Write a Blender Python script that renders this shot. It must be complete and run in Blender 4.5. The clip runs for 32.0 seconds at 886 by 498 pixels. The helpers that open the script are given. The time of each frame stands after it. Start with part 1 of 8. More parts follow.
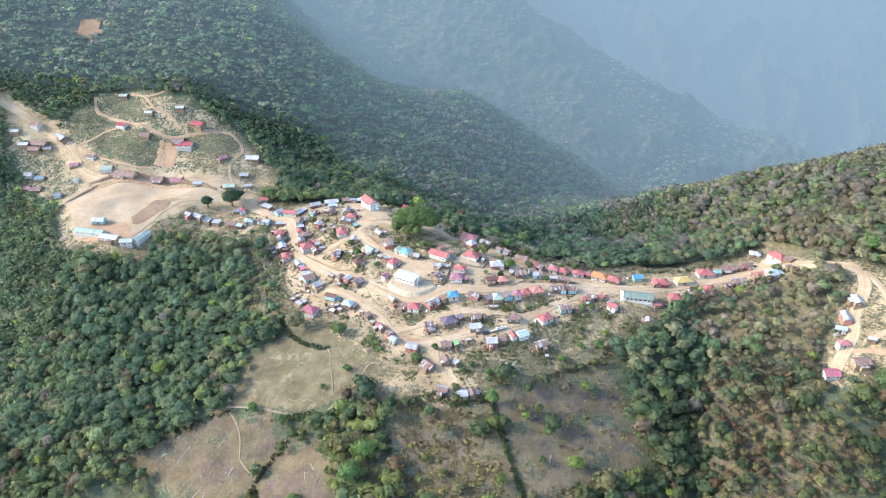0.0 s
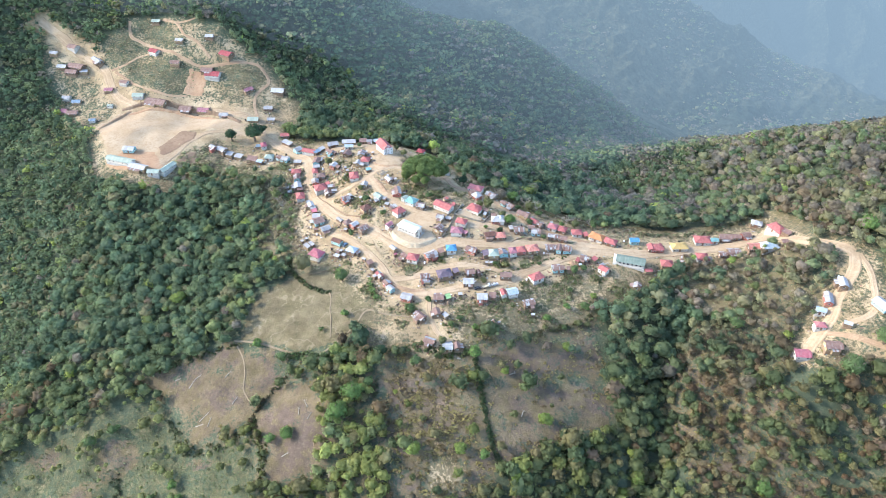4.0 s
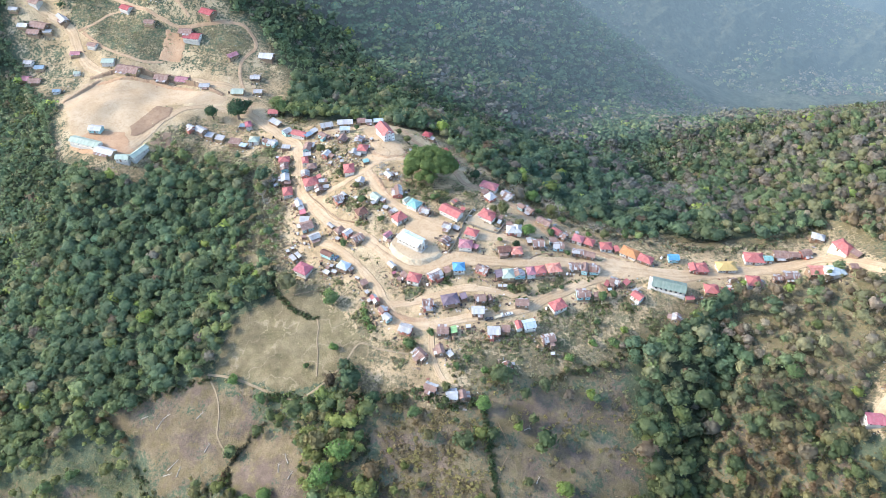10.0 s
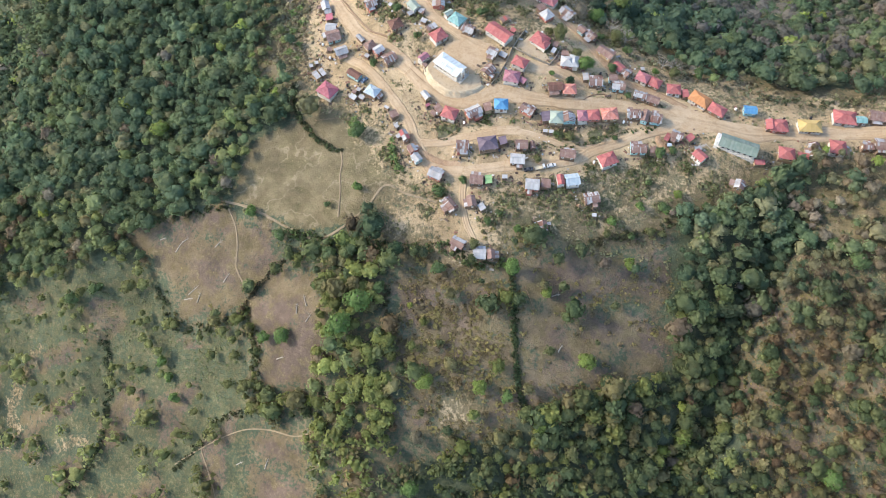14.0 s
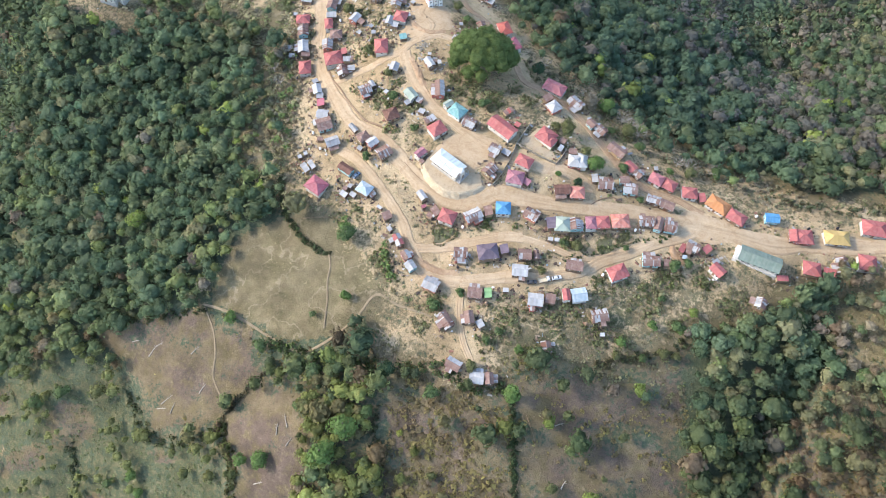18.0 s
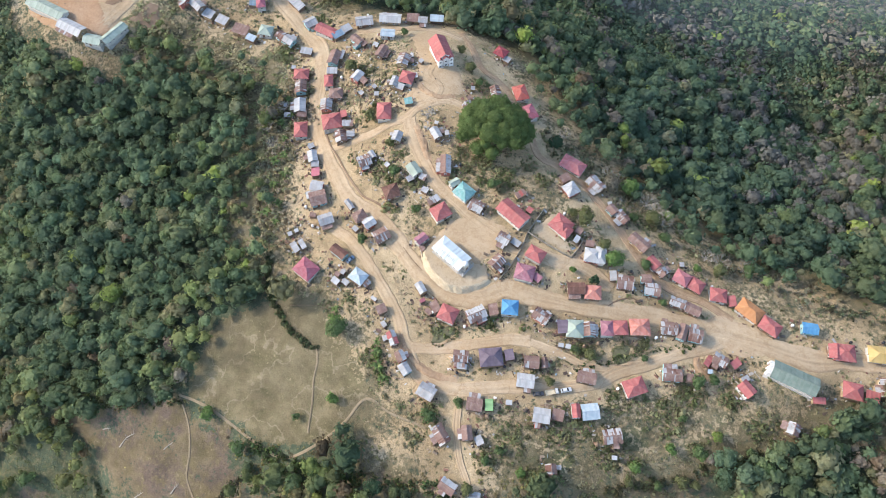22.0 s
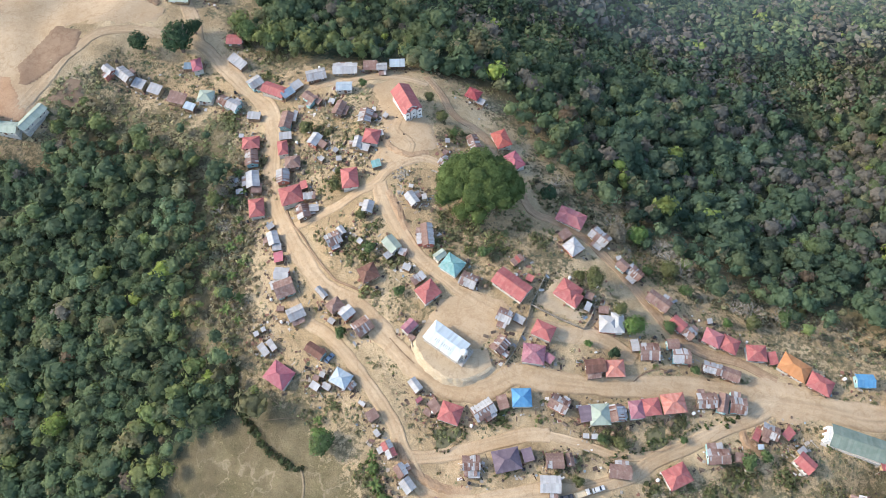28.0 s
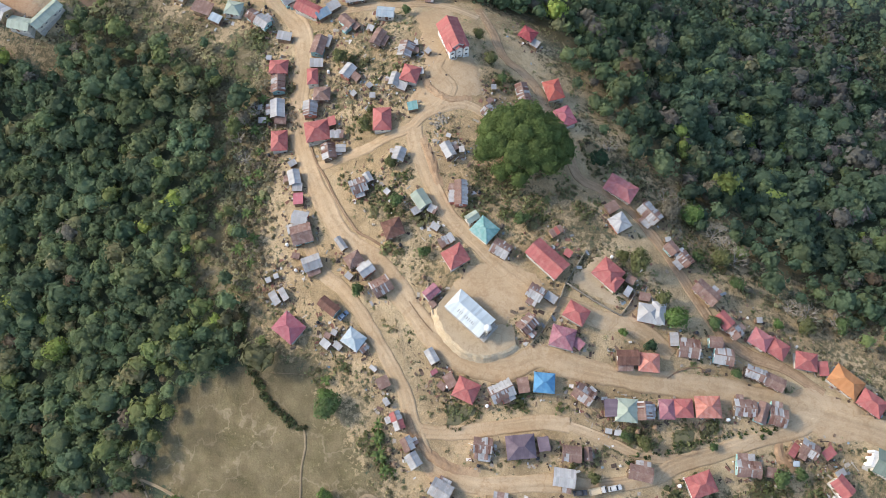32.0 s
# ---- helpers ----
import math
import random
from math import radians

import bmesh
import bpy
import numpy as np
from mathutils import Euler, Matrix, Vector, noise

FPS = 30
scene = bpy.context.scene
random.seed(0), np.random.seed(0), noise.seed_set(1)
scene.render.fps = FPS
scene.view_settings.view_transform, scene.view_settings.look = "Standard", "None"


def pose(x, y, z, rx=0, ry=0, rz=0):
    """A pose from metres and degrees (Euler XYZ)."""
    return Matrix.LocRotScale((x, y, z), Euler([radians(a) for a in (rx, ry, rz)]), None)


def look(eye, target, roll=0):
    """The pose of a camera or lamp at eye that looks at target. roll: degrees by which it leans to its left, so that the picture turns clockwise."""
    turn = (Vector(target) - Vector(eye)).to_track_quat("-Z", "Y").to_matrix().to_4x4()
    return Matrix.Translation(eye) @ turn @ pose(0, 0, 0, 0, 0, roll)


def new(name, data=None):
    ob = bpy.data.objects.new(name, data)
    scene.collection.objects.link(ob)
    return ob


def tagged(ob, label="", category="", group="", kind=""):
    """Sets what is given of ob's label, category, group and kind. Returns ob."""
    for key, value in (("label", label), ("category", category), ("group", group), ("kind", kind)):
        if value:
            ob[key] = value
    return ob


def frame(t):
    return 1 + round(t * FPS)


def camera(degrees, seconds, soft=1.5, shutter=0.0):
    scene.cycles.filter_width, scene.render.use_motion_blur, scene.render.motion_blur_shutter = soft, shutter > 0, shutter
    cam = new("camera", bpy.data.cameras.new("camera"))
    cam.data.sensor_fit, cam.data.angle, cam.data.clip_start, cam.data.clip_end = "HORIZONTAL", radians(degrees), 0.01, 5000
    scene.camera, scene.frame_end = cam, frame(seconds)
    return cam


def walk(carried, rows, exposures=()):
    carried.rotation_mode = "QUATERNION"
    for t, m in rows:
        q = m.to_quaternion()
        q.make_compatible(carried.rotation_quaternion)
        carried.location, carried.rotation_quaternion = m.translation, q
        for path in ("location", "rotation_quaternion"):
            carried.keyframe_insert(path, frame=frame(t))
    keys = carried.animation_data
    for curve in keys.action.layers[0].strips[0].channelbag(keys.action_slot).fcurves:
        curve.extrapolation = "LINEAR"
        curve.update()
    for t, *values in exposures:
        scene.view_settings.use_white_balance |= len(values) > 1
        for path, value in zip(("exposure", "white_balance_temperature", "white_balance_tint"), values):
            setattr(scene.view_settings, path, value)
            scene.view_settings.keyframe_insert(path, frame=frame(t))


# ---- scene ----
cam = camera(64.4, 32.0, soft=0.75)
PATH = [
    (0, (1.058, -2.604, 252.03), (1.049, -0.894, 250.993), -0.4),
    (0.5, (5.68, -6.24, 253.414), (5.671, -4.53, 252.377), -0.4),
    (1, (10.126, -10.389, 254.8), (10.118, -8.678, 253.764), -0.4),
    (1.5, (14.618, -14.408, 255.872), (14.61, -12.696, 254.837), -0.3),
    (2, (18.695, -18.104, 257.243), (18.69, -16.393, 256.209), -0.3),
    (2.1, (19.736, -17.627, 260.079), (19.718, -15.922, 259.036), -0.24),
    (2.2, (20.777, -17.151, 262.916), (20.746, -15.453, 261.863), -0.18),
    (2.3, (21.818, -16.674, 265.752), (21.775, -14.982, 264.69), -0.12),
    (2.4, (22.859, -16.197, 268.588), (22.803, -14.512, 267.517), -0.06),
    (2.5, (23.899, -15.72, 271.424), (23.83, -14.041, 270.343), 0.0),
    (2.6, (24.94, -15.244, 274.261), (24.858, -13.571, 273.171), 0.06),
    (2.7, (25.981, -14.767, 277.097), (25.886, -13.101, 275.998), 0.12),
    (2.8, (27.022, -14.29, 279.933), (26.915, -12.63, 278.825), 0.18),
    (2.9, (28.063, -13.814, 282.77), (27.943, -12.161, 281.652), 0.24),
    (3, (29.104, -13.337, 285.606), (28.971, -11.69, 284.479), 0.3),
    (3.5, (28.907, -6.482, 285.585), (28.773, -4.843, 284.446), 0.3),
    (4, (29.156, -0.158, 285.73), (29.024, 1.397, 284.479), 0.4),
    (4.5, (28.73, 6.282, 285.289), (28.604, 7.742, 283.929), 0.5),
    (6.5, (28.565, 33.559, 284.148), (28.428, 34.96, 282.728), 0.3),
    (7, (28.189, 41.179, 284.723), (28.049, 42.585, 283.308), 0.3),
    (7.5, (27.851, 47.893, 284.323), (27.707, 49.303, 282.912), 0.2),
    (8, (27.556, 55.167, 284.252), (27.408, 56.576, 282.84), 0.2),
    (8.5, (27.079, 62.011, 283.793), (26.929, 63.421, 282.382), 0.1),
    (9, (26.699, 68.949, 283.653), (26.546, 70.36, 282.243), 0.1),
    (9.5, (26.279, 75.898, 283.594), (26.122, 77.309, 282.185), 0.1),
    (10, (25.92, 82.77, 283.16), (25.761, 84.182, 281.753), 0.1),
    (10.5, (25.621, 89.773, 282.807), (25.455, 91.186, 281.402), 0.0),
    (11, (25.178, 96.975, 282.718), (24.985, 98.384, 281.312), -0.0),
    (11.5, (24.373, 103.717, 282.476), (24.146, 105.122, 281.071), -0.0),
    (12, (23.703, 110.767, 282.433), (23.436, 112.164, 281.027), 0.0),
    (12.5, (23.256, 117.61, 282.136), (22.969, 119.003, 280.729), 0.1),
    (13, (22.939, 122.988, 281.196), (22.686, 124.202, 279.627), 0.1),
    (13.5, (22.058, 129.315, 281.259), (21.852, 130.298, 279.529), 0.1),
    (14, (21.394, 138.456, 282.407), (21.212, 139.292, 280.6), -0.2),
    (14.5, (20.324, 146.554, 283.309), (20.12, 147.476, 281.546), -0.4),
    (15, (19.969, 153.008, 282.641), (19.739, 154.028, 280.936), -0.6),
    (15.5, (17.835, 158.259, 282.98), (17.595, 159.359, 281.326), -0.1),
    (17.5, (12.393, 184.141, 279.476), (12.151, 185.251, 277.83), 0.7),
    (18, (11.959, 190.395, 279.158), (11.771, 191.255, 277.362), 0.8),
    (18.5, (10.483, 198.019, 279.341), (10.306, 198.828, 277.52), 0.9),
    (19, (9.846, 204.95, 279.062), (9.659, 205.784, 277.253), 0.7),
    (19.5, (8.899, 212.031, 278.851), (8.699, 212.862, 277.043), 0.6),
    (20, (7.757, 219.086, 278.852), (7.539, 219.912, 277.043), 0.5),
    (20.5, (6.784, 226.222, 278.323), (6.564, 227.046, 276.514), 0.5),
    (21, (5.546, 233.22, 276.203), (5.325, 234.044, 274.395), 0.6),
    (21.5, (4.372, 240.202, 274.079), (4.149, 241.024, 272.27), 0.6),
    (22, (4.169, 244.573, 272.277), (3.951, 245.388, 270.464), 0.5),
    (22.5, (3.786, 246.491, 270.084), (3.59, 247.29, 268.261), 1.4),
    (23, (3.327, 247.58, 260.652), (3.169, 248.364, 258.819), -0.6),
    (23.5, (3.656, 247.75, 259.052), (3.492, 248.537, 257.221), -1.1),
    (24, (3.777, 249.676, 257.469), (3.606, 250.461, 255.638), -1.6),
    (24.5, (2.621, 252.281, 256.01), (2.448, 253.067, 254.179), -1.7),
    (25, (1.729, 256.051, 254.505), (1.55, 256.835, 252.674), -2.0),
    (25.5, (0.213, 259.869, 253.301), (0.03, 260.654, 251.471), -2.1),
    (26, (-1.662, 264.467, 251.927), (-1.857, 265.296, 250.118), -2.0),
    (26.5, (-2.709, 268.307, 250.364), (-2.915, 269.166, 248.57), -2.2),
    (28.5, (-10.541, 288.82, 245.398), (-10.694, 289.677, 243.598), -1.9),
    (29, (-11.517, 293.989, 243.438), (-11.719, 294.838, 241.638), -2.2),
    (29.5, (-13.051, 299.199, 242.183), (-13.267, 300.043, 240.383), -2.4),
    (30, (-14.716, 303.27, 240.637), (-14.935, 304.113, 238.837), -2.0),
    (30.5, (-15.467, 305.7, 239.242), (-15.686, 306.523, 237.433), -1.9),
    (31, (-15.581, 306.256, 237.255), (-15.785, 306.994, 235.407), -1.8),
    (31.5, (-15.065, 306.858, 235.522), (-15.26, 307.523, 233.646), -2.0),
    (32, (-15.282, 306.822, 233.536), (-15.47, 307.441, 231.644), -1.9),
]
walk(cam, [(t, look(eye, target, roll)) for t, eye, target, roll in PATH],
     exposures=[(0, 2.12, 6000, 9), (8, 2.12, 6050, 9), (10.5, 2.14, 6100, 9), (12, 2.06, 6200, 9), (13, 1.98, 6350, 10), (14, 1.75, 6550, 10), (15, 1.79, 6450, 10), (18, 1.88, 6350, 10), (19, 1.74, 6400, 10), (22, 1.7, 6450, 10), (26, 1.72, 6500, 10), (29, 1.67, 6600, 10), (31, 1.7, 6650, 10), (32, 1.41, 6750, 10)])

# ---------------------------------------------------------------- daylight: low sun from the west through haze
SUN_TO = Vector((-0.85, -0.02, 0.53)).normalized()
world = bpy.data.worlds.new("sky")
scene.world = world
world.use_nodes = True
sky = world.node_tree.nodes.new("ShaderNodeTexSky")
sky.sky_type, sky.sun_disc = "NISHITA", False
sky.sun_elevation, sky.sun_rotation = math.asin(SUN_TO.z), math.atan2(SUN_TO.x, SUN_TO.y)
sky.air_density, sky.dust_density, sky.altitude = 1.2, 3.0, 900
world.node_tree.nodes["Background"].inputs[1].default_value = 0.15
world.node_tree.links.new(sky.outputs[0], world.node_tree.nodes["Background"].inputs[0])
sun = new("sun", bpy.data.lights.new("sun", "SUN"))
sun.data.energy, sun.data.angle, sun.data.color = 1.35, radians(6.0), (1.0, 0.90, 0.76)
sun.rotation_mode = "QUATERNION"
sun.rotation_quaternion = (-SUN_TO).to_track_quat("-Z", "Y")

# ---------------------------------------------------------------- relief of the land
# spot heights (x, y, z) along the ridges, slopes and gullies of the plan, set to fit the camera's view
VILLAGE_SPUR = [(-23, 360, 9), (5, 345, 6), (116, 346, 5), (-56, 462, 9), (98, 371, 2), (-82, 343, -3), (10, 270, -4),
                (-16, 304, -1), (-19, 338, 3), (-15, 454, 0), (-110, 411, -7), (16, 385, 11), (18, 405, 7), (150, 367, 3),
                (-118, 282, -20), (-30, 425, 9), (60, 345, 4), (60, 385, 5), (55, 310, -2), (-60, 395, 7), (-75, 430, 6)]
WEST_SLOPE = [(-223, 438, -5), (-274, 374, -38), (-225, 396, -20), (-190, 432, -16), (-129, 361, -11), (-206, 270, -42),
              (-224, 344, -35), (-133, 378, -11), (-161, 240, -50), (-164, 315, -28), (-100, 257, -28), (-150, 428, -8),
              (-330, 380, -55), (-340, 280, -80), (-500, 350, -110)]
SOUTH_SLOPE = [(-49, 226, -20), (-10, 247, -14), (63, 228, -20), (107, 273, -20), (134, 296, -10), (142, 327, -5),
               (168, 259, -6), (0, 150, -48), (120, 170, -55), (-120, 160, -80), (90, 215, -30), (210, 180, -35),
               (0, 0, -130), (-300, 100, -160), (300, 50, -110), (0, -400, -260), (-600, -300, -300), (600, -300, -260)]
EAST_RIDGE = [(197, 268, 9), (230, 297, 23), (211, 291, 14), (208, 358, 16), (205, 394, 2), (207, 436, -5), (212, 465, -18),
              (122, 437, -25), (142, 451, -22), (70, 458, -31), (29, 477, -20), (235, 413, 14), (235, 520, -10),
              (257, 490, 11), (305, 466, 32), (177, 335, 0), (300, 330, 40), (420, 420, 90), (500, 250, 70), (700, 500, 140)]
NORTH_VALLEY = [(5, 470, -13), (78, 499, -39), (152, 518, -68), (30, 563, -62), (132, 597, -72), (152, 568, -62), (197, 595, -50),
                (-103, 526, -13), (85, 640, -92), (300, 600, -40), 
                (260, 700, -130), (400, 700, -110), (240, 620, -62)]
WEST_HILL = [(-164, 556, 3), (-314, 542, 6), (-186, 620, 30), (-232, 561, 17), (-286, 466, 0), (-241, 522, -3), (-205, 475, -3),
             (-354, 540, 5), (-230, 605, 46), (-300, 640, 60), (-203, 735, 95), (-177, 735, 80), (-135, 740, 47), (-85, 755, 12), (-8, 790, -16), (20, 800, -19),
             (76, 800, -49), (149, 805, -100), (195, 812, -133), (229, 820, -159), (263, 830, -175), (-260, 900, 150), (-450, 650, 90), (-600, 600, 110), (-120, 600, -8)]
NORTH_FLANK = [(-154, 650, 34), (-50, 667, -26), (-20, 620, -42), (36, 640, -70), (101, 690, -104), (180, 760, -146), (-100, 860, -40), (20, 880, -95), (150, 890, -150)]
FAR_COUNTRY = [(-128, 1093, -33), (83, 1118, -32), (-71, 1000, -66), (98, 1050, -92), (179, 1000, -119), (270, 1000, -174), (356, 980, -203), (401, 980, -213), (301, 930, -207),
               (120, 1180, -9), (184, 1180, -47), (320, 1190, -114), (447, 1200, -177), (601, 1210, -245), (656, 1220, -277), (40, 1230, 40), (-150, 1180, 20), (-300, 1050, 60),
               (400, 1400, -260), (560, 1400, -330), (250, 1400, -140), (464, 1900, -174), (661, 1800, -208), (800, 1750, -281), (919, 1650, -364), (953, 1550, -411),
               (532, 1600, -260), (757, 1450, -380), (1152, 1900, -297), (1200, 1600, -400), (876, 2200, -227), (1326, 2200, -246), (1700, 2000, -250), (900, 1300, -380), (500, 1050, -260)]
HORIZON = [(500, 2600, 50), (1200, 2900, 250), (-300, 1900, 150), (2400, 2000, 50), (300, 3300, 400), (-1500, 1500, 300), (-800, 2800, 500),
           (2500, 3400, 500), (3200, 0, 100), (-3000, 0, 0), (0, -3000, -100), (-600, 1050, 220), (900, 3900, 650), (4300, 4600, 700), (-4300, 4600, 700)]


class Relief:
    """A smooth sheet through the spot heights."""

    def __init__(self, *groups):
        p = np.array([q for g in groups for q in g], float)
        self.c, n = p[:, :2], len(p)
        k = np.sqrt(((self.c[:, None] - self.c[None]) ** 2).sum(-1) + 400.0)
        a = np.zeros((n + 3, n + 3))
        a[:n, :n] = -k - np.eye(n) * 6.0 * -1.0
        a[:n, n] = a[n, :n] = 1
        a[:n, n + 1:] = self.c / 1000
        a[n + 1:, :n] = self.c.T / 1000
        self.w = np.linalg.solve(a, np.concatenate([p[:, 2], [0, 0, 0]]))

    def __call__(self, x, y):
        x, y = np.asarray(x, float), np.asarray(y, float)
        z = self.w[-3] + self.w[-2] * x / 1000 + self.w[-1] * y / 1000
        for (cx, cy), w in zip(self.c, self.w):
            z = z - w * np.sqrt((x - cx) ** 2 + (y - cy) ** 2 + 400.0)
        return z


relief = Relief(VILLAGE_SPUR, WEST_SLOPE, SOUTH_SLOPE, EAST_RIDGE, NORTH_VALLEY, WEST_HILL, NORTH_FLANK, FAR_COUNTRY, HORIZON)


def smooth(a, b, v):
    u = np.clip((np.asarray(v, float) - a) / (b - a), 0, 1)
    return u * u * (3 - 2 * u)


def waves(x, y, size, seed):
    """Soft uneven swells between -1 and 1, about size metres apart."""
    r = np.random.RandomState(seed)
    total = 0
    for k in range(7):
        ang, s = r.uniform(0, 6.283), r.uniform(0.7, 1.6)
        total = total + np.sin((x * np.cos(ang) + y * np.sin(ang)) * 6.283 / (size * s) + r.uniform(0, 6.283) + 1.3 * np.sin((x * np.sin(ang) - y * np.cos(ang)) * 3.1 / size + k))
    return total / 4.0


RAVINE = [(152, 335), (143, 306), (135, 285), (128, 268), (129, 242), (120, 222), (112, 195), (100, 160)]


def hollow(line, x, y, wide):
    """1 along the line, falling to 0 at the sides."""
    d = np.full(np.shape(x), 1e9)
    for (ax, ay), (bx, by) in zip(line, line[1:]):
        ex, ey = bx - ax, by - ay
        u = np.clip(((x - ax) * ex + (y - ay) * ey) / (ex * ex + ey * ey), 0, 1)
        d = np.minimum(d, np.hypot(x - ax - u * ex, y - ay - u * ey))
    return np.exp(-(d / wide) ** 2)


def ground(x, y):
    """Height of the land."""
    x, y = np.asarray(x, float), np.asarray(y, float)
    z = relief(x, y)
    far = smooth(150, 900, np.hypot(x, y - 380))
    rough = smooth(90, 200, np.hypot(x * 0.8, y - 360))
    z = z - 9 * hollow(RAVINE, x, y, 9.0) * smooth(335, 300, y)
    return z + waves(x, y, 240, 3) * (3 + 15 * smooth(1300, 1700, y)) * far + waves(x, y, 70, 5) * (0.3 + 2.2 * rough) + waves(x, y, 22, 8) * 0.35 * (0.4 + rough)

# ---------------------------------------------------------------- materials
def material(name, rough=0.9, metal=0.0):
    m = bpy.data.materials.new(name)
    m.use_nodes = True
    b = m.node_tree.nodes["Principled BSDF"]
    b.inputs["Roughness"].default_value, b.inputs["Metallic"].default_value = rough, metal
    b.inputs["Specular IOR Level"].default_value = 0.25
    return m, m.node_tree.nodes, m.node_tree.links, b


def noise_node(n, l, scale, detail=4.0, rough=0.6, coord="Object"):
    tc = n.new("ShaderNodeTexCoord")
    t = n.new("ShaderNodeTexNoise")
    t.inputs["Scale"].default_value, t.inputs["Detail"].default_value, t.inputs["Roughness"].default_value = scale, detail, rough
    l.new(tc.outputs[coord], t.inputs["Vector"])
    return t


def ramp(n, l, source, stops):
    r = n.new("ShaderNodeValToRGB")
    while len(r.color_ramp.elements) < len(stops):
        r.color_ramp.elements.new(0.5)
    for e, (p, c) in zip(r.color_ramp.elements, stops):
        e.position, e.color = p, (*c, 1)
    l.new(source, r.inputs[0])
    return r


def mix(n, l, a, b, fac, blend="MIX"):
    m = n.new("ShaderNodeMix")
    m.data_type, m.blend_type = "RGBA", blend
    for sock, v in ((m.inputs[0], fac), (m.inputs[6], a), (m.inputs[7], b)):
        if isinstance(v, (int, float)):
            sock.default_value = v
        elif isinstance(v, tuple):
            sock.default_value = (*v, 1)
        else:
            l.new(v, sock)
    return m.outputs[2]


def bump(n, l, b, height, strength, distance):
    k = n.new("ShaderNodeBump")
    k.inputs["Strength"].default_value, k.inputs["Distance"].default_value = strength, distance
    l.new(height, k.inputs["Height"])
    l.new(k.outputs[0], b.inputs["Normal"])


def surface(name, low, high, scale=1.0, rough=0.9, metal=0.0, fine=8.0, relief=0.05, stain=None, amount=0.35):
    """A surface between two colours at two scales, with stains and fine relief, varied from object to object."""
    m, n, l, b = material(name, rough, metal)
    big, small = noise_node(n, l, scale), noise_node(n, l, scale * fine, 3)
    col = mix(n, l, low, high, ramp(n, l, big.outputs[0], [(0.3, (0, 0, 0)), (0.7, (1, 1, 1))]).outputs[0])
    col = mix(n, l, col, (0.5, 0.5, 0.5), 0.25, "OVERLAY")
    info = n.new("ShaderNodeObjectInfo")
    hsv = n.new("ShaderNodeHueSaturation")
    rng = n.new("ShaderNodeMapRange")
    rng.inputs[3].default_value, rng.inputs[4].default_value = 0.82, 1.15
    l.new(info.outputs["Random"], rng.inputs[0])
    l.new(rng.outputs[0], hsv.inputs["Value"])
    l.new(col, hsv.inputs["Color"])
    col = mix(n, l, hsv.outputs[0], ramp(n, l, small.outputs[0], [(0.3, (0.55, 0.55, 0.55)), (0.7, (1.2, 1.2, 1.2))]).outputs[0], 0.5, "MULTIPLY")
    if stain:
        spots = noise_node(n, l, scale * 2.3, 6, 0.7)
        col = mix(n, l, col, stain, ramp(n, l, spots.outputs[0], [(0.5, (0, 0, 0)), (0.68, (amount, amount, amount))]).outputs[0])
    l.new(col, b.inputs["Base Color"])
    bump(n, l, b, small.outputs[0], 0.5, relief)
    return m


def sheet_roof(name, low, high, stain=None, amount=0.4, metal=0.0, rough=0.75):
    """Corrugated sheet: ribs down the slope every 0.2 m, sheets of slightly different tone, rust or dirt in patches."""
    m, n, l, b = material(name, rough, metal)
    uv = n.new("ShaderNodeUVMap")
    w = n.new("ShaderNodeTexWave")
    w.bands_direction = "X"
    w.inputs["Scale"].default_value = 1.6
    l.new(uv.outputs[0], w.inputs["Vector"])
    big = noise_node(n, l, 0.3)
    col = mix(n, l, low, high, ramp(n, l, big.outputs[0], [(0.3, (0, 0, 0)), (0.65, (1, 1, 1))]).outputs[0])
    sep = n.new("ShaderNodeSeparateXYZ")
    l.new(uv.outputs[0], sep.inputs[0])
    fl = n.new("ShaderNodeMath")
    fl.operation = "SNAP"
    fl.inputs[1].default_value = 0.85
    l.new(sep.outputs[0], fl.inputs[0])
    wn = n.new("ShaderNodeTexWhiteNoise")
    wn.noise_dimensions = "2D"
    cmb = n.new("ShaderNodeCombineXYZ")
    info = n.new("ShaderNodeObjectInfo")
    l.new(fl.outputs[0], cmb.inputs[0])
    l.new(info.outputs["Random"], cmb.inputs[1])
    l.new(cmb.outputs[0], wn.inputs["Vector"])
    col = mix(n, l, col, ramp(n, l, wn.outputs[0], [(0, (0.78, 0.78, 0.78)), (1, (1.12, 1.12, 1.12))]).outputs[0], 0.7, "MULTIPLY")
    if stain:
        spots = noise_node(n, l, 0.55, 7, 0.74)
        col = mix(n, l, col, stain, ramp(n, l, spots.outputs[0], [(0.48, (0, 0, 0)), (0.66, (amount, amount, amount))]).outputs[0])
    l.new(col, b.inputs["Base Color"])
    bump(n, l, b, w.outputs[0], 0.6, 0.03)
    return m


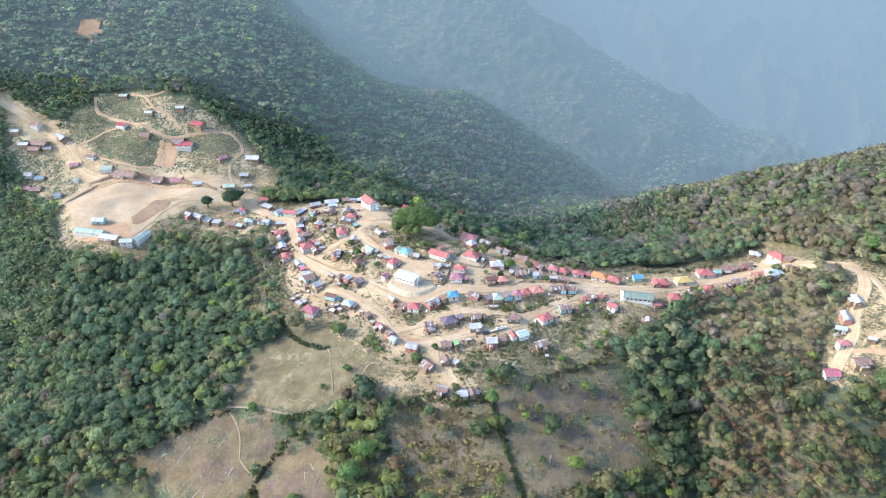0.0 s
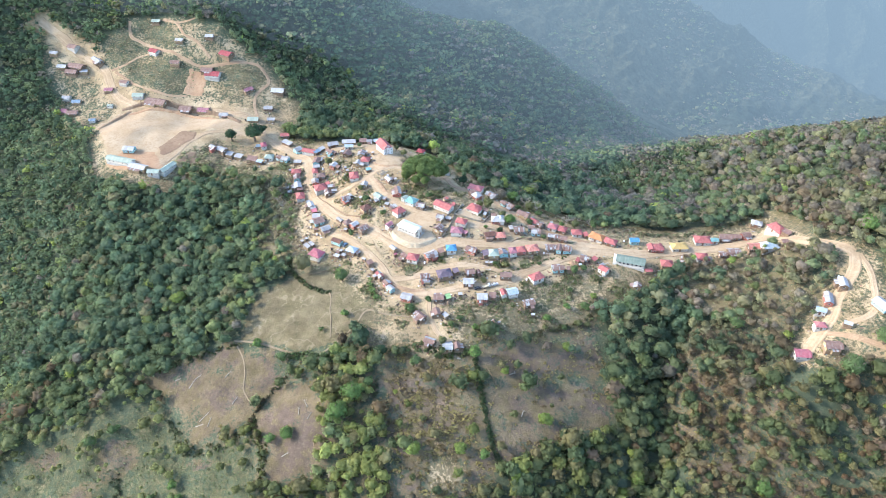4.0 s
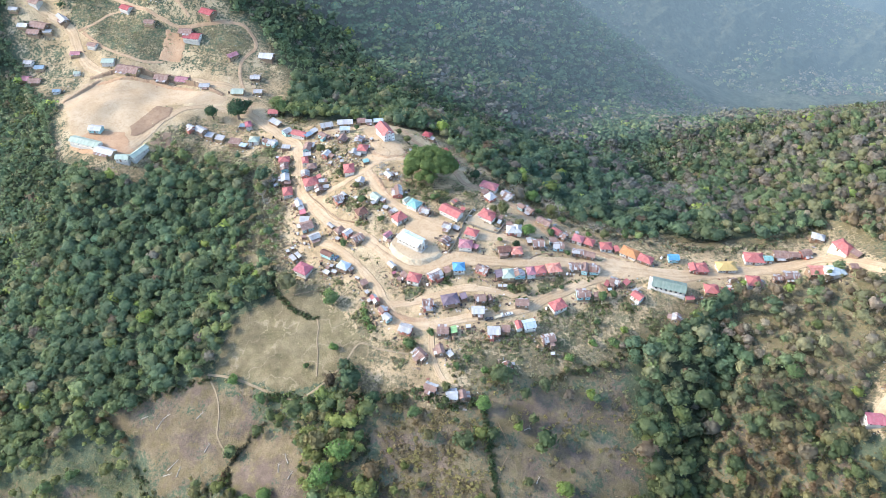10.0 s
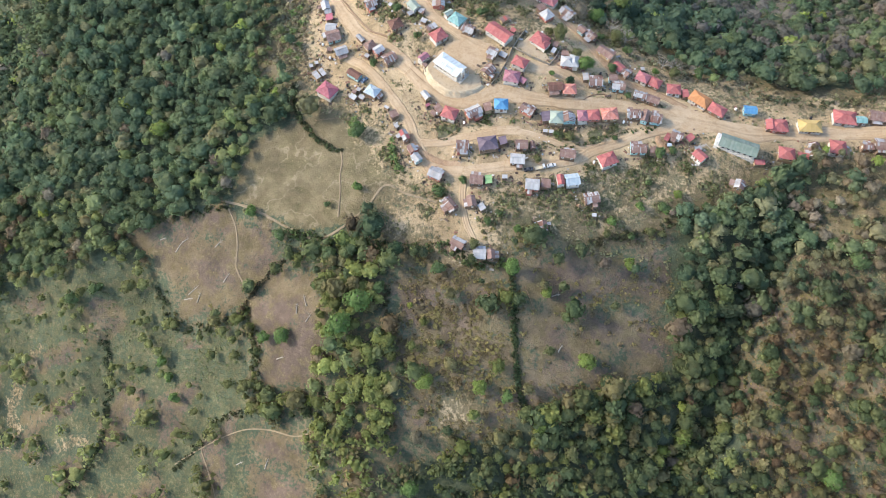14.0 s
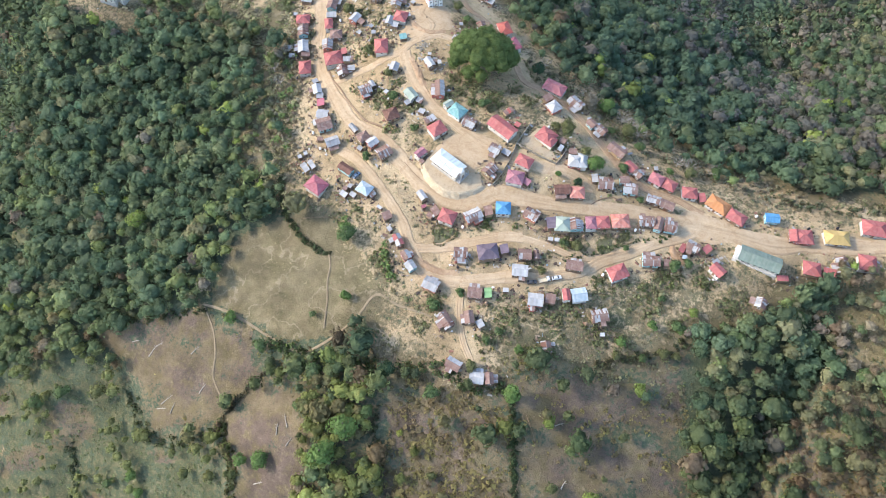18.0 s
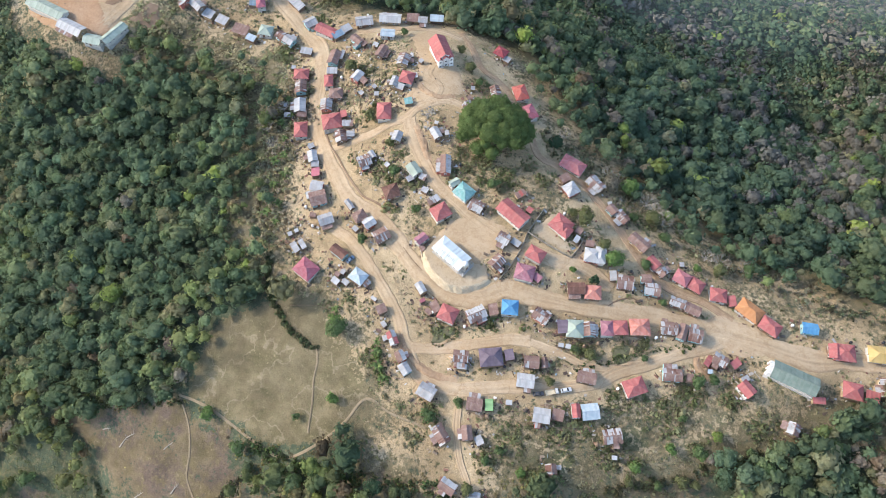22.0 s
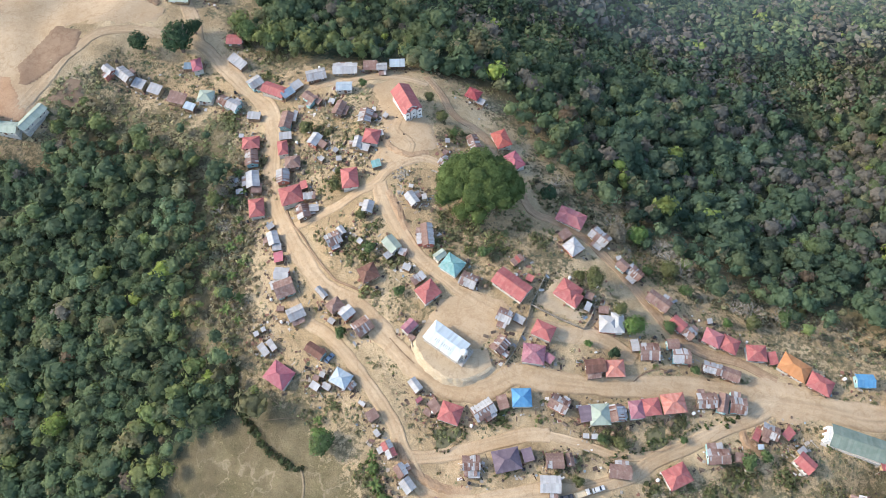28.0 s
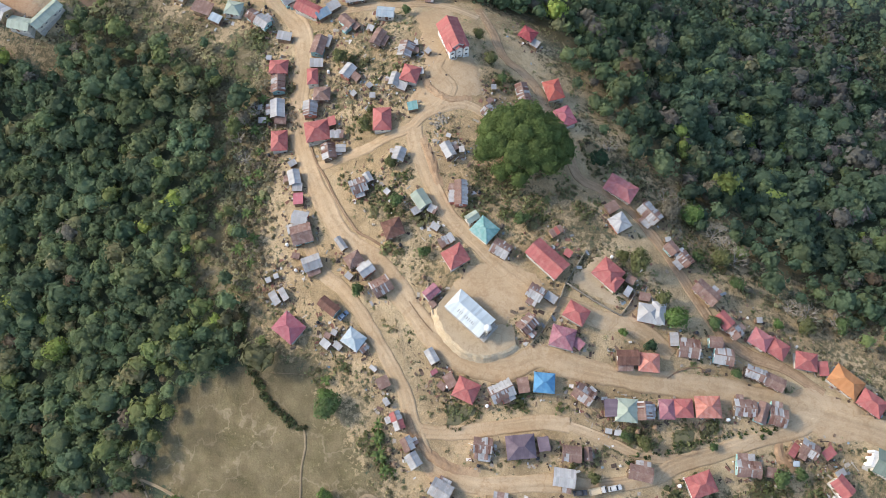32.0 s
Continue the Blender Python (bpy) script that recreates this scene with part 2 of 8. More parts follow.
ROOF = {
    "red": sheet_roof("red_roof", (0.285, 0.085, 0.082), (0.335, 0.112, 0.105), (0.35, 0.18, 0.16), 0.45),
    "scarlet": sheet_roof("scarlet_roof", (0.325, 0.080, 0.066), (0.375, 0.108, 0.085), (0.37, 0.18, 0.15), 0.4),
    "darkred": sheet_roof("dark_red_roof", (0.2, 0.035, 0.045), (0.27, 0.06, 0.065), (0.28, 0.14, 0.13), 0.4),
    "rose": sheet_roof("rose_roof", (0.31, 0.105, 0.11), (0.37, 0.15, 0.155), (0.36, 0.22, 0.21), 0.4),
    "pink": sheet_roof("pink_roof", (0.285, 0.085, 0.108), (0.335, 0.116, 0.14), (0.34, 0.19, 0.2), 0.45),
    "mauve": sheet_roof("mauve_roof", (0.22, 0.085, 0.11), (0.3, 0.14, 0.165), (0.35, 0.24, 0.24), 0.5),
    "salmon": sheet_roof("salmon_roof", (0.36, 0.13, 0.1), (0.44, 0.19, 0.15), (0.42, 0.27, 0.23), 0.5),
    "orange": sheet_roof("orange_roof", (0.38, 0.165, 0.07), (0.43, 0.215, 0.10), (0.390, 0.172, 0.062), 0.4),
    "yellow": sheet_roof("yellow_roof", (0.39, 0.275, 0.10), (0.45, 0.325, 0.14), (0.390, 0.273, 0.094), 0.4),
    "blue": sheet_roof("blue_roof", (0.055, 0.18, 0.335), (0.09, 0.24, 0.39), (0.156, 0.281, 0.390), 0.3),
    "sky": sheet_roof("pale_blue_roof", (0.25, 0.32, 0.36), (0.35, 0.40, 0.435), (0.40, 0.41, 0.42), 0.5),
    "teal": sheet_roof("teal_roof", (0.117, 0.257, 0.250), (0.203, 0.351, 0.335), (0.328, 0.390, 0.374), 0.4),
    "mint": sheet_roof("mint_roof", (0.235, 0.28, 0.23), (0.30, 0.345, 0.29), (0.28, 0.29, 0.26), 0.4),
    "green": sheet_roof("green_roof", (0.125, 0.234, 0.101), (0.195, 0.312, 0.156)),
    "slate": sheet_roof("slate_blue_roof", (0.109, 0.172, 0.234), (0.172, 0.234, 0.296), (0.234, 0.218, 0.203), 0.5),
    "purple": sheet_roof("grey_purple_roof", (0.094, 0.070, 0.094), (0.148, 0.117, 0.140)),
    "brown": sheet_roof("brown_roof", (0.101, 0.047, 0.035), (0.156, 0.078, 0.058), (0.172, 0.117, 0.094), 0.5),
    "rust": sheet_roof("rusty_roof", (0.145, 0.085, 0.07), (0.22, 0.14, 0.115), (0.32, 0.26, 0.23), 0.55, rough=0.8),
    "tin": sheet_roof("weathered_tin_roof", (0.235, 0.240, 0.246), (0.345, 0.345, 0.345), (0.200, 0.136, 0.106), 0.6, metal=0.05, rough=0.7),
    "white": sheet_roof("bright_tin_roof", (0.300, 0.300, 0.300), (0.405, 0.405, 0.403), (0.27, 0.24, 0.22), 0.55, rough=0.7),
    "glasshouse": sheet_roof("grey_green_roof", (0.115, 0.155, 0.13), (0.16, 0.20, 0.17), (0.2, 0.21, 0.18), 0.4),
}
WALL = {
    "wood": surface("weathered_plank_wall", (0.12, 0.08, 0.055), (0.24, 0.17, 0.12), 0.8, stain=(0.07, 0.05, 0.04)),
    "bamboo": surface("woven_bamboo_wall", (0.26, 0.19, 0.11), (0.38, 0.29, 0.18), 1.0, stain=(0.15, 0.1, 0.07)),
    "plaster": surface("painted_wall", (0.47, 0.43, 0.37), (0.6, 0.56, 0.5), 0.6, stain=(0.32, 0.26, 0.2)),
    "teal": surface("teal_painted_wall", (0.22, 0.4, 0.42), (0.3, 0.5, 0.5), 0.6, stain=(0.4, 0.38, 0.3)),
    "red": surface("dull_red_painted_wall", (0.3, 0.1, 0.08), (0.42, 0.16, 0.12), 0.6, stain=(0.3, 0.2, 0.15)),
}
CONCRETE = surface("concrete", (0.36, 0.34, 0.31), (0.5, 0.48, 0.44), 0.5, stain=(0.25, 0.2, 0.16))
TIMBER = surface("timber", (0.17, 0.11, 0.07), (0.3, 0.21, 0.14), 1.5, stain=(0.1, 0.08, 0.06))
WHITE_PAINT = surface("white_paint", (0.72, 0.71, 0.68), (0.82, 0.81, 0.79), 0.5, stain=(0.55, 0.5, 0.43))
DARK_OPENING = surface("dark_glazing", (0.02, 0.022, 0.025), (0.05, 0.05, 0.055), 1.0, rough=0.25)
DOOR_WOOD = surface("door_wood", (0.13, 0.07, 0.045), (0.22, 0.12, 0.08), 2.0)
CLAY = surface("cut_earth", (0.30, 0.21, 0.12), (0.41, 0.31, 0.19), 0.45, stain=(0.25, 0.16, 0.085), amount=0.7, relief=0.3)
PALE_CLAY = surface("pale_cut_earth", (0.42, 0.33, 0.215), (0.54, 0.45, 0.32), 0.5, stain=(0.32, 0.22, 0.13), amount=0.5, relief=0.3)
BARK = surface("bark", (0.12, 0.09, 0.07), (0.24, 0.19, 0.15), 1.0, relief=0.1)
PALE_WOOD = surface("bleached_branch", (0.26, 0.23, 0.19), (0.38, 0.34, 0.29), 1.0)
PLASTIC_BLUE = surface("blue_plastic", (0.03, 0.16, 0.42), (0.06, 0.24, 0.5), 1.0, rough=0.5)


def dirt_material(name, low, high, dark):
    m, n, l, b = material(name, 0.95)
    big, mid, fine = noise_node(n, l, 0.05, 5), noise_node(n, l, 0.35, 6, 0.7), noise_node(n, l, 3.0, 5, 0.7)
    col = mix(n, l, low, high, ramp(n, l, big.outputs[0], [(0.35, (0, 0, 0)), (0.65, (1, 1, 1))]).outputs[0])
    col = mix(n, l, col, dark, ramp(n, l, mid.outputs[0], [(0.5, (0, 0, 0)), (0.72, (0.7, 0.7, 0.7))]).outputs[0])
    col = mix(n, l, col, ramp(n, l, fine.outputs[0], [(0.3, (0.72, 0.72, 0.72)), (0.7, (1.15, 1.15, 1.15))]).outputs[0], 0.6, "MULTIPLY")
    for scale, width, depth in ((0.055, 0.006, 0.45), (0.12, 0.008, 0.3), (0.4, 0.012, 0.22)):
        run = noise_node(n, l, scale, 5, 0.55)
        col = mix(n, l, col, dark, ramp(n, l, run.outputs[0], [(0.5 - 2 * width, (0, 0, 0)), (0.5 - width, (depth, depth, depth)), (0.5 + width, (depth, depth, depth)), (0.5 + 2 * width, (0, 0, 0))]).outputs[0])
    worn = n.new("ShaderNodeAttribute")
    worn.attribute_name = "wear"
    near = n.new("ShaderNodeVectorMath")
    near.operation = "ADD"
    near.inputs[1].default_value = (1, 1, 1)
    l.new(worn.outputs["Vector"], near.inputs[0])
    col = mix(n, l, col, near.outputs[0], 1.0, "MULTIPLY")
    l.new(col, b.inputs["Base Color"])
    bump(n, l, b, mid.outputs[0], 0.4, 0.4)
    return m


ROAD_DIRT = dirt_material("road_dirt", (0.325, 0.235, 0.142), (0.405, 0.312, 0.206), (0.270, 0.186, 0.110))
LANE_DIRT = dirt_material("lane_dirt", (0.285, 0.188, 0.115), (0.365, 0.262, 0.166), (0.205, 0.128, 0.074))


def ground_material():
    """Soil, dry grass, ploughed fallow and leaf litter, laid out by the cover attribute and broken up by noise."""
    m, n, l, b = material("open_ground", 1.0)
    at = n.new("ShaderNodeAttribute")
    at.attribute_name = "cover"
    sep = n.new("ShaderNodeSeparateColor")
    l.new(at.outputs["Color"], sep.inputs[0])
    big, mid, fine, grit = noise_node(n, l, 0.035, 6), noise_node(n, l, 0.15, 9, 0.72), noise_node(n, l, 0.6, 8, 0.75), noise_node(n, l, 2.6, 6, 0.75)

    def spots(source, lo, hi, top=1.0):
        return ramp(n, l, source.outputs[0], [(lo, (0, 0, 0)), (hi, (top, top, top))]).outputs[0]

    litter = mix(n, l, (0.055, 0.072, 0.044), (0.090, 0.102, 0.060), spots(fine, 0.4, 0.6))
    grass = mix(n, l, (0.168, 0.134, 0.078), (0.114, 0.097, 0.050), spots(mid, 0.44, 0.58))
    grass = mix(n, l, grass, (0.225, 0.184, 0.110), spots(fine, 0.52, 0.66, 0.8))
    grass = mix(n, l, grass, (0.088, 0.090, 0.046), spots(grit, 0.54, 0.66, 0.75))
    track = noise_node(n, l, 0.05, 4, 0.55)
    grass = mix(n, l, grass, (0.24, 0.195, 0.13), ramp(n, l, track.outputs[0], [(0.485, (0, 0, 0)), (0.495, (0.6, 0.6, 0.6)), (0.505, (0.6, 0.6, 0.6)), (0.515, (0, 0, 0))]).outputs[0])
    grass = mix(n, l, grass, (0.112, 0.094, 0.055), spots(big, 0.5, 0.62, 0.6))
    fallow = mix(n, l, (0.112, 0.082, 0.064), (0.146, 0.112, 0.068), spots(big, 0.46, 0.54))
    fallow = mix(n, l, fallow, (0.128, 0.104, 0.050), spots(mid, 0.48, 0.58, 0.8))
    fallow = mix(n, l, fallow, (0.180, 0.142, 0.098), spots(fine, 0.52, 0.64, 0.7))
    fallow = mix(n, l, fallow, (0.066, 0.055, 0.032), spots(grit, 0.55, 0.66, 0.85))
    soil = mix(n, l, (0.316, 0.232, 0.134), (0.394, 0.304, 0.188), spots(big, 0.42, 0.58))
    soil = mix(n, l, soil, (0.190, 0.154, 0.096), spots(fine, 0.52, 0.66, 0.6))
    soil = mix(n, l, soil, (0.44, 0.375, 0.28), spots(grit, 0.58, 0.68, 0.6))

    def edge(channel, spread):
        a = n.new("ShaderNodeMath")
        a.operation = "ADD"
        k = n.new("ShaderNodeMath")
        k.operation = "MULTIPLY_ADD"
        k.inputs[1].default_value, k.inputs[2].default_value = spread, -0.5 * spread
        l.new(mix(n, l, spots(mid, 0.38, 0.62), spots(fine, 0.4, 0.6), 0.45), k.inputs[0])
        l.new(channel, a.inputs[0])
        l.new(k.outputs[0], a.inputs[1])
        return ramp(n, l, a.outputs[0], [(0.40, (0, 0, 0)), (0.60, (1, 1, 1))]).outputs[0]

    green = mix(n, l, (0.060, 0.072, 0.034), (0.098, 0.098, 0.050), spots(mid, 0.42, 0.6))
    green = mix(n, l, green, (0.150, 0.132, 0.078), spots(fine, 0.50, 0.64))
    col = mix(n, l, litter, grass, edge(sep.outputs[1], 0.8))
    col = mix(n, l, col, green, edge(at.outputs["Alpha"], 0.8))
    col = mix(n, l, col, fallow, edge(sep.outputs[2], 0.8))
    col = mix(n, l, col, soil, edge(sep.outputs[0], 0.9))
    col = mix(n, l, col, ramp(n, l, grit.outputs[0], [(0.34, (0.65, 0.65, 0.65)), (0.66, (1.3, 1.3, 1.3))]).outputs[0], 0.6, "MULTIPLY")
    blotch = noise_node(n, l, 0.085, 7, 0.68)
    col = mix(n, l, col, ramp(n, l, blotch.outputs[0], [(0.38, (0.68, 0.68, 0.66)), (0.62, (1.22, 1.22, 1.22))]).outputs[0], 0.8, "MULTIPLY")
    l.new(col, b.inputs["Base Color"])
    bump(n, l, b, fine.outputs[0], 0.9, 0.8)
    return m


GROUND = ground_material()


def leaf_material():
    """Foliage: the colour comes with each tree, every spray of leaves a little apart from the next."""
    m, n, l, b = material("foliage", 0.75)
    at = n.new("ShaderNodeAttribute")
    at.attribute_name = "leaf"
    g = n.new("ShaderNodeNewGeometry")
    hsv = n.new("ShaderNodeHueSaturation")
    for sock, lo, hi in (("Value", 0.9, 1.1), ("Hue", 0.493, 0.507)):
        r = n.new("ShaderNodeMapRange")
        r.inputs[3].default_value, r.inputs[4].default_value = lo, hi
        l.new(g.outputs["Random Per Island"], r.inputs[0])
        l.new(r.outputs[0], hsv.inputs[sock])
    l.new(at.outputs["Color"], hsv.inputs["Color"])
    fine = noise_node(n, l, 1.5, 5, 0.72)
    col = mix(n, l, hsv.outputs[0], ramp(n, l, fine.outputs[0], [(0.32, (0.6, 0.6, 0.6)), (0.68, (1.25, 1.25, 1.25))]).outputs[0], 0.55, "MULTIPLY")
    l.new(col, b.inputs["Base Color"])
    bump(n, l, b, fine.outputs[0], 1.0, 1.0)
    b.inputs["Specular IOR Level"].default_value = 0.15
    thin = n.new("ShaderNodeBsdfTranslucent")
    l.new(col, thin.inputs[0])
    both = n.new("ShaderNodeMixShader")
    both.inputs[0].default_value = 0.42
    l.new(b.outputs[0], both.inputs[1])
    l.new(thin.outputs[0], both.inputs[2])
    l.new(both.outputs[0], n["Material Output"].inputs[0])
    return m


LEAF = leaf_material()


def paint_haze(n, l, shader):
    """Painted haze: a blue glow mixed into the far country across the valley, stronger the farther it lies."""
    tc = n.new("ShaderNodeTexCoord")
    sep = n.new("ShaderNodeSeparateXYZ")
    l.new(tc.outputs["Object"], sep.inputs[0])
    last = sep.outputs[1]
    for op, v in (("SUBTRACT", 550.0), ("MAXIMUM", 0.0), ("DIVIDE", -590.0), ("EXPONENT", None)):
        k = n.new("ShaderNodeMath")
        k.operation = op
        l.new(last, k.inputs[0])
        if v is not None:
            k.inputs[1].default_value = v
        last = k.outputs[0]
    # emission stands in for haze over the far slopes
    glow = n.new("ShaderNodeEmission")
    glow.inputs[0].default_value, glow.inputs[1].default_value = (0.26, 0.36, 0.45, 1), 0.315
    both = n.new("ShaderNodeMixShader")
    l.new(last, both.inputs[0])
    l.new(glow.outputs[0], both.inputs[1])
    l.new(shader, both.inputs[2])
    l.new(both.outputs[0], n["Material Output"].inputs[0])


def distance_material():
    """Wooded slopes far across the valley, with haze painted in as glow."""
    m, n, l, b = material("hazed_far_slopes", 1.0)
    big, mid = noise_node(n, l, 0.006, 6), noise_node(n, l, 0.09, 8, 0.8)
    col = mix(n, l, (0.048, 0.066, 0.045), (0.118, 0.124, 0.08), ramp(n, l, big.outputs[0], [(0.4, (0, 0, 0)), (0.6, (1, 1, 1))]).outputs[0])
    col = mix(n, l, col, ramp(n, l, mid.outputs[0], [(0.36, (0.45, 0.45, 0.45)), (0.64, (1.6, 1.6, 1.6))]).outputs[0], 0.9, "MULTIPLY")
    l.new(col, b.inputs["Base Color"])
    bump(n, l, b, mid.outputs[0], 1.0, 10.0)
    paint_haze(n, l, b.outputs[0])
    return m


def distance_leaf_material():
    """Crowns of the far slopes, their haze painted in as glow."""
    m, n, l, b = material("hazed_far_foliage", 0.85)
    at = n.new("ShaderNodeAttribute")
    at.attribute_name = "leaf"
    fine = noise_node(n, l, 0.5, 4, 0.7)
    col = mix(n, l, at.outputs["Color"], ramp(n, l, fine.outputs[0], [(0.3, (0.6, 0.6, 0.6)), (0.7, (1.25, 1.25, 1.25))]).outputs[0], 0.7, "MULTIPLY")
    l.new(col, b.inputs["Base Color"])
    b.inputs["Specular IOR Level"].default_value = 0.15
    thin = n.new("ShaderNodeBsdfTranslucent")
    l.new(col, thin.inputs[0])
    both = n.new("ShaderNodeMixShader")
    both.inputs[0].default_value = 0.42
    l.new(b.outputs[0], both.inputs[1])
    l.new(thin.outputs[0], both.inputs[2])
    paint_haze(n, l, both.outputs[0])
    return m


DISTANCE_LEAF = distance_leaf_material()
DISTANCE = distance_material()
PATH_DIRT = dirt_material("path_dirt", (0.21, 0.16, 0.10), (0.26, 0.205, 0.135), (0.15, 0.12, 0.075))
GARDEN = dirt_material("garden_plot", (0.10, 0.10, 0.055), (0.15, 0.135, 0.08), (0.085, 0.08, 0.045))
SPOIL = dirt_material("spoil_earth", (0.19, 0.125, 0.08), (0.25, 0.175, 0.115), (0.15, 0.095, 0.06))
RED_EARTH = dirt_material("red_earth", (0.31, 0.19, 0.11), (0.39, 0.265, 0.165), (0.24, 0.14, 0.08))
YARD = dirt_material("swept_yard", (0.35, 0.27, 0.175), (0.42, 0.34, 0.235), (0.27, 0.2, 0.13))
MASONRY = surface("old_masonry", (0.2, 0.175, 0.14), (0.31, 0.275, 0.22), 0.6, stain=(0.14, 0.12, 0.09), amount=0.6)

# ---------------------------------------------------------------- plan: clearings, fields and ways
VILLAGE = [(-134, 450), (-130, 431), (-111, 391), (-105, 354), (-97, 336), (-74, 330), (-43, 303), (-38, 276), (-1, 265), (26, 283),
           (64, 291), (95, 315), (123, 328), (130, 340), (175, 356), (212, 352), (224, 365), (226, 392), (214, 408), (201, 399), (140, 391),
           (112, 402), (82, 411), (60, 426), (42, 437), (18, 451), (4, 473), (-22, 490), (-66, 492), (-112, 486), (-151, 500), (-191, 495),
           (-206, 452), (-188, 454), (-164, 450), (-148, 444)]
HILL_CLEARING = [(-303, 486), (-283, 438), (-262, 427), (-238, 421), (-214, 422), (-203, 467), (-151, 500), (-135, 516), (-142, 542), (-178, 582), (-231, 604),
                 (-300, 612), (-318, 600), (-336, 578), (-385, 598), (-380, 563), (-346, 520), (-330, 500)]
PLAYING_FIELD = [(-304, 494), (-294, 516), (-237, 523), (-179, 509), (-183, 497), (-220, 490), (-227, 470), (-220, 438), (-272, 447)]
GRASS_FIELD = [(-93, 329), (-115, 313), (-117, 292), (-116, 282), (-98, 278), (-74, 272), (-51, 278), (-37, 296), (-52, 318), (-75, 332)]
FALLOW_WEST = [(-173, 262), (-143, 273), (-120, 281), (-100, 274), (-83, 270), (-86, 254), (-95, 241), (-115, 225), (-133, 225), (-145, 236), (-150, 245)]
FALLOW_MID = [(-26, 254), (-17, 270), (21, 263), (30, 225), (10, 208), (-16, 212)]
FALLOW_EAST = [(28, 278), (57, 289), (64, 282), (66, 270), (61, 255), (85, 267), (102, 255), (101, 242), (73, 231), (59, 224), (38, 220), (32, 244)]
DRY_GULLY = [(176, 277), (186, 268), (199, 266), (205, 258), (190, 250), (176, 262)]
HAMLET = [(196, 281), (186, 268), (206, 264), (229, 266), (246, 264), (265, 305), (251, 317), (251, 346), (233, 351), (225, 321), (208, 299)]
CHURCHYARD = [(-75, 475), (-62, 483), (-43, 453), (-38, 442), (-52, 430), (-65, 432), (-63, 447)]
SQUARE = [(-28, 377), (-19, 383), (-3, 379), (1, 370), (-10, 362), (-13, 357), (-33, 366)]
SOUTH_OPEN = [(-38, 276), (-1, 265), (26, 283), (64, 291), (95, 310), (100, 282), (95, 243), (85, 205), (40, 190), (-10, 190), (-22, 228), (-22, 250), (-36, 264)]
FIELD_JOIN = [(-120, 284), (-74, 274), (-50, 280), (-40, 270), (-62, 262), (-62, 246), (-79, 262), (-118, 276)]
LUSH_SLOPE = [(-242, 230), (-206, 240), (-173, 252), (-149, 243), (-132, 224), (-100, 224), (-87, 207), (-83, 189), (-80, 150), (-62, 130), (-62, 80), (-280, 80), (-268, 190)]
GREEN_STRIP = [(-67, 267), (-53, 271), (-36, 259), (-26, 230), (-18, 205), (-14, 150), (-41, 150), (-51, 186), (-52, 207), (-55, 238)]
DARK_WOOD = [(97, 293), (110, 311), (132, 327), (143, 306), (136, 285), (128, 273), (128, 258), (129, 241), (133, 218), (146, 200), (146, 150), (0, 150), (-4, 176), (15, 186), (27, 195), (49, 212), (66, 222), (102, 240), (117, 249), (106, 270), (99, 285)]
BURNT_LOW = [(-95, 239), (-77, 255), (-62, 250), (-52, 226), (-50, 206), (-63, 199), (-79, 204), (-84, 217), (-97, 232)]
BURNT_SOUTH = [(-102, 172), (-90, 181), (-51, 184), (-45, 159), (-50, 130), (-93, 130)]
BROWN_BRUSH = [(148, 301), (176, 307), (184, 285), (178, 268), (192, 248), (200, 210), (190, 180), (150, 180), (137, 219), (130, 242), (130, 272)]
EAST_SCRUB = [(150, 352), (185, 360), (215, 360), (224, 340), (212, 302), (190, 286), (176, 298), (152, 318)]
MOUNDS = ([(-297, 567), (-275, 573), (-242, 565), (-231, 554), (-252, 539), (-284, 546), (-303, 555)], [(-328, 583), (-313, 605), (-291, 586), (-303, 564), (-325, 563)],
          [(-310, 607), (-277, 610), (-263, 579), (-292, 591)], [(-220, 569), (-188, 578), (-179, 570), (-181, 553), (-202, 551)])
WORN_BANKS = (([(-215, 202), (-224, 188), (-228, 174), (-222, 158)], 4.0), ([(-209, 150), (-195, 156), (-178, 164)], 3.5), ([(10, 200), (17, 206)], 6.0), ([(-24, 164), (-20, 172)], 5.0))
TOP_CLEARING = [(-352, 672), (-338, 664), (-322, 672), (-330, 690), (-348, 688)]

MAIN_STREET = [(-149, 484), (-132, 470), (-117, 459), (-111, 445), (-108, 428), (-103, 414), (-89, 394), (-76, 380), (-59, 371), (-45, 360),
               (-33, 351), (-21, 346), (-8, 347), (2, 353), (14, 353), (32, 354), (53, 357), (73, 359), (90, 359), (107, 359), (123, 358),
               (138, 361), (160, 366), (185, 371), (199, 376), (212, 372), (222, 359), (232, 352), (242, 341)]
WEST_LANE = [(-94, 384), (-84, 371), (-77, 364), (-68, 360), (-59, 353), (-45, 340), (-37, 331), (-31, 322), (-21, 323), (-7, 328), (6, 333), (16, 335)]
LOWER_STREET = [(-31, 322), (-25, 313), (-16, 310), (-3, 311), (12, 316), (29, 320), (44, 326), (51, 332), (64, 340), (75, 347), (87, 354), (95, 361)]
TERRACE_LANE = [(16, 335), (26, 334), (39, 332), (51, 334)]
RIDGE_LANE = [(93, 366), (80, 371), (67, 372), (57, 377), (50, 384), (41, 394), (33, 403), (22, 412), (11, 417), (1, 420), (-6, 432), (-17, 449),
              (-26, 458), (-35, 462), (-43, 474), (-52, 486)]
INNER_LANE = [(-96, 401), (-89, 404), (-76, 411), (-68, 418), (-61, 422), (-56, 430), (-45, 436), (-36, 434)]
SQUARE_LANE = [(-60, 422), (-54, 411), (-45, 399), (-36, 390), (-27, 384), (-19, 379), (-10, 375), (-2, 372), (16, 370), (31, 370), (43, 365)]
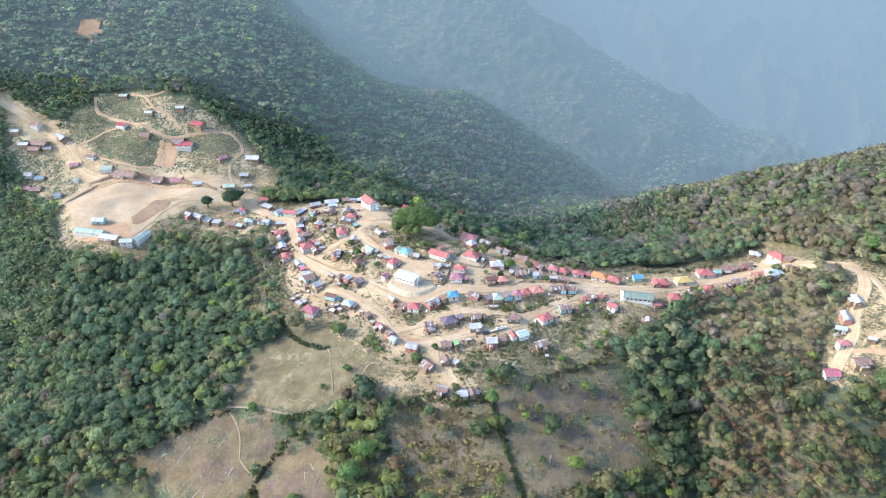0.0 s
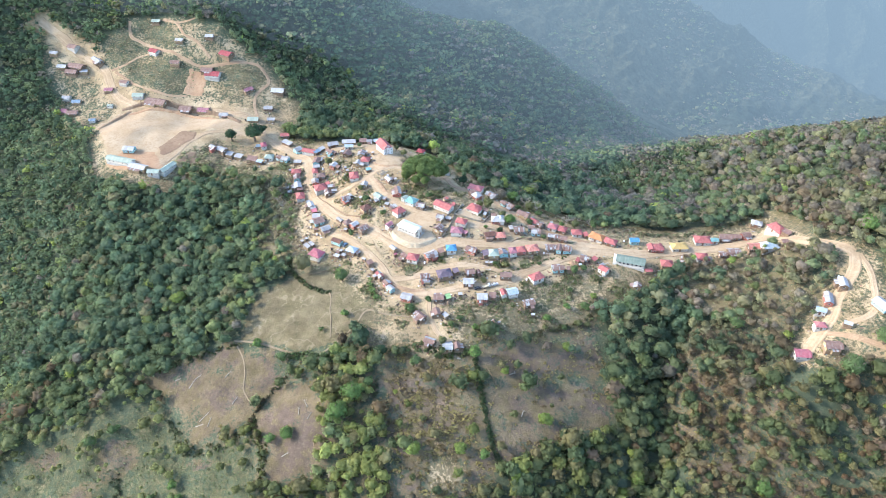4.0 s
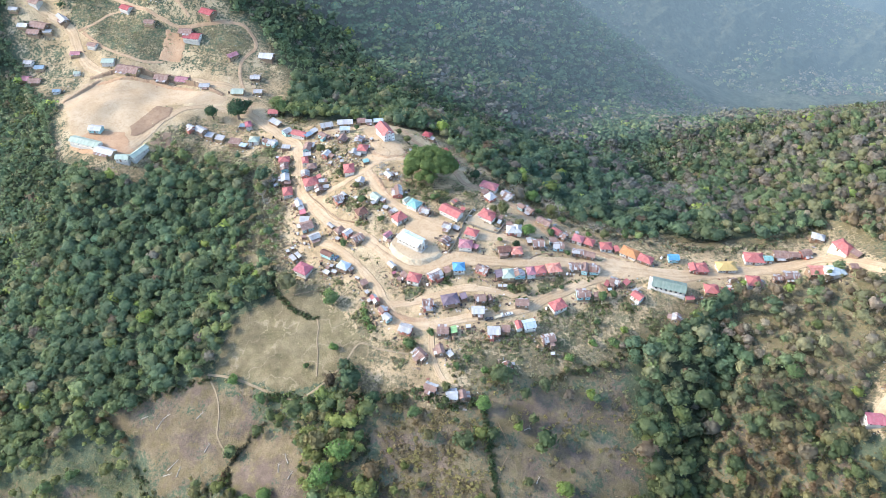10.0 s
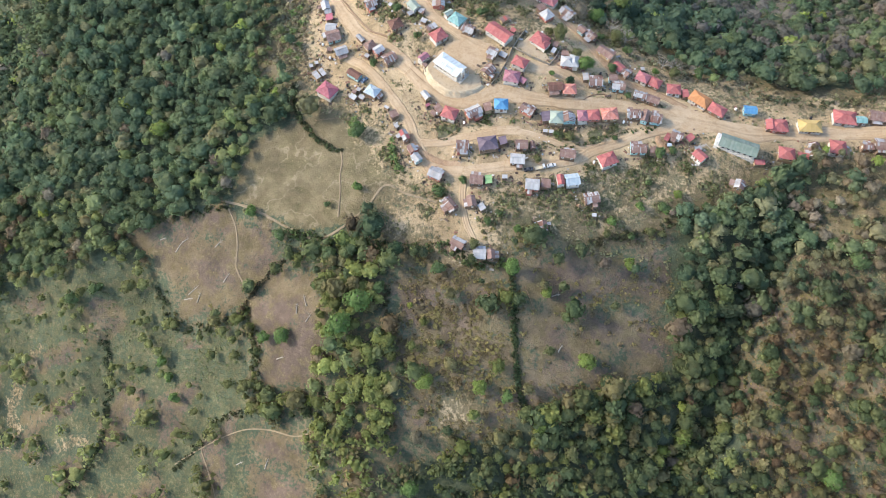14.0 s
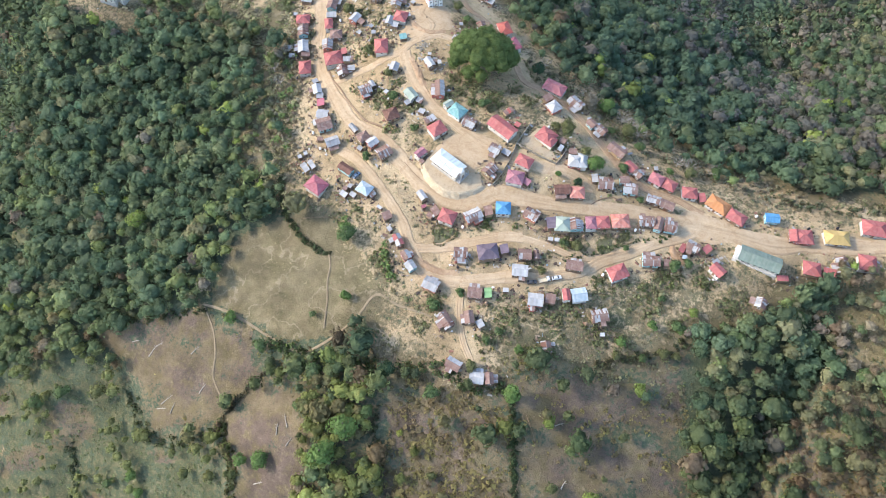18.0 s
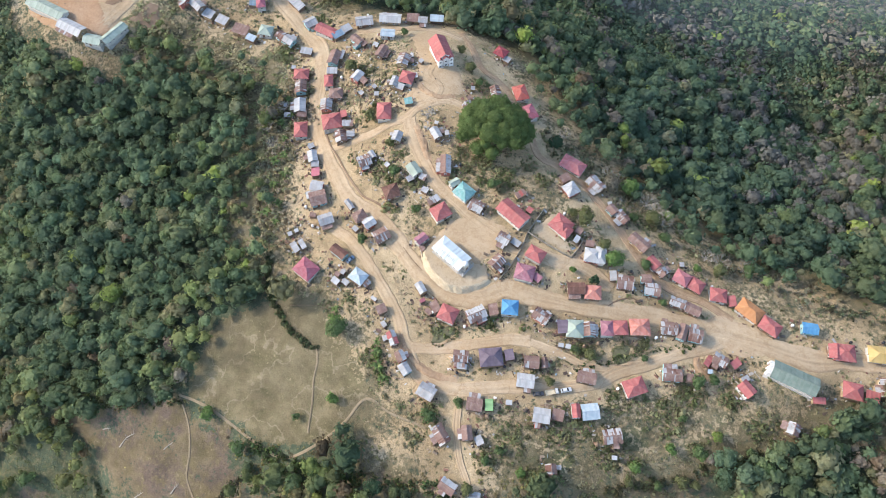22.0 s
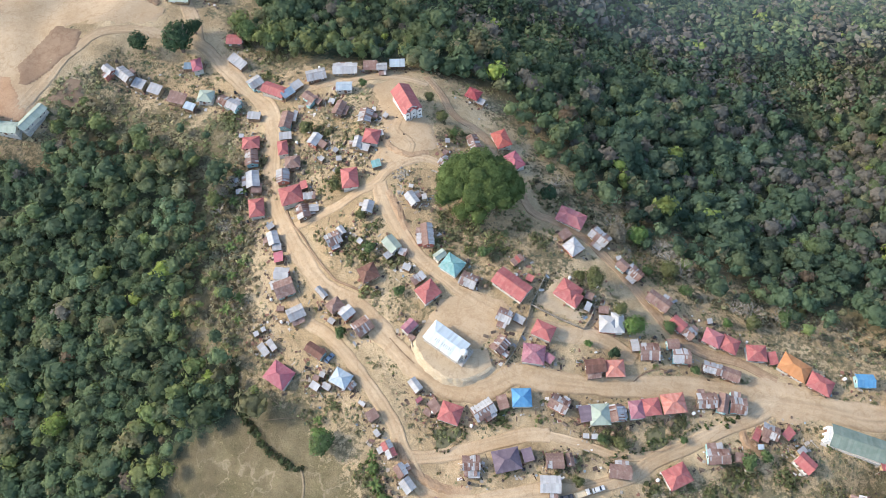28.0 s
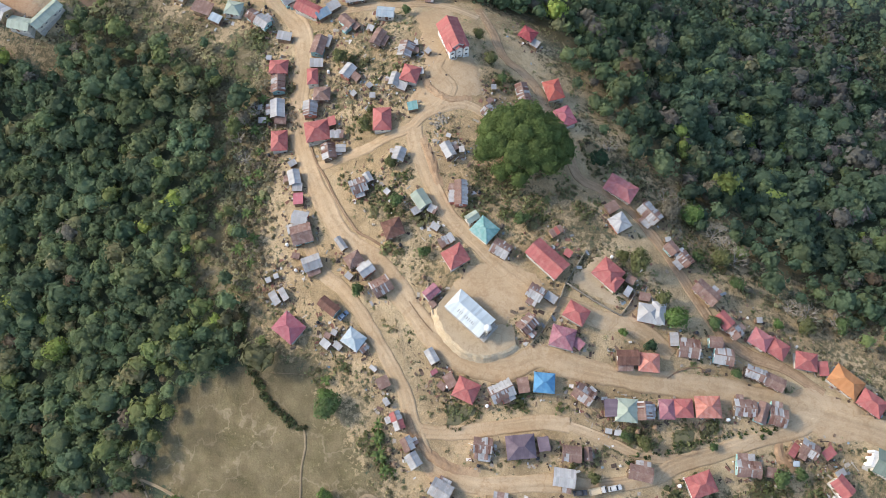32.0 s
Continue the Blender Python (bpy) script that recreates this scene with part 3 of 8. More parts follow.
HILL_ROAD = [(-149, 484), (-160, 491), (-182, 494), (-203, 490), (-214, 476), (-223, 458), (-229, 444)]
FIELD_ROAD = [(-160, 491), (-177, 518), (-205, 523), (-238, 527), (-282, 524), (-308, 540), (-322, 560), (-350, 575), (-373, 588), (-392, 596)]
HILL_LANE = [(-313, 608), (-308, 594), (-296, 589), (-268, 578), (-250, 571), (-236, 568), (-215, 572), (-191, 578), (-180, 572), (-175, 562), (-182, 547), (-180, 534), (-173, 519)]
HILL_LANE_UP = [(-282, 610), (-268, 606), (-256, 592), (-246, 588), (-236, 581), (-229, 575)]
HAMLET_ROAD = [(242, 341), (237, 325), (226, 310), (217, 294), (209, 285), (198, 271)]
HAMLET_ROAD_EAST = [(209, 285), (223, 279), (234, 273), (248, 267), (275, 262)]
HAMLET_LANE = [(245, 340), (244, 317), (237, 294), (220, 287)]
FIELD_PATH = [(-15, 293), (-30, 295), (-41, 298), (-47, 287), (-56, 276), (-67, 269), (-81, 272), (-105, 280), (-120, 282)]
FIELD_PATH_DOWN = [(-120, 282), (-112, 272), (-108, 262), (-106, 252), (-98, 243)]
CHURCH_WAY = [(-57, 458), (-59, 448), (-51, 441), (-54, 432)]
CHURCH_STREET = [(-122, 466), (-107, 470), (-86, 476), (-67, 482), (-50, 480)]
SOUTH_LANE = [(-6, 310), (-4, 298), (0, 286), (6, 277)]


def inside(poly, x, y):
    """Metres inside the polygon (negative outside)."""
    x, y = np.asarray(x, float), np.asarray(y, float)
    d, odd = np.full(x.shape, 1e9), np.zeros(x.shape, bool)
    for (ax, ay), (bx, by) in zip(poly, poly[1:] + poly[:1]):
        ex, ey = bx - ax, by - ay
        u = np.clip(((x - ax) * ex + (y - ay) * ey) / (ex * ex + ey * ey), 0, 1)
        d = np.minimum(d, np.hypot(x - ax - u * ex, y - ay - u * ey))
        hit = (ay > y) != (by > y)
        odd ^= hit & (x < ax + (y - ay) * ex / (ey if ey else 1e-9))
    return np.where(odd, d, -d)


def off_way(line, x, y):
    """Metres from a way."""
    d = np.full(np.shape(x), 1e9)
    for (ax, ay), (bx, by) in zip(line, line[1:]):
        ex, ey = bx - ax, by - ay
        u = np.clip(((x - ax) * ex + (y - ay) * ey) / (ex * ex + ey * ey), 0, 1)
        d = np.minimum(d, np.hypot(x - ax - u * ex, y - ay - u * ey))
    return d


WAYS = (MAIN_STREET, WEST_LANE, LOWER_STREET, RIDGE_LANE, INNER_LANE, SQUARE_LANE, HILL_ROAD, FIELD_ROAD, HILL_LANE, HILL_LANE_UP, HAMLET_ROAD,
        HAMLET_ROAD_EAST, HAMLET_LANE, CHURCH_STREET, SOUTH_LANE)


def cover(x, y):
    """Shares of bare soil, grass and fallow in 0..1 at each place."""
    w = waves(x, y, 26, 21) * 4
    way = np.full(np.shape(x), 1e9)
    for line in WAYS:
        way = np.minimum(way, off_way(line, x, y))
    village = inside(VILLAGE, x, y) + w * 0.5
    hill = inside(HILL_CLEARING, x, y) + w * 0.6
    hamlet = inside(HAMLET, x, y) + w * 0.5
    soil = (0.53 + 0.17 * waves(x, y, 24, 23)) * smooth(-4, 8, village) + 0.46 * (1 - smooth(4, 15, way)) * smooth(-14, 0, np.maximum(np.maximum(village, hill), hamlet))
    soil = np.maximum(soil, (0.42 + 0.14 * waves(x, y, 30, 24)) * smooth(-6, 6, hill))
    soil = np.maximum(soil, (0.36 + 0.14 * waves(x, y, 20, 30)) * smooth(-4, 6, hamlet))
    cut = np.minimum(off_way(FIELD_ROAD, x, y), off_way(HILL_ROAD, x, y)) + w * 0.6
    soil = np.maximum(soil, 0.95 * smooth(17, 7, cut))
    for yard in (PLAYING_FIELD, CHURCHYARD, SQUARE, TOP_CLEARING):
        soil = np.maximum(soil, 1.2 * smooth(-3, 3, inside(yard, x, y)))
    fallow = np.zeros(np.shape(x))
    for f, share in ((FALLOW_WEST, 0.8), (BURNT_LOW, 1.0), (BURNT_SOUTH, 0.75), (FALLOW_MID, 0.8), (FALLOW_EAST, 0.8), (SOUTH_OPEN, 0.66), (BROWN_BRUSH, 0.6)):
        fallow = np.maximum(fallow, share * (1 + 0.35 * waves(x, y, 17, 26)) * smooth(-8, 6, inside(f, x, y) + w + 3 * waves(x, y, 9, 25)))
    south = smooth(300, 240, y + w) * smooth(-190, -140, x) * smooth(190, 150, x)
    fallow = np.maximum(fallow, 0.46 * smooth(276, 256, y + w) * smooth(-190, -140, x) * smooth(210, 170, x))
    grass = np.maximum.reduce([smooth(-3, 4, inside(GRASS_FIELD, x, y)), 0.8 * smooth(-14, 0, village), 0.9 * smooth(-10, 4, hill), 0.8 * smooth(-8, 2, hamlet), 0.5 * south])
    grass = np.maximum(grass, 0.55 * smooth(180, 240, x) * smooth(470, 420, y))
    grass = np.maximum(grass, 0.7 * smooth(-6, 4, inside(EAST_SCRUB, x, y)))
    grass = np.maximum(grass, 0.85 * smooth(-30, -16, village) * smooth(-92, -98, x) * smooth(340, 350, y) * smooth(474, 462, y))
    far = smooth(150, 350, np.hypot(x - 20, y - 380))
    lush = (0.45 * smooth(0, 0.6, waves(x, y, 15, 29)) * smooth(0, 8, village) * smooth(4, 9, way)) + 0.62 * smooth(-10, 8, inside(LUSH_SLOPE, x, y) + w) + 0.55 * smooth(-6, 4, inside(GREEN_STRIP, x, y)) 
    bush = np.max([smooth(-4, 3, inside(f, x, y) + w * 0.5) for f in MOUNDS], 0)
    gardens = smooth(340, 322, y) * smooth(0, 20, x) * smooth(130, 105, x) * smooth(-2, 6, village)
    soil, lush = soil * (1 - 0.6 * bush) * (1 - 0.3 * gardens * smooth(3, 8, way)), lush + 0.3 * bush + 0.22 * gardens
    fallow = fallow * (1 - smooth(-10, 8, inside(LUSH_SLOPE, x, y) + w)) * (1 - smooth(-6, 2, inside(DARK_WOOD, x, y)))
    fallow = np.maximum(fallow, 0.7 * smooth(0.05, 0.4, waves(x, y, 34, 28)) * smooth(0, 10, inside(LUSH_SLOPE, x, y)))
    grass = grass * (1 - smooth(-6, 2, inside(DARK_WOOD, x, y)))
    for line, wide in WORN_BANKS:
        worn = smooth(wide * 1.8, wide * 0.5, off_way(line, x, y) + w * 0.4 + 2 * waves(x, y, 8, 75))
        grass, lush, fallow = np.maximum(grass, worn), lush * (1 - worn), fallow * (1 - worn)
        soil = np.maximum(soil, 0.36 * worn)
    return np.clip(soil, 0, 1), np.clip(grass * (1 - 0.4 * far), 0, 1), np.clip(fallow, 0, 1), np.clip(lush, 0, 1)


# ---------------------------------------------------------------- ground: one sheet to the horizon
def steps(lo, hi, fine, far_lo, far_hi):
    mid = list(np.arange(lo, hi + 0.01, fine))
    up, s = [mid[-1]], fine
    while up[-1] < far_hi:
        s *= 1.06
        up.append(up[-1] + s)
    down, s = [mid[0]], fine
    while down[-1] > far_lo:
        s *= 1.06
        down.append(down[-1] - s)
    return np.array(down[:0:-1] + mid + up[1:])


def sheet_mesh(name, verts, quads, mat, smooth_shade=True):
    """A mesh from arrays of vertices and four-cornered faces."""
    me = bpy.data.meshes.new(name)
    me.vertices.add(len(verts))
    me.vertices.foreach_set("co", np.asarray(verts, np.float32).ravel())
    me.loops.add(quads.size)
    me.loops.foreach_set("vertex_index", quads.astype(np.int32).ravel())
    me.polygons.add(len(quads))
    me.polygons.foreach_set("loop_start", np.arange(0, quads.size, 4, dtype=np.int32))
    me.polygons.foreach_set("use_smooth", np.full(len(quads), smooth_shade))
    me.update(calc_edges=True)
    me.materials.append(mat)
    return me


def far_edge(x):
    """Where the far country across the valley, with its painted haze, begins."""
    return 578 + 45 * smooth(-60, -130, x)


gx, gy = steps(-240, 260, 2.2, -4300, 4300), steps(195, 510, 2.2, -3600, 4600)
GX, GY = np.meshgrid(gx, gy)
GZ = ground(GX, GY) - 60 * smooth(-10, 40, GY - far_edge(GX)) * (GY < 3200) * (GX > -800) * (GX < 2100)
ids = np.arange(GX.size).reshape(GX.shape)
gquads = np.stack([ids[:-1, :-1], ids[:-1, 1:], ids[1:, 1:], ids[1:, :-1]], -1).reshape(-1, 4)
ground_me = sheet_mesh("ground", np.stack([GX, GY, GZ], -1).reshape(-1, 3), gquads, GROUND)
soil_c, grass_c, fallow_c, lush_c = cover(GX.ravel(), GY.ravel())
attr = ground_me.color_attributes.new("cover", "FLOAT_COLOR", "POINT")
attr.data.foreach_set("color", np.stack([soil_c, grass_c, fallow_c, lush_c], -1).astype(np.float32).ravel())
tagged(new("ground", ground_me), "dry mountain ground of bare soil, grass and leaf litter", "ground", kind="structure")


def height(x, y):
    return float(ground(float(x), float(y)))


def catmull(line, step=2.0):
    p = np.array([line[0]] + list(line) + [line[-1]], float)
    out = []
    for a, b, c, d in zip(p, p[1:], p[2:], p[3:]):
        n = max(2, int(np.linalg.norm(c - b) / step))
        for k in range(n):
            u = k / n
            out.append(0.5 * ((2 * b) + (c - a) * u + (2 * a - 5 * b + 4 * c - d) * u * u + (3 * b - a - 3 * c + d) * u ** 3))
    out.append(p[-2])
    return np.array(out)


def way(name, line, width, label, mat, lift=0.22, seed=0, category="road"):
    """A dirt way laid over the ground, with a worn crown and ragged edges."""
    c = catmull(line)
    t = np.gradient(c, axis=0)
    t /= np.linalg.norm(t, axis=1)[:, None]
    nrm = np.stack([-t[:, 1], t[:, 0]], -1)
    r = np.random.RandomState(seed + 50)
    rows = []
    prof = (-1.0, -0.86, -0.72, -0.56, -0.42, -0.26, -0.1, 0.1, 0.26, 0.42, 0.56, 0.72, 0.86, 1.0)
    drop = (-0.5, -0.06, 0.02, 0.0, -0.06, 0.02, 0.05, 0.05, 0.02, -0.06, 0.0, 0.02, -0.06, -0.5)
    wob = np.convolve(r.uniform(-1, 1, len(c) + 6), np.ones(5) / 5, "same")[3:-3]
    wob2 = np.convolve(r.uniform(-1, 1, len(c) + 6), np.ones(5) / 5, "same")[3:-3]
    for s, dz in zip(prof, drop):
        half = width / 2 * (1 + 0.45 * (wob if s < 0 else wob2))
        p = c + nrm * (s * half)[:, None]
        z = ground(p[:, 0], p[:, 1]) + lift + dz + r.uniform(-0.03, 0.03, len(c))
        rows.append(np.concatenate([p, z[:, None]], 1))
    v = np.stack(rows, 1)
    i = np.arange(v.shape[0] * v.shape[1]).reshape(v.shape[:2])
    q = np.stack([i[:-1, :-1], i[1:, :-1], i[1:, 1:], i[:-1, 1:]], -1).reshape(-1, 4)[:, ::-1]
    me = sheet_mesh(name, v.reshape(-1, 3), q, mat)
    wear = np.stack([np.convolve(r.normal(0, 1, len(c) + 24), np.ones(13) / 13, "same")[12:-12] for _ in prof], 1) * 0.27 + r.normal(0, 0.03, (1, len(prof)))
    wear = wear - np.where(np.abs(np.array(prof)) > 0.8, 0.10, 0.0)[None]
    a = me.attributes.new("wear", "FLOAT_VECTOR", "POINT")
    a.data.foreach_set("vector", np.repeat(wear.reshape(-1, 1), 3, 1).astype(np.float32).ravel())
    return tagged(new(name, me), label, category, kind="structure")


way("road_main", MAIN_STREET, 8.6, "wide pale dirt main street of the village", ROAD_DIRT, 0.30, 1)
way("road_lower", LOWER_STREET, 5.6, "dirt street below the main street", ROAD_DIRT, 0.26, 2)
way("road_west", WEST_LANE, 5.2, "dirt lane curving down between houses", ROAD_DIRT, 0.24, 3)
way("road_terrace", TERRACE_LANE, 3.6, "narrow dirt lane along a terrace", ROAD_DIRT, 0.2, 4)
way("road_ridge", RIDGE_LANE, 4.2, "brown dirt lane along the wooded edge", LANE_DIRT, 0.24, 5)
way("road_inner", INNER_LANE, 4.6, "dirt lane bending round a grassy mound", ROAD_DIRT, 0.23, 6)
way("road_square", SQUARE_LANE, 6.4, "dirt lane through the village square", ROAD_DIRT, 0.21, 7)
way("road_hill", HILL_ROAD, 6.0, "dirt road to the school on the hill", ROAD_DIRT, 0.27, 8)
way("road_field", FIELD_ROAD, 7.5, "dirt road past the levelled field", ROAD_DIRT, 0.25, 9)
way("road_slope", HILL_LANE, 3.0, "narrow lane up the cleared hillside", LANE_DIRT, 0.24, 10)
way("road_slope_upper", HILL_LANE_UP, 2.6, "narrow lane near the top of the clearing", LANE_DIRT, 0.22, 11)
way("track_terrace", [(-316, 560), (-304, 566), (-293, 576), (-276, 578)], 2.4, "earth track along a hillside terrace", LANE_DIRT, 0.22, 35)
way("track_upper", [(-268, 606), (-256, 609), (-243, 614)], 2.2, "earth track down the cleared hill", LANE_DIRT, 0.22, 36)
way("track_lower", [(-312, 559), (-288, 545), (-260, 537), (-242, 540)], 2.4, "earth track above the levelled field", LANE_DIRT, 0.22, 37)
way("road_hamlet", HAMLET_ROAD, 6.5, "dirt road down to the small hamlet", ROAD_DIRT, 0.27, 12)
way("road_hamlet_east", HAMLET_ROAD_EAST, 3.4, "dirt track leaving the hamlet", LANE_DIRT, 0.24, 13)
way("road_hamlet_loop", HAMLET_LANE, 4.2, "dirt loop above the hamlet", ROAD_DIRT, 0.22, 14)
way("path_field", FIELD_PATH, 1.3, "narrow footpath through dry fields", PATH_DIRT, 0.22, 15, "path")
way("path_fallow", FIELD_PATH_DOWN, 1.0, "footpath down through fallow land", PATH_DIRT, 0.2, 16, "path")
way("road_church", CHURCH_WAY, 6.0, "bare earth way below the church", ROAD_DIRT, 0.25, 17)
way("road_top", CHURCH_STREET, 4.6, "dirt street along the top of the village", ROAD_DIRT, 0.24, 18)
way("road_south", SOUTH_LANE, 3.4, "dirt lane down to the last houses", ROAD_DIRT, 0.22, 19)


way("path_slope", [(-120, 162), (-105, 172), (-88, 181), (-73, 184), (-59, 183), (-51, 185)], 0.7, "footpath along a burnt field", PATH_DIRT, 0.2, 38, "path")
way("path_low", [(-94, 140), (-94, 151), (-106, 170), (-105, 173)], 1.0, "footpath down the slope", PATH_DIRT, 0.2, 39, "path")
way("gully_main", [(-98.4, 413.1), (-95.0, 407.5), (-91.7, 403.4), (-86.3, 398.2), (-81.4, 392.3), (-75.6, 386.4), (-71.5, 383.0), (-68.5, 380.5), (-62, 378.5), (-57, 376.5), (-54, 374.5)], 0.9, "dark rain gully worn into the main street", SPOIL, 0.36, 31, "gully")
way("gully_street", [(42.7, 357.2), (46.7, 361.2), (52.2, 363.4), (56.1, 362.1)], 0.5, "dark rain gully across the street edge", SPOIL, 0.36, 32, "gully")
way("gully_lane", [(-44, 360.5), (-38, 355.5), (-33.5, 352.5)], 0.5, "dark rain gully beside the main street", SPOIL, 0.36, 33, "gully")
way("path_track", [(-67.1, 312.4), (-64.9, 307.1), (-64.3, 300.3), (-62.0, 291.9), (-60, 280)], 0.9, "sunken track through the dry grass field", PATH_DIRT, 0.2, 34, "path")


def patch(name, poly, mat, label, lift=0.2, category="ground patch", gap=1.2):
    """A plot of other ground, draped over the land inside a ragged outline."""
    p = np.array(poly, float)
    xs, ys = np.arange(p[:, 0].min(), p[:, 0].max() + gap, gap), np.arange(p[:, 1].min(), p[:, 1].max() + gap, gap)
    X, Y = np.meshgrid(xs, ys)
    far = inside(poly, X, Y) + waves(X, Y, 7, 9) * gap * 0.5
    Z = ground(X, Y) + lift - 0.5 * (far < gap * 0.6)
    i = np.arange(X.size).reshape(X.shape)
    q = np.stack([i[:-1, :-1], i[:-1, 1:], i[1:, 1:], i[1:, :-1]], -1).reshape(-1, 4)
    q = q[(far.ravel()[q] > -gap * 0.4).all(1)]
    used = np.unique(q)
    back = np.zeros(X.size, int)
    back[used] = np.arange(len(used))
    v = np.stack([X, Y, Z], -1).reshape(-1, 3)[used]
    return tagged(new(name, sheet_mesh(name, v, back[q], mat)), label, category, kind="structure")


patch("ground_square", SQUARE, ROAD_DIRT, "bare earth square beside the village hall")
patch("ground_churchyard", CHURCHYARD, ROAD_DIRT, "bare earth yard below the church")
patch("ground_field", PLAYING_FIELD, ROAD_DIRT, "levelled bare earth sports field", gap=2.4)
patch("ground_spoil", [(-234, 456), (-238, 466), (-228, 490), (-214, 488), (-212, 477), (-220, 466), (-229, 456)], SPOIL, "bank of dark loose spoil beside the field", 0.5)
patch("ground_spoil_lower", [(-219, 451), (-214, 462), (-207, 465), (-203, 452), (-211, 449)], SPOIL, "heap of brown spoil below the school road", 0.4)
patch("ground_red_plot", [(-246, 541), (-228, 541), (-228, 563), (-246, 565)], RED_EARTH, "freshly cut red earth plot on the hillside", 0.3)
patch("ground_school", [(-275, 444), (-262, 462), (-238, 460), (-222, 440), (-240, 434), (-262, 438)], RED_EARTH, "reddish earth yard round the hill school", 0.3)
patch("ground_yard", [(5, 379), (23, 374), (27, 381), (18, 388), (12, 392)], YARD, "swept pale yard round the red-roofed house", 0.32)
patch("ground_garden", [(-23.5, 329.4), (-23.2, 333), (-14.5, 334), (-13, 330.4), (-17.6, 325.4), (-21.8, 325.2)], GARDEN, "fenced green vegetable garden", 0.3, "garden")
patch("ground_pen", [(31.8, 339.3), (37.9, 341), (39, 335.6), (33.5, 334.2)], GARDEN, "dark fenced plot behind a house", 0.3, "garden")
patch("ground_pen_wide", [(47.9, 343.1), (54.5, 344.9), (56.1, 336.9), (48.5, 334.8)], GARDEN, "dark fenced plot behind a house", 0.3, "garden")
patch("ground_pen_upper", [(55.2, 347.4), (61.8, 349.2), (62.8, 343.8), (56.3, 341.4)], GARDEN, "dark fenced plot behind a house", 0.3, "garden")
patch("ground_top_clearing", TOP_CLEARING, SPOIL, "bare clearing high on the wooded hill", 0.8, gap=4.0)
patch("ground_junction", [(84, 352), (99, 351), (112, 356), (104, 366), (88, 368), (78, 362)], ROAD_DIRT, "wide dirt road junction", 0.26)

# the country across the valley, its haze painted in as glow
bx, by = np.arange(-820, 2160, 10.0), np.arange(540, 3260, 10.0)
BX, BY = np.meshgrid(bx, by)
rough = np.random.RandomState(5).uniform(0, 1, BX.shape) ** 2
BU, BV = BX * 0.9 - BY * 0.44, BX * 0.44 + BY * 0.9
spurs = 0.6 - np.abs(waves(BU + 40 * waves(BX, BY, 300, 79), BV * 0.3, 190, 77)) + 0.35 * (0.6 - np.abs(waves(BU, BV * 0.4, 70, 76)))
BZ = ground(BX, BY) - 25 + 23.5 * smooth(-25, 20, BY - far_edge(BX)) + 7 * rough * smooth(800, 1000, BY) + spurs * (14 * smooth(850, 1000, BY) + 75 * smooth(1250, 1600, BY))
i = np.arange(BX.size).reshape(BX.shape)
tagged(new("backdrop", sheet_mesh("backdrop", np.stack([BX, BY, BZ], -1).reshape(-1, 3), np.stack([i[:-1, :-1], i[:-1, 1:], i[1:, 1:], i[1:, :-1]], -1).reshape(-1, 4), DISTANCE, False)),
       "wooded slopes across the valley with painted blue haze", "mountains", kind="structure")

# ---------------------------------------------------------------- woods
def cube_ball(seed, n=2, lump=0.22):
    """A rough ball of n x n faces a side."""
    r = np.random.RandomState(seed)
    verts, quads, index = [], [], {}

    def vid(p):
        k = tuple(np.round(p, 4))
        if k not in index:
            index[k] = len(verts)
            d = np.array(p) / np.linalg.norm(p)
            verts.append(d * (1 + r.uniform(-lump, lump)))
        return index[k]

    g = np.linspace(-1, 1, n + 1)
    for ax in range(3):
        for side in (-1, 1):
            for i in range(n):
                for j in range(n):
                    q = []
                    for a, b in ((i, j), (i + 1, j), (i + 1, j + 1), (i, j + 1)):
                        p = [0, 0, 0]
                        p[ax], p[(ax + 1) % 3], p[(ax + 2) % 3] = side, g[a], g[b]
                        q.append(vid(p))
                    quads.append(q if side > 0 else q[::-1])
    return np.array(verts), np.array(quads)


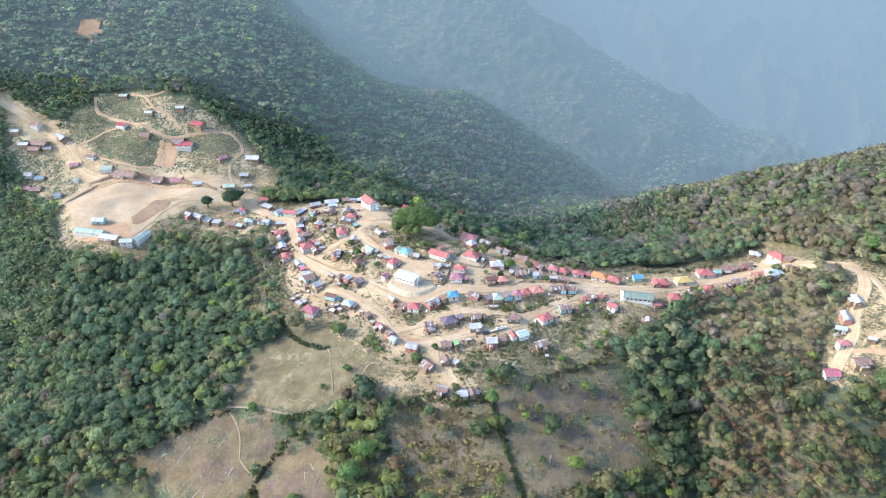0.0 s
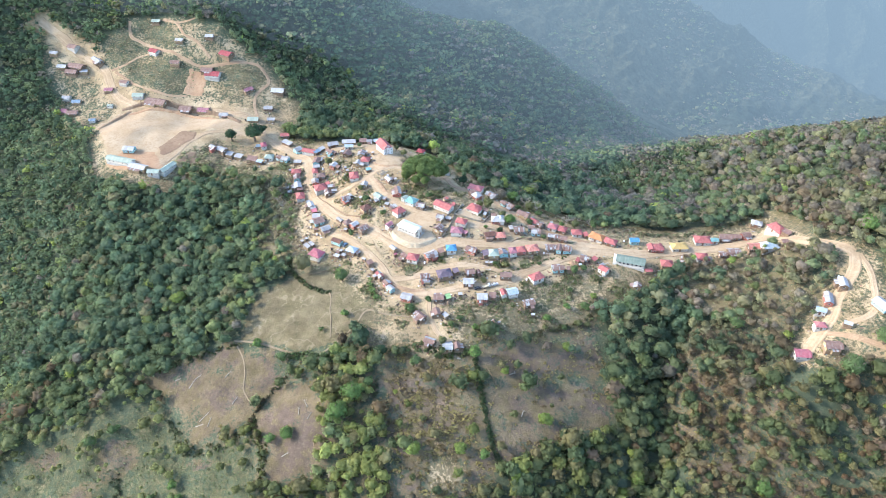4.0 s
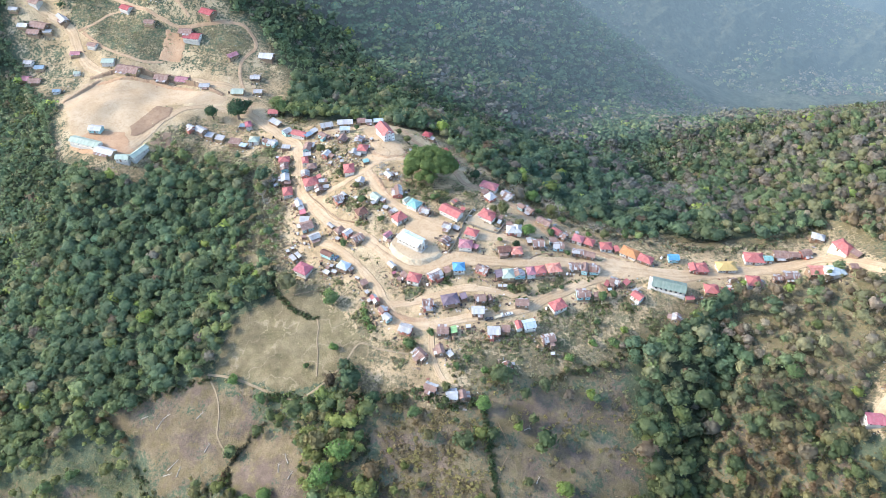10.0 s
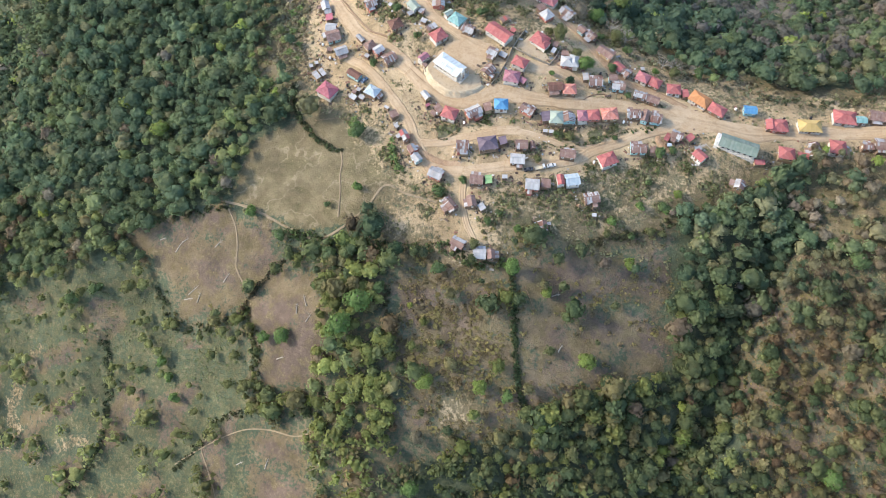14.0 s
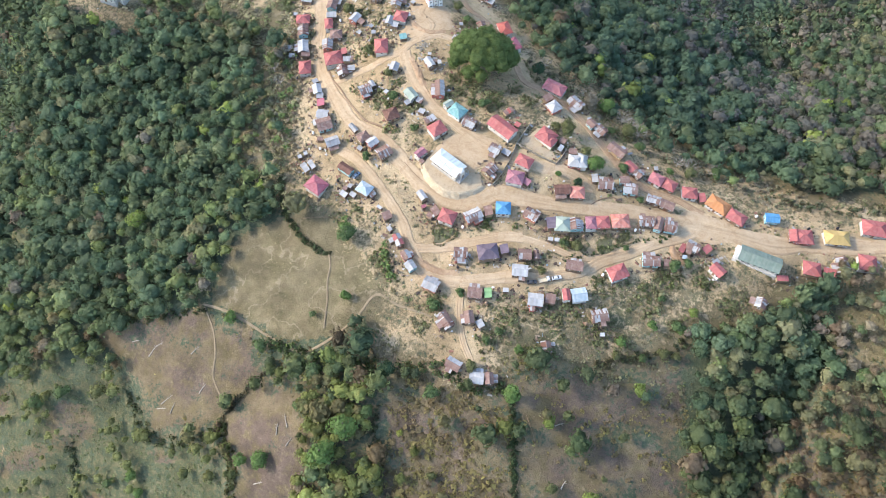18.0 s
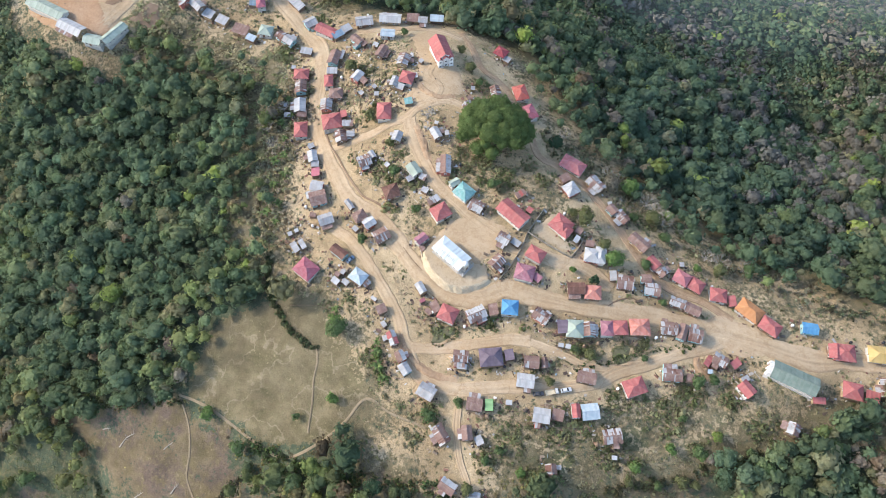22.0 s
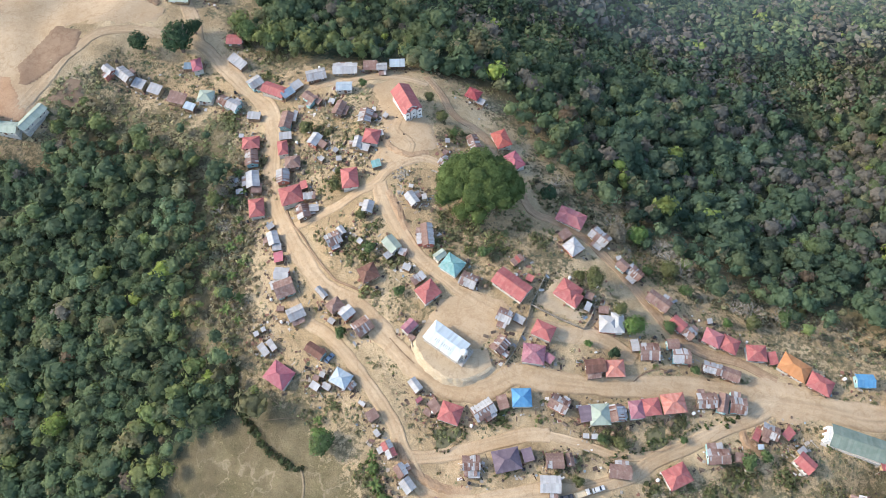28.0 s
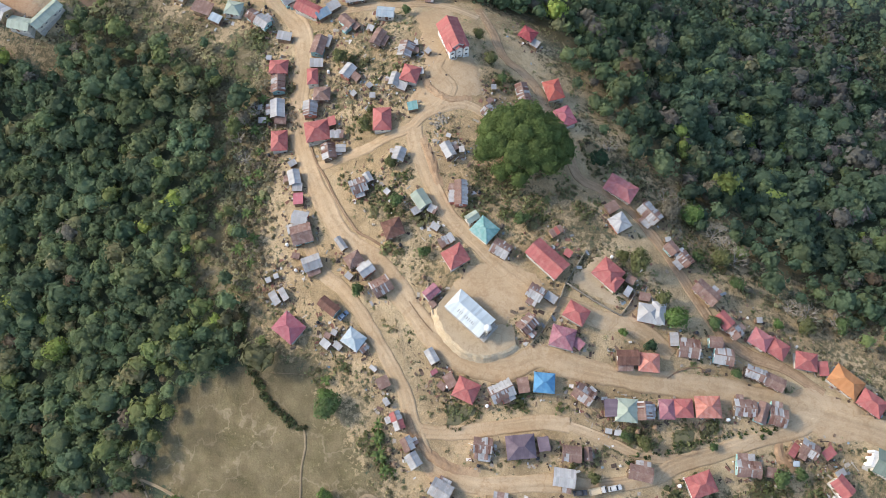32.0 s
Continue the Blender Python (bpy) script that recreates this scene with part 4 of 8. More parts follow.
def crown_shape(seed, sprays, core=3, size=(0.16, 0.34), lobes=6, low=-0.15, swell=1.0, heart=0.9):
    """A crown of unit radius: rounded boughs swelling out of one another, roughened by sprays of leaves that stand off them."""
    r = np.random.RandomState(seed)
    v, q = cube_ball(seed, core, 0.07)
    centre = r.normal(size=(lobes, 3))
    centre[:, 2] = np.abs(centre[:, 2]) * 0.8
    centre = centre / np.linalg.norm(centre, axis=1)[:, None] * r.uniform(0.28, 0.58, (lobes, 1))
    radius = r.uniform(0.38, 0.58, lobes) * swell

    def reach(d):
        """How far the boughs reach in each direction."""
        along = d @ centre.T
        inner = radius[None] ** 2 - (centre ** 2).sum(1)[None] + along ** 2
        out = np.where(inner > 0, along + np.sqrt(np.maximum(inner, 0)), 0)
        return np.maximum(out.max(1), 0.42)

    unit = v / np.linalg.norm(v, axis=1)[:, None]
    v = v * (reach(unit) * heart)[:, None] * (1 + r.uniform(-0.14, 0.14, (len(v), 1)))
    v[:, 2] = np.maximum(v[:, 2], -0.45)
    q = q[v[q][:, :, 2].mean(1) > -0.3]
    d = r.normal(size=(sprays * 3 + 20, 3))
    d /= np.linalg.norm(d, axis=1)[:, None]
    d = d[d[:, 2] > low][:sprays]
    far = reach(d)
    vs, qs, base = [v], [q], len(v)
    for k in range(len(d)):
        p = d[k] * far[k] * r.uniform(0.84, 1.12)
        nrm = d[k] + r.normal(size=3) * 0.34
        nrm /= np.linalg.norm(nrm)
        a = np.cross(nrm, r.normal(size=3))
        a /= np.linalg.norm(a)
        b = np.cross(nrm, a)
        s = r.uniform(*size) / 2
        wv = r.uniform(0.6, 1.3, 4) * s
        vs.append(np.array([p + a * wv[0], p + b * wv[1] - nrm * s * 0.35, p - a * wv[2], p - b * wv[3] - nrm * s * 0.25]))
        qs.append(np.arange(4)[None] + base)
        base += 4
    return np.concatenate(vs), np.concatenate(qs)


NEAR_CROWNS = [crown_shape(s, 66, 3, (0.15, 0.40), 6 + s % 6, -0.15, 0.95, 0.78) for s in range(24)]
MID_CROWNS = [crown_shape(s + 20, 22, 1, (0.26, 0.56), 7, -0.1, 1.0, 0.68) for s in range(12)]
FAR_CROWNS = [crown_shape(s + 40, 11, 1, (0.32, 0.7), 6, -0.1, 1.0, 0.68) for s in range(12)]
SHRUBS = [crown_shape(s + 60, 12, 1, (0.4, 0.8), 5, 0.0, 0.9, 0.45) for s in range(12)]


def spread(name, crowns, x, y, radius, tall, sink, colour, label, category, mat=None):
    """One joined wood: a crown at each place, turned and tinted at random."""
    r = np.random.RandomState(len(x))
    z = ground(x, y)
    pick = r.randint(len(crowns), size=len(x))
    vs, qs, cs, base = [], [], [], 0
    for k, (v, q) in enumerate(crowns):
        m = np.nonzero(pick == k)[0]
        if not len(m):
            continue
        ang = r.uniform(0, 6.283, len(m))
        c, s = np.cos(ang)[:, None], np.sin(ang)[:, None]
        rad, tl = radius[m][:, None], tall[m][:, None]
        px = (v[:, 0] * c - v[:, 1] * s) * rad + x[m][:, None]
        py = (v[:, 0] * s + v[:, 1] * c) * rad + y[m][:, None]
        pz = v[:, 2] * tl + (z[m] + sink[m])[:, None]
        vs.append(np.stack([px, py, pz], -1).reshape(-1, 3))
        qs.append((q[None] + (np.arange(len(m)) * len(v))[:, None, None]).reshape(-1, 4) + base)
        # inner crown vertices coloured darker, a touch of painted shade
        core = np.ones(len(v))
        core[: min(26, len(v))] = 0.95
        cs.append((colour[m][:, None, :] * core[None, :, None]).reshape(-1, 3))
        base += len(m) * len(v)
    v, q, c = np.concatenate(vs), np.concatenate(qs), np.concatenate(cs)
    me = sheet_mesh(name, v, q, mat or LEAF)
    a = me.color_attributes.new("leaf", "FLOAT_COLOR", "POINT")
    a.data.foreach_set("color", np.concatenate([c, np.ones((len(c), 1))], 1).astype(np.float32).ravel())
    return tagged(new(name, me), label, category, kind="stuff")


def jitter_grid(x0, x1, y0, y1, gap, seed):
    r = np.random.RandomState(seed)
    x, y = np.meshgrid(np.arange(x0, x1, gap), np.arange(y0, y1, gap))
    x, y = x.ravel() + r.uniform(-0.45, 0.45, x.size) * gap, y.ravel() + r.uniform(-0.45, 0.45, y.size) * gap
    return x, y, r


DEEP, GREEN, BRIGHT, OLIVE, DRY, GREY, BROWN = [np.array(c) for c in ((0.090, 0.136, 0.080), (0.130, 0.176, 0.092), (0.165, 0.212, 0.085), (0.186, 0.194, 0.110), (0.195, 0.176, 0.135), (0.158, 0.155, 0.128), (0.158, 0.132, 0.088))]


def foliage(x, y, r):
    """The mix of leaf colours by place: dark evergreen to the west and north, dry brush to the east and south-east,
    fresh green to the south. Valley shade and northern haze are tinted in.
    """
    n = len(x)
    east = smooth(140, 250, x + waves(x, y, 60, 31) * 30)
    south = smooth(285, 225, y) * smooth(-190, -120, x) * (1 - smooth(70, 140, x))
    north = smooth(440, 520, y) * (1 - 0.7 * smooth(150, 240, x))
    # the extra grey share to the north stands in for haze
    share = np.stack([0.50 * (1 - east) * (1 - south) + 0.06 * north + 0.05, 0.34 + 0.05 * south, 0.025 + 0.33 * south + 0.02 * east * (1 - north), 0.08 + 0.30 * east + 0.18 * south,
                      0.02 + 0.22 * east * (1 - 0.5 * north), 0.02 + 0.34 * smooth(120, 190, x) * smooth(385, 450, y) + 0.30 * east * smooth(380, 470, y) * 0.5 + 0.16 * north, 0.05 * (1 - north)], -1)
    dense = smooth(-8, 4, inside(DARK_WOOD, x, y))
    # the valley's dark leaf share paints in the shade of its slope
    valley = smooth(0, 40, x) * smooth(160, 125, x) * smooth(395, 425, y) * smooth(640, 560, y)
    share[:, 0] += 0.9 * dense + 0.9 * valley
    share[:, 1] += 0.5 * dense
    share[:, 3] += 0.5 * dense
    share[:, 2] += 0.15 * dense + 1.1 * smooth(-6, 4, inside(GREEN_STRIP, x, y)) + 0.5 * smooth(-6, 4, inside(LUSH_SLOPE, x, y))
    brown = smooth(-8, 6, inside(BROWN_BRUSH, x, y))
    share[:, 4:] *= (1 - 0.8 * smooth(-40, -100, x) * smooth(250, 280, y))[:, None]
    dry = np.maximum(smooth(-8, 6, inside(EAST_SCRUB, x, y)), 0.8 * smooth(195, 225, x) * smooth(330, 350, y) * smooth(440, 400, y))
    share[:, 3] += 0.8 * dry
    share[:, 4] += 0.5 * dry
    share[:, 6] += 0.4 * dry
    share[:, 0] *= 1 - 0.8 * dry
    share[:, 6] += 0.55 * brown + 0.25 * smooth(120, 170, x) * smooth(330, 280, y)
    share[:, 3] += 0.75 * brown
    share[:, 1] += 0.25 * brown
    share[:, 5] += 1.1 * hollow([(5, 600), (50, 600), (88, 580), (94, 520), (112, 470), (140, 440)], x, y, 26.0)
    share *= np.exp(0.8 * np.stack([waves(x, y, 45, 60 + k) for k in range(7)], -1))
    cum = np.cumsum(share / share.sum(1, keepdims=True), 1)
    k = (r.uniform(size=n)[:, None] > cum).sum(1).clip(0, 6)
    base = np.stack([DEEP, GREEN, BRIGHT, OLIVE, DRY, GREY, BROWN])[k]
    edge = smooth(-32, -6, np.maximum(inside(VILLAGE, x, y), inside(GRASS_FIELD, x, y))) * (x < -60) * (r.uniform(size=n) < 0.45)
    base = base * (1 - edge[:, None]) + np.array((0.165, 0.205, 0.085)) * edge[:, None]
    fresh = r.uniform(size=n) < 0.012
    base[fresh] = (0.23, 0.30, 0.085)
    lush = smooth(-6, 4, inside(LUSH_SLOPE, x, y))
    base = base * (1 - lush[:, None]) + np.array((0.165, 0.205, 0.098)) * lush[:, None]
    # valley crowns: shade darkened and haze blued into the leaf colour
    base = base * (1 - 0.08 * valley)[:, None] * (1 + np.array((-0.06, 0.0, 0.12)) * valley[:, None])
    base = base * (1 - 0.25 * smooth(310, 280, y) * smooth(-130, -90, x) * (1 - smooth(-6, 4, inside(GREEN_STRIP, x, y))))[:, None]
    # southern crowns warmed: sunlight tinted into the leaf colour
    sun_tint = smooth(285, 255, y)[:, None]
    warm = np.array((1.33, 1.26, 1.22)) * (1 - sun_tint) + np.array((1.48, 1.29, 1.08)) * sun_tint
    # northern crowns vary less in tone, haze put into the colour
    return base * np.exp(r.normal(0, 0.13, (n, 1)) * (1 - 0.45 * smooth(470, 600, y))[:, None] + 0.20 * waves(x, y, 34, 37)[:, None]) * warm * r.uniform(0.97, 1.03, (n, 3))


def open_land(x, y):
    """1 where no wood grows."""
    w = waves(x, y, 18, 41) * 3
    o = smooth(-5, 1, inside(VILLAGE, x, y) + w)
    for f in (HILL_CLEARING, HAMLET, GRASS_FIELD, FALLOW_WEST, BURNT_LOW, BURNT_SOUTH, TOP_CLEARING):
        o = np.maximum(o, smooth(-3, 2, inside(f, x, y) + w * 0.6))
    for f, share in ((FALLOW_MID, 0.93), (FALLOW_EAST, 0.95), (DRY_GULLY, 0.8)):
        o = np.maximum(o, share * smooth(-4, 3, inside(f, x, y) + w))
    south = smooth(275, 245, y + w * 3) * smooth(-150, -120, x) * smooth(110, 80, x)
    o = np.maximum(o, south * smooth(-0.5, 0.25, waves(x, y, 38, 43)) * 0.9)
    for f in (SOUTH_OPEN, FIELD_JOIN):
        o = np.maximum(o, (0.9 + 0.08 * waves(x, y, 24, 44)) * smooth(-4, 3, inside(f, x, y) + w))
    scrub = smooth(-28, -6, inside(VILLAGE, x, y) + w) * smooth(-100, -112, x) * smooth(470, 450, y)
    o = np.maximum(o, 0.9 * scrub)
    o = np.maximum(o, (0.72 + 0.22 * smooth(-0.2, 0.5, waves(x, y, 30, 39))) * smooth(-4, 6, inside(LUSH_SLOPE, x, y) + w * 2))
    for f, share in ((GREEN_STRIP, 0.12), (DARK_WOOD, 0.03), (BROWN_BRUSH, 0.04), (EAST_SCRUB, 0.42)):
        k = smooth(-4, 2, inside(f, x, y) + w)
        o = o * (1 - k) + share * k
    rim = inside(VILLAGE, x, y)
    rim = smooth(20, 6, rim) * (rim > 0) * (x > -30) * (x < 150) * (y > 385) * (off_way(RIDGE_LANE, x, y) > 15) * (np.hypot(x + 28, y - 480) > 15)
    o = o * (1 - 0.5 * rim)
    for line in WAYS:
        o = np.maximum(o, off_way(line, x, y) < 4.5)
    return o


# woods round the village
def near_wood(x, y):
    return (x > -262) & (x < 300) & (y > 188) & (y < 540)


x, y, r = jitter_grid(-262, 300, 188, 540, 4.35, 1)
keep = r.uniform(size=len(x)) > open_land(x, y)
x, y = x[keep], y[keep]
rad = np.clip(r.lognormal(1.24, 0.36, len(x)), 1.7, 7.4) * (1 - 0.12 * smooth(120, 200, x)) * (1 - 0.15 * smooth(-6, 6, inside(BROWN_BRUSH, x, y)) - 0.35 * smooth(-6, 6, inside(LUSH_SLOPE, x, y)))
tall = rad * r.uniform(0.75, 1.1, len(x))
rise = (r.uniform(2.0, 4.4, len(x)) + 0.4 * rad + 0.8 * waves(x, y, 26, 38)) * (1 - 0.4 * smooth(280, 230, y) * smooth(-120, -80, x))
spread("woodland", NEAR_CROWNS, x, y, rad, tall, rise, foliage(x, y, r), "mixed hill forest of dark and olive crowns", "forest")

x, y, r = jitter_grid(-450, 560, 150, 625, 4.7, 5)
keep = ~near_wood(x, y) & (y < far_edge(x)) & (r.uniform(size=len(x)) > open_land(x, y)) & (np.abs(x - 5) < 0.70 * np.hypot(y, 255) + 50)
x, y = x[keep], y[keep]
rad = np.clip(r.lognormal(1.42, 0.26, len(x)), 2.6, 6.6)
spread("outer_woodland", MID_CROWNS, x, y, rad, rad * r.uniform(0.65, 0.9, len(x)), r.uniform(2.6, 3.8, len(x)), foliage(x, y, r), "forest on the slopes round the village", "forest")

# slopes beyond, where single trees can hardly be told; haze is painted into their leaves
x, y, r = jitter_grid(-470, 420, 575, 880, 5.2, 3)
keep = (y >= far_edge(x)) & (r.uniform(size=len(x)) > open_land(x, y)) & (np.abs(x - 10) < 0.66 * np.hypot(y, 250) + 20) & (y < 905 - 0.42 * np.abs(x))
x, y = x[keep], y[keep]
x, y = x + r.normal(0, 2.0, len(x)), y + r.normal(0, 2.0, len(x))
rad = np.clip(r.lognormal(1.66, 0.28, len(x)), 3.2, 8.0)
spread("backdrop_woodland", FAR_CROWNS, x, y, rad, rad * r.uniform(0.5, 0.75, len(x)), r.uniform(1.8, 3.4, len(x)), foliage(x, y, r), "dense forest on the slopes beyond the village with painted haze", "forest", DISTANCE_LEAF)
x, y, r = jitter_grid(-330, 760, 900, 1290, 12.5, 4)
rad = np.clip(r.lognormal(1.9, 0.22, len(x)), 4.5, 10.0)
spread("backdrop_ridge_woodland", FAR_CROWNS, x, y, rad, rad * r.uniform(0.4, 0.6, len(x)), r.uniform(0.5, 2.0, len(x)), foliage(x, y, r), "forest on the ridge across the valley with painted haze", "forest", DISTANCE_LEAF)
x, y, r = jitter_grid(-300, 330, -60, 150, 9.0, 6)
keep = r.uniform(size=len(x)) > open_land(x, y)
x, y = x[keep], y[keep]
rad = r.uniform(4.5, 8.0, len(x))
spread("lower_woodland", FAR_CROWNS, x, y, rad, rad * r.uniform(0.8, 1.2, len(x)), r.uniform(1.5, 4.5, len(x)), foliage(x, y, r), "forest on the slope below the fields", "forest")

# undergrowth and brush at the edges and on the open slopes
# overgrown gardens and thickets between the houses: east, north, radius; (-26, 408) is green brush standing in for the
# great tree's shade
THICKETS = [(0, 428, 6), (10, 425, 5), (22, 420, 6), (-2, 412, 5), (6, 406, 4), (-12, 404, 5), (-30, 408, 5), (-19, 329, 5), (35, 337, 3), (51, 339, 4), (59, 345, 3), (-81, 420, 6), (-79, 398, 3), (-65, 393, 6), (-57, 387, 5), (-48, 392, 6), (-54, 377, 4), (-58, 402, 4), (-80, 441, 4), (-64, 457, 7), (-72, 444, 5),
          (-89, 446, 5), (-32, 451, 5), (-26, 408, 9), (-30, 396, 6), (-35, 418, 4), (43, 404, 5), (53, 403, 7), (45, 389, 4), (41, 422, 9), (22, 382, 5), (55,
          379, 4), (-134, 453, 6), (-20, 398, 4), (-10, 398, 5), (5, 407, 4), (-49, 350, 3), (-59, 356, 4),
          (-68, 328, 5), (-61, 335, 4), (-123, 489, 6), (-86, 461, 4), (-141, 495, 7), (-123, 475, 5), (-45, 312, 4), (-38, 309, 3), (-15, 331, 4), (-1, 339,
          5), (14, 336, 4), (39, 338, 5), (56, 341, 6), (51, 334, 4), (23, 325, 6), (2, 312, 5), (80, 332, 7), (74, 321, 8), (55, 325, 9), (37, 306, 10), (55,
          303, 8), (17, 297, 8), (10, 286, 6), (-15, 299, 5), (-19, 287, 4), (97, 336, 7), (110, 327, 7), (111, 313, 6), (30, 286, 6), (87, 312, 4), (65, 300,
          6)]
x, y, r = jitter_grid(-345, 260, 195, 615, 1.7, 2)
o = open_land(x, y)
vill = inside(VILLAGE, x, y)
hill = inside(HILL_CLEARING, x, y)
south = inside(SOUTH_OPEN, x, y)
ways = np.min([off_way(l, x, y) for l in WAYS], 0)
clump = waves(x, y, 19, 71) + 0.6 * waves(x, y, 7, 72) + 0.5 * waves(x, y, 3.5, 79)
scrub = smooth(-34, -10, vill) * (vill < 4) * (x < -92) * (y > 345) * (y < 470)
chance = 0.10 * (o < 0.95) * (y < 300) + 0.85 * (vill > 0) * smooth(0.15, 0.9, clump + 0.3 * smooth(5, 14, ways)) + 0.13 * (vill > 0) + 0.3 * (hill > 0) * smooth(0.45, 1.1, clump)
chance += 0.6 * (inside(HAMLET, x, y) > 0) * smooth(-0.5, 0.7, clump) + 0.6 * smooth(-4, 2, inside(EAST_SCRUB, x, y)) + 0.8 * scrub * smooth(-1.1, 0.4, clump)
chance += 0.75 * smooth(-4, 2, south) * smooth(-0.5, 0.8, clump) + 0.6 * (inside(LUSH_SLOPE, x, y) > 0) * smooth(-0.5, 0.9, clump) + 0.3 * (inside(FIELD_JOIN, x, y) > 0) + 0.25 * (inside(DRY_GULLY, x, y) > 0)
lush = np.zeros(len(x))
for tx, ty, tr in THICKETS:
    lush = np.maximum(lush, smooth(tr * 1.25, tr * 0.6, np.hypot(x - tx, y - ty) + 0.25 * tr * waves(x, y, 6, 70)))
chance = np.maximum(chance, lush)
chance += 0.22 * (inside(FALLOW_WEST, x, y) > 0) * smooth(0.5, 1.2, clump) + 0.8 * (inside(FALLOW_MID, x, y) > 0) * smooth(-0.7, 0.5, clump) + 0.9 * smooth(-4, 2, inside(BROWN_BRUSH, x, y))
mound = np.max([smooth(-3, 3, inside(f, x, y)) for f in MOUNDS], 0)
chance += 0.85 * mound * smooth(-0.9, 0.3, clump)
chance *= (1 - 0.92 * (inside(GRASS_FIELD, x, y) > 1)) * (ways > 4.2) * (inside(SQUARE, x, y) < 0) * (inside(CHURCHYARD, x, y) < 0) * (inside(PLAYING_FIELD, x, y) < 0) * (1 - 0.3 * (inside(FALLOW_WEST, x, y) > 3)) * (1 - 0.75 * (inside(FALLOW_EAST, x, y) > 2))
keep = r.uniform(size=len(x)) < chance
x, y, south, scrub, lush = x[keep], y[keep], south[keep], scrub[keep], lush[keep]
rad = np.clip(r.lognormal(-0.2, 0.42, len(x)), 0.35, 2.0) * (1 + 0.4 * (south > 0) + 0.7 * ((inside(FALLOW_MID, x, y) > 0) & (r.uniform(size=len(x)) < 0.5)) + 1.0 * (scrub > 0.1) + 0.6 * lush)
mixed = np.clip(0.5 + 0.45 * waves(x, y, 13, 74) + r.normal(0, 0.28, len(x)), 0, 1)[:, None]
mixed *= 1 - 0.55 * lush[:, None]
dull = (1 - mixed) * np.array([0.17, 0.195, 0.085]) + mixed * np.array([0.32, 0.275, 0.175])
dull = dull * np.exp(r.normal(0, 0.22, (len(x), 1))) * (1 - 0.28 * smooth(295, 270, y))[:, None]
dull = dull * (1 + 0.3 * (scrub > 0.1))[:, None]
slope = inside(LUSH_SLOPE, x, y) > 0
brown = (0.7 * smooth(288, 272, y) * (inside(GREEN_STRIP, x, y) < 0) * ~slope)[:, None]
dull = dull * (1 - brown) + np.array([0.225, 0.165, 0.085]) * brown * np.exp(r.normal(0, 0.2, (len(x), 1)))
dull[slope] = dull[slope] * 0.5 + np.array([0.095, 0.128, 0.062])
gold = (r.uniform(size=len(x)) < 0.45) & (y < 285) & ~slope
dull[gold] = dull[gold] * 0.3 + np.array([0.235, 0.205, 0.078])
spread("brush", SHRUBS, x, y, rad, rad * (r.uniform(0.2, 0.4, len(x)) + 0.35 * lush), rad * 0.05, dull, "low dry brush and garden shrubs", "shrub")


def hedge(line, width, gap, tone, label, low=0.7, high=1.8):
    """A straggling row of bushes."""
    c = catmull(line, gap)
    r = np.random.RandomState(len(c) + int(abs(line[0][0])))
    x = np.repeat(c[:, 0], 2) + r.uniform(-width, width, 2 * len(c))
    y = np.repeat(c[:, 1], 2) + r.uniform(-width, width, 2 * len(c))
    rad = r.uniform(low, high, len(x))
    return spread("hedge", SHRUBS, x, y, rad, rad * r.uniform(0.7, 1.2, len(x)), rad * 0.3, np.array(tone) * r.uniform(0.6, 1.4, (len(x), 1)) * r.uniform(0.9, 1.1, (len(x), 3)), label, "hedge")


hedge([(-102, 348), (-97, 335), (-92, 327), (-88.3, 324.2), (-82.2, 318.3), (-75.6, 314.5), (-70.5, 312.8), (-67.1, 312.4)], 0.9, 0.8, (0.095, 0.115, 0.055), "dark hedge along the edge of the dry field")
hedge([(-30, 251), (-26, 241), (-27, 228)], 2.0, 1.4, (0.09, 0.10, 0.05), "hedge between fallow fields")
hedge([(24, 269), (28, 255), (31, 241), (34, 230), (38, 218), (45, 208)], 1.0, 0.6, (0.075, 0.105, 0.05), "dark overgrown ditch between fields")
hedge([(-80, 270), (-58, 266), (-36, 268)], 3.0, 1.0, (0.10, 0.14, 0.055), "thicket below the footpath", 0.9, 2.4)
hedge([(-80, 262), (-88, 250), (-95, 240), (-98, 231)], 1.4, 1.3, (0.09, 0.09, 0.055), "hedge between burnt fields")
hedge([(-97, 234), (-88, 220), (-84, 206), (-80, 198)], 2.4, 0.9, (0.11, 0.12, 0.05), "dark bushes between burnt fields", 0.7, 2.0)
hedge([(-174, 212), (-168, 196), (-166, 162), (-184, 135)], 2.2, 1.0, (0.085, 0.11, 0.06), "overgrown gully on the green slope", 0.7, 1.8)
hedge([(-83, 190), (-100, 184), (-110, 170), (-120, 160)], 1.6, 1.2, (0.10, 0.115, 0.055), "bushes at the lower edge of the green slope", 0.6, 1.6)
hedge([(-24, 270), (-5, 272), (8, 266), (22, 271)], 2.4, 1.3, (0.11, 0.14, 0.06), "bushes behind the last houses", 0.8, 2.2)
hedge([(57, 289), (73, 296), (93, 307), (110, 318)], 2.0, 1.4, (0.11, 0.115, 0.06), "hedge below the terraces")
hedge([(-107, 425), (-115, 400), (-108, 375), (-100, 352)], 7.0, 0.9, (0.34, 0.30, 0.21), "dry scrub on the slope below the street", 0.6, 1.9)
hedge([(-116, 440), (-122, 415), (-118, 390), (-110, 360)], 6.0, 0.9, (0.30, 0.28, 0.185), "dry scrub at the forest edge", 0.8, 2.3)
hedge([(40, 413), (60, 403), (80, 397), (105, 393), (130, 384)], 8.0, 1.0, (0.26, 0.25, 0.165), "dry scrub below the wooded lane", 0.7, 2.0)
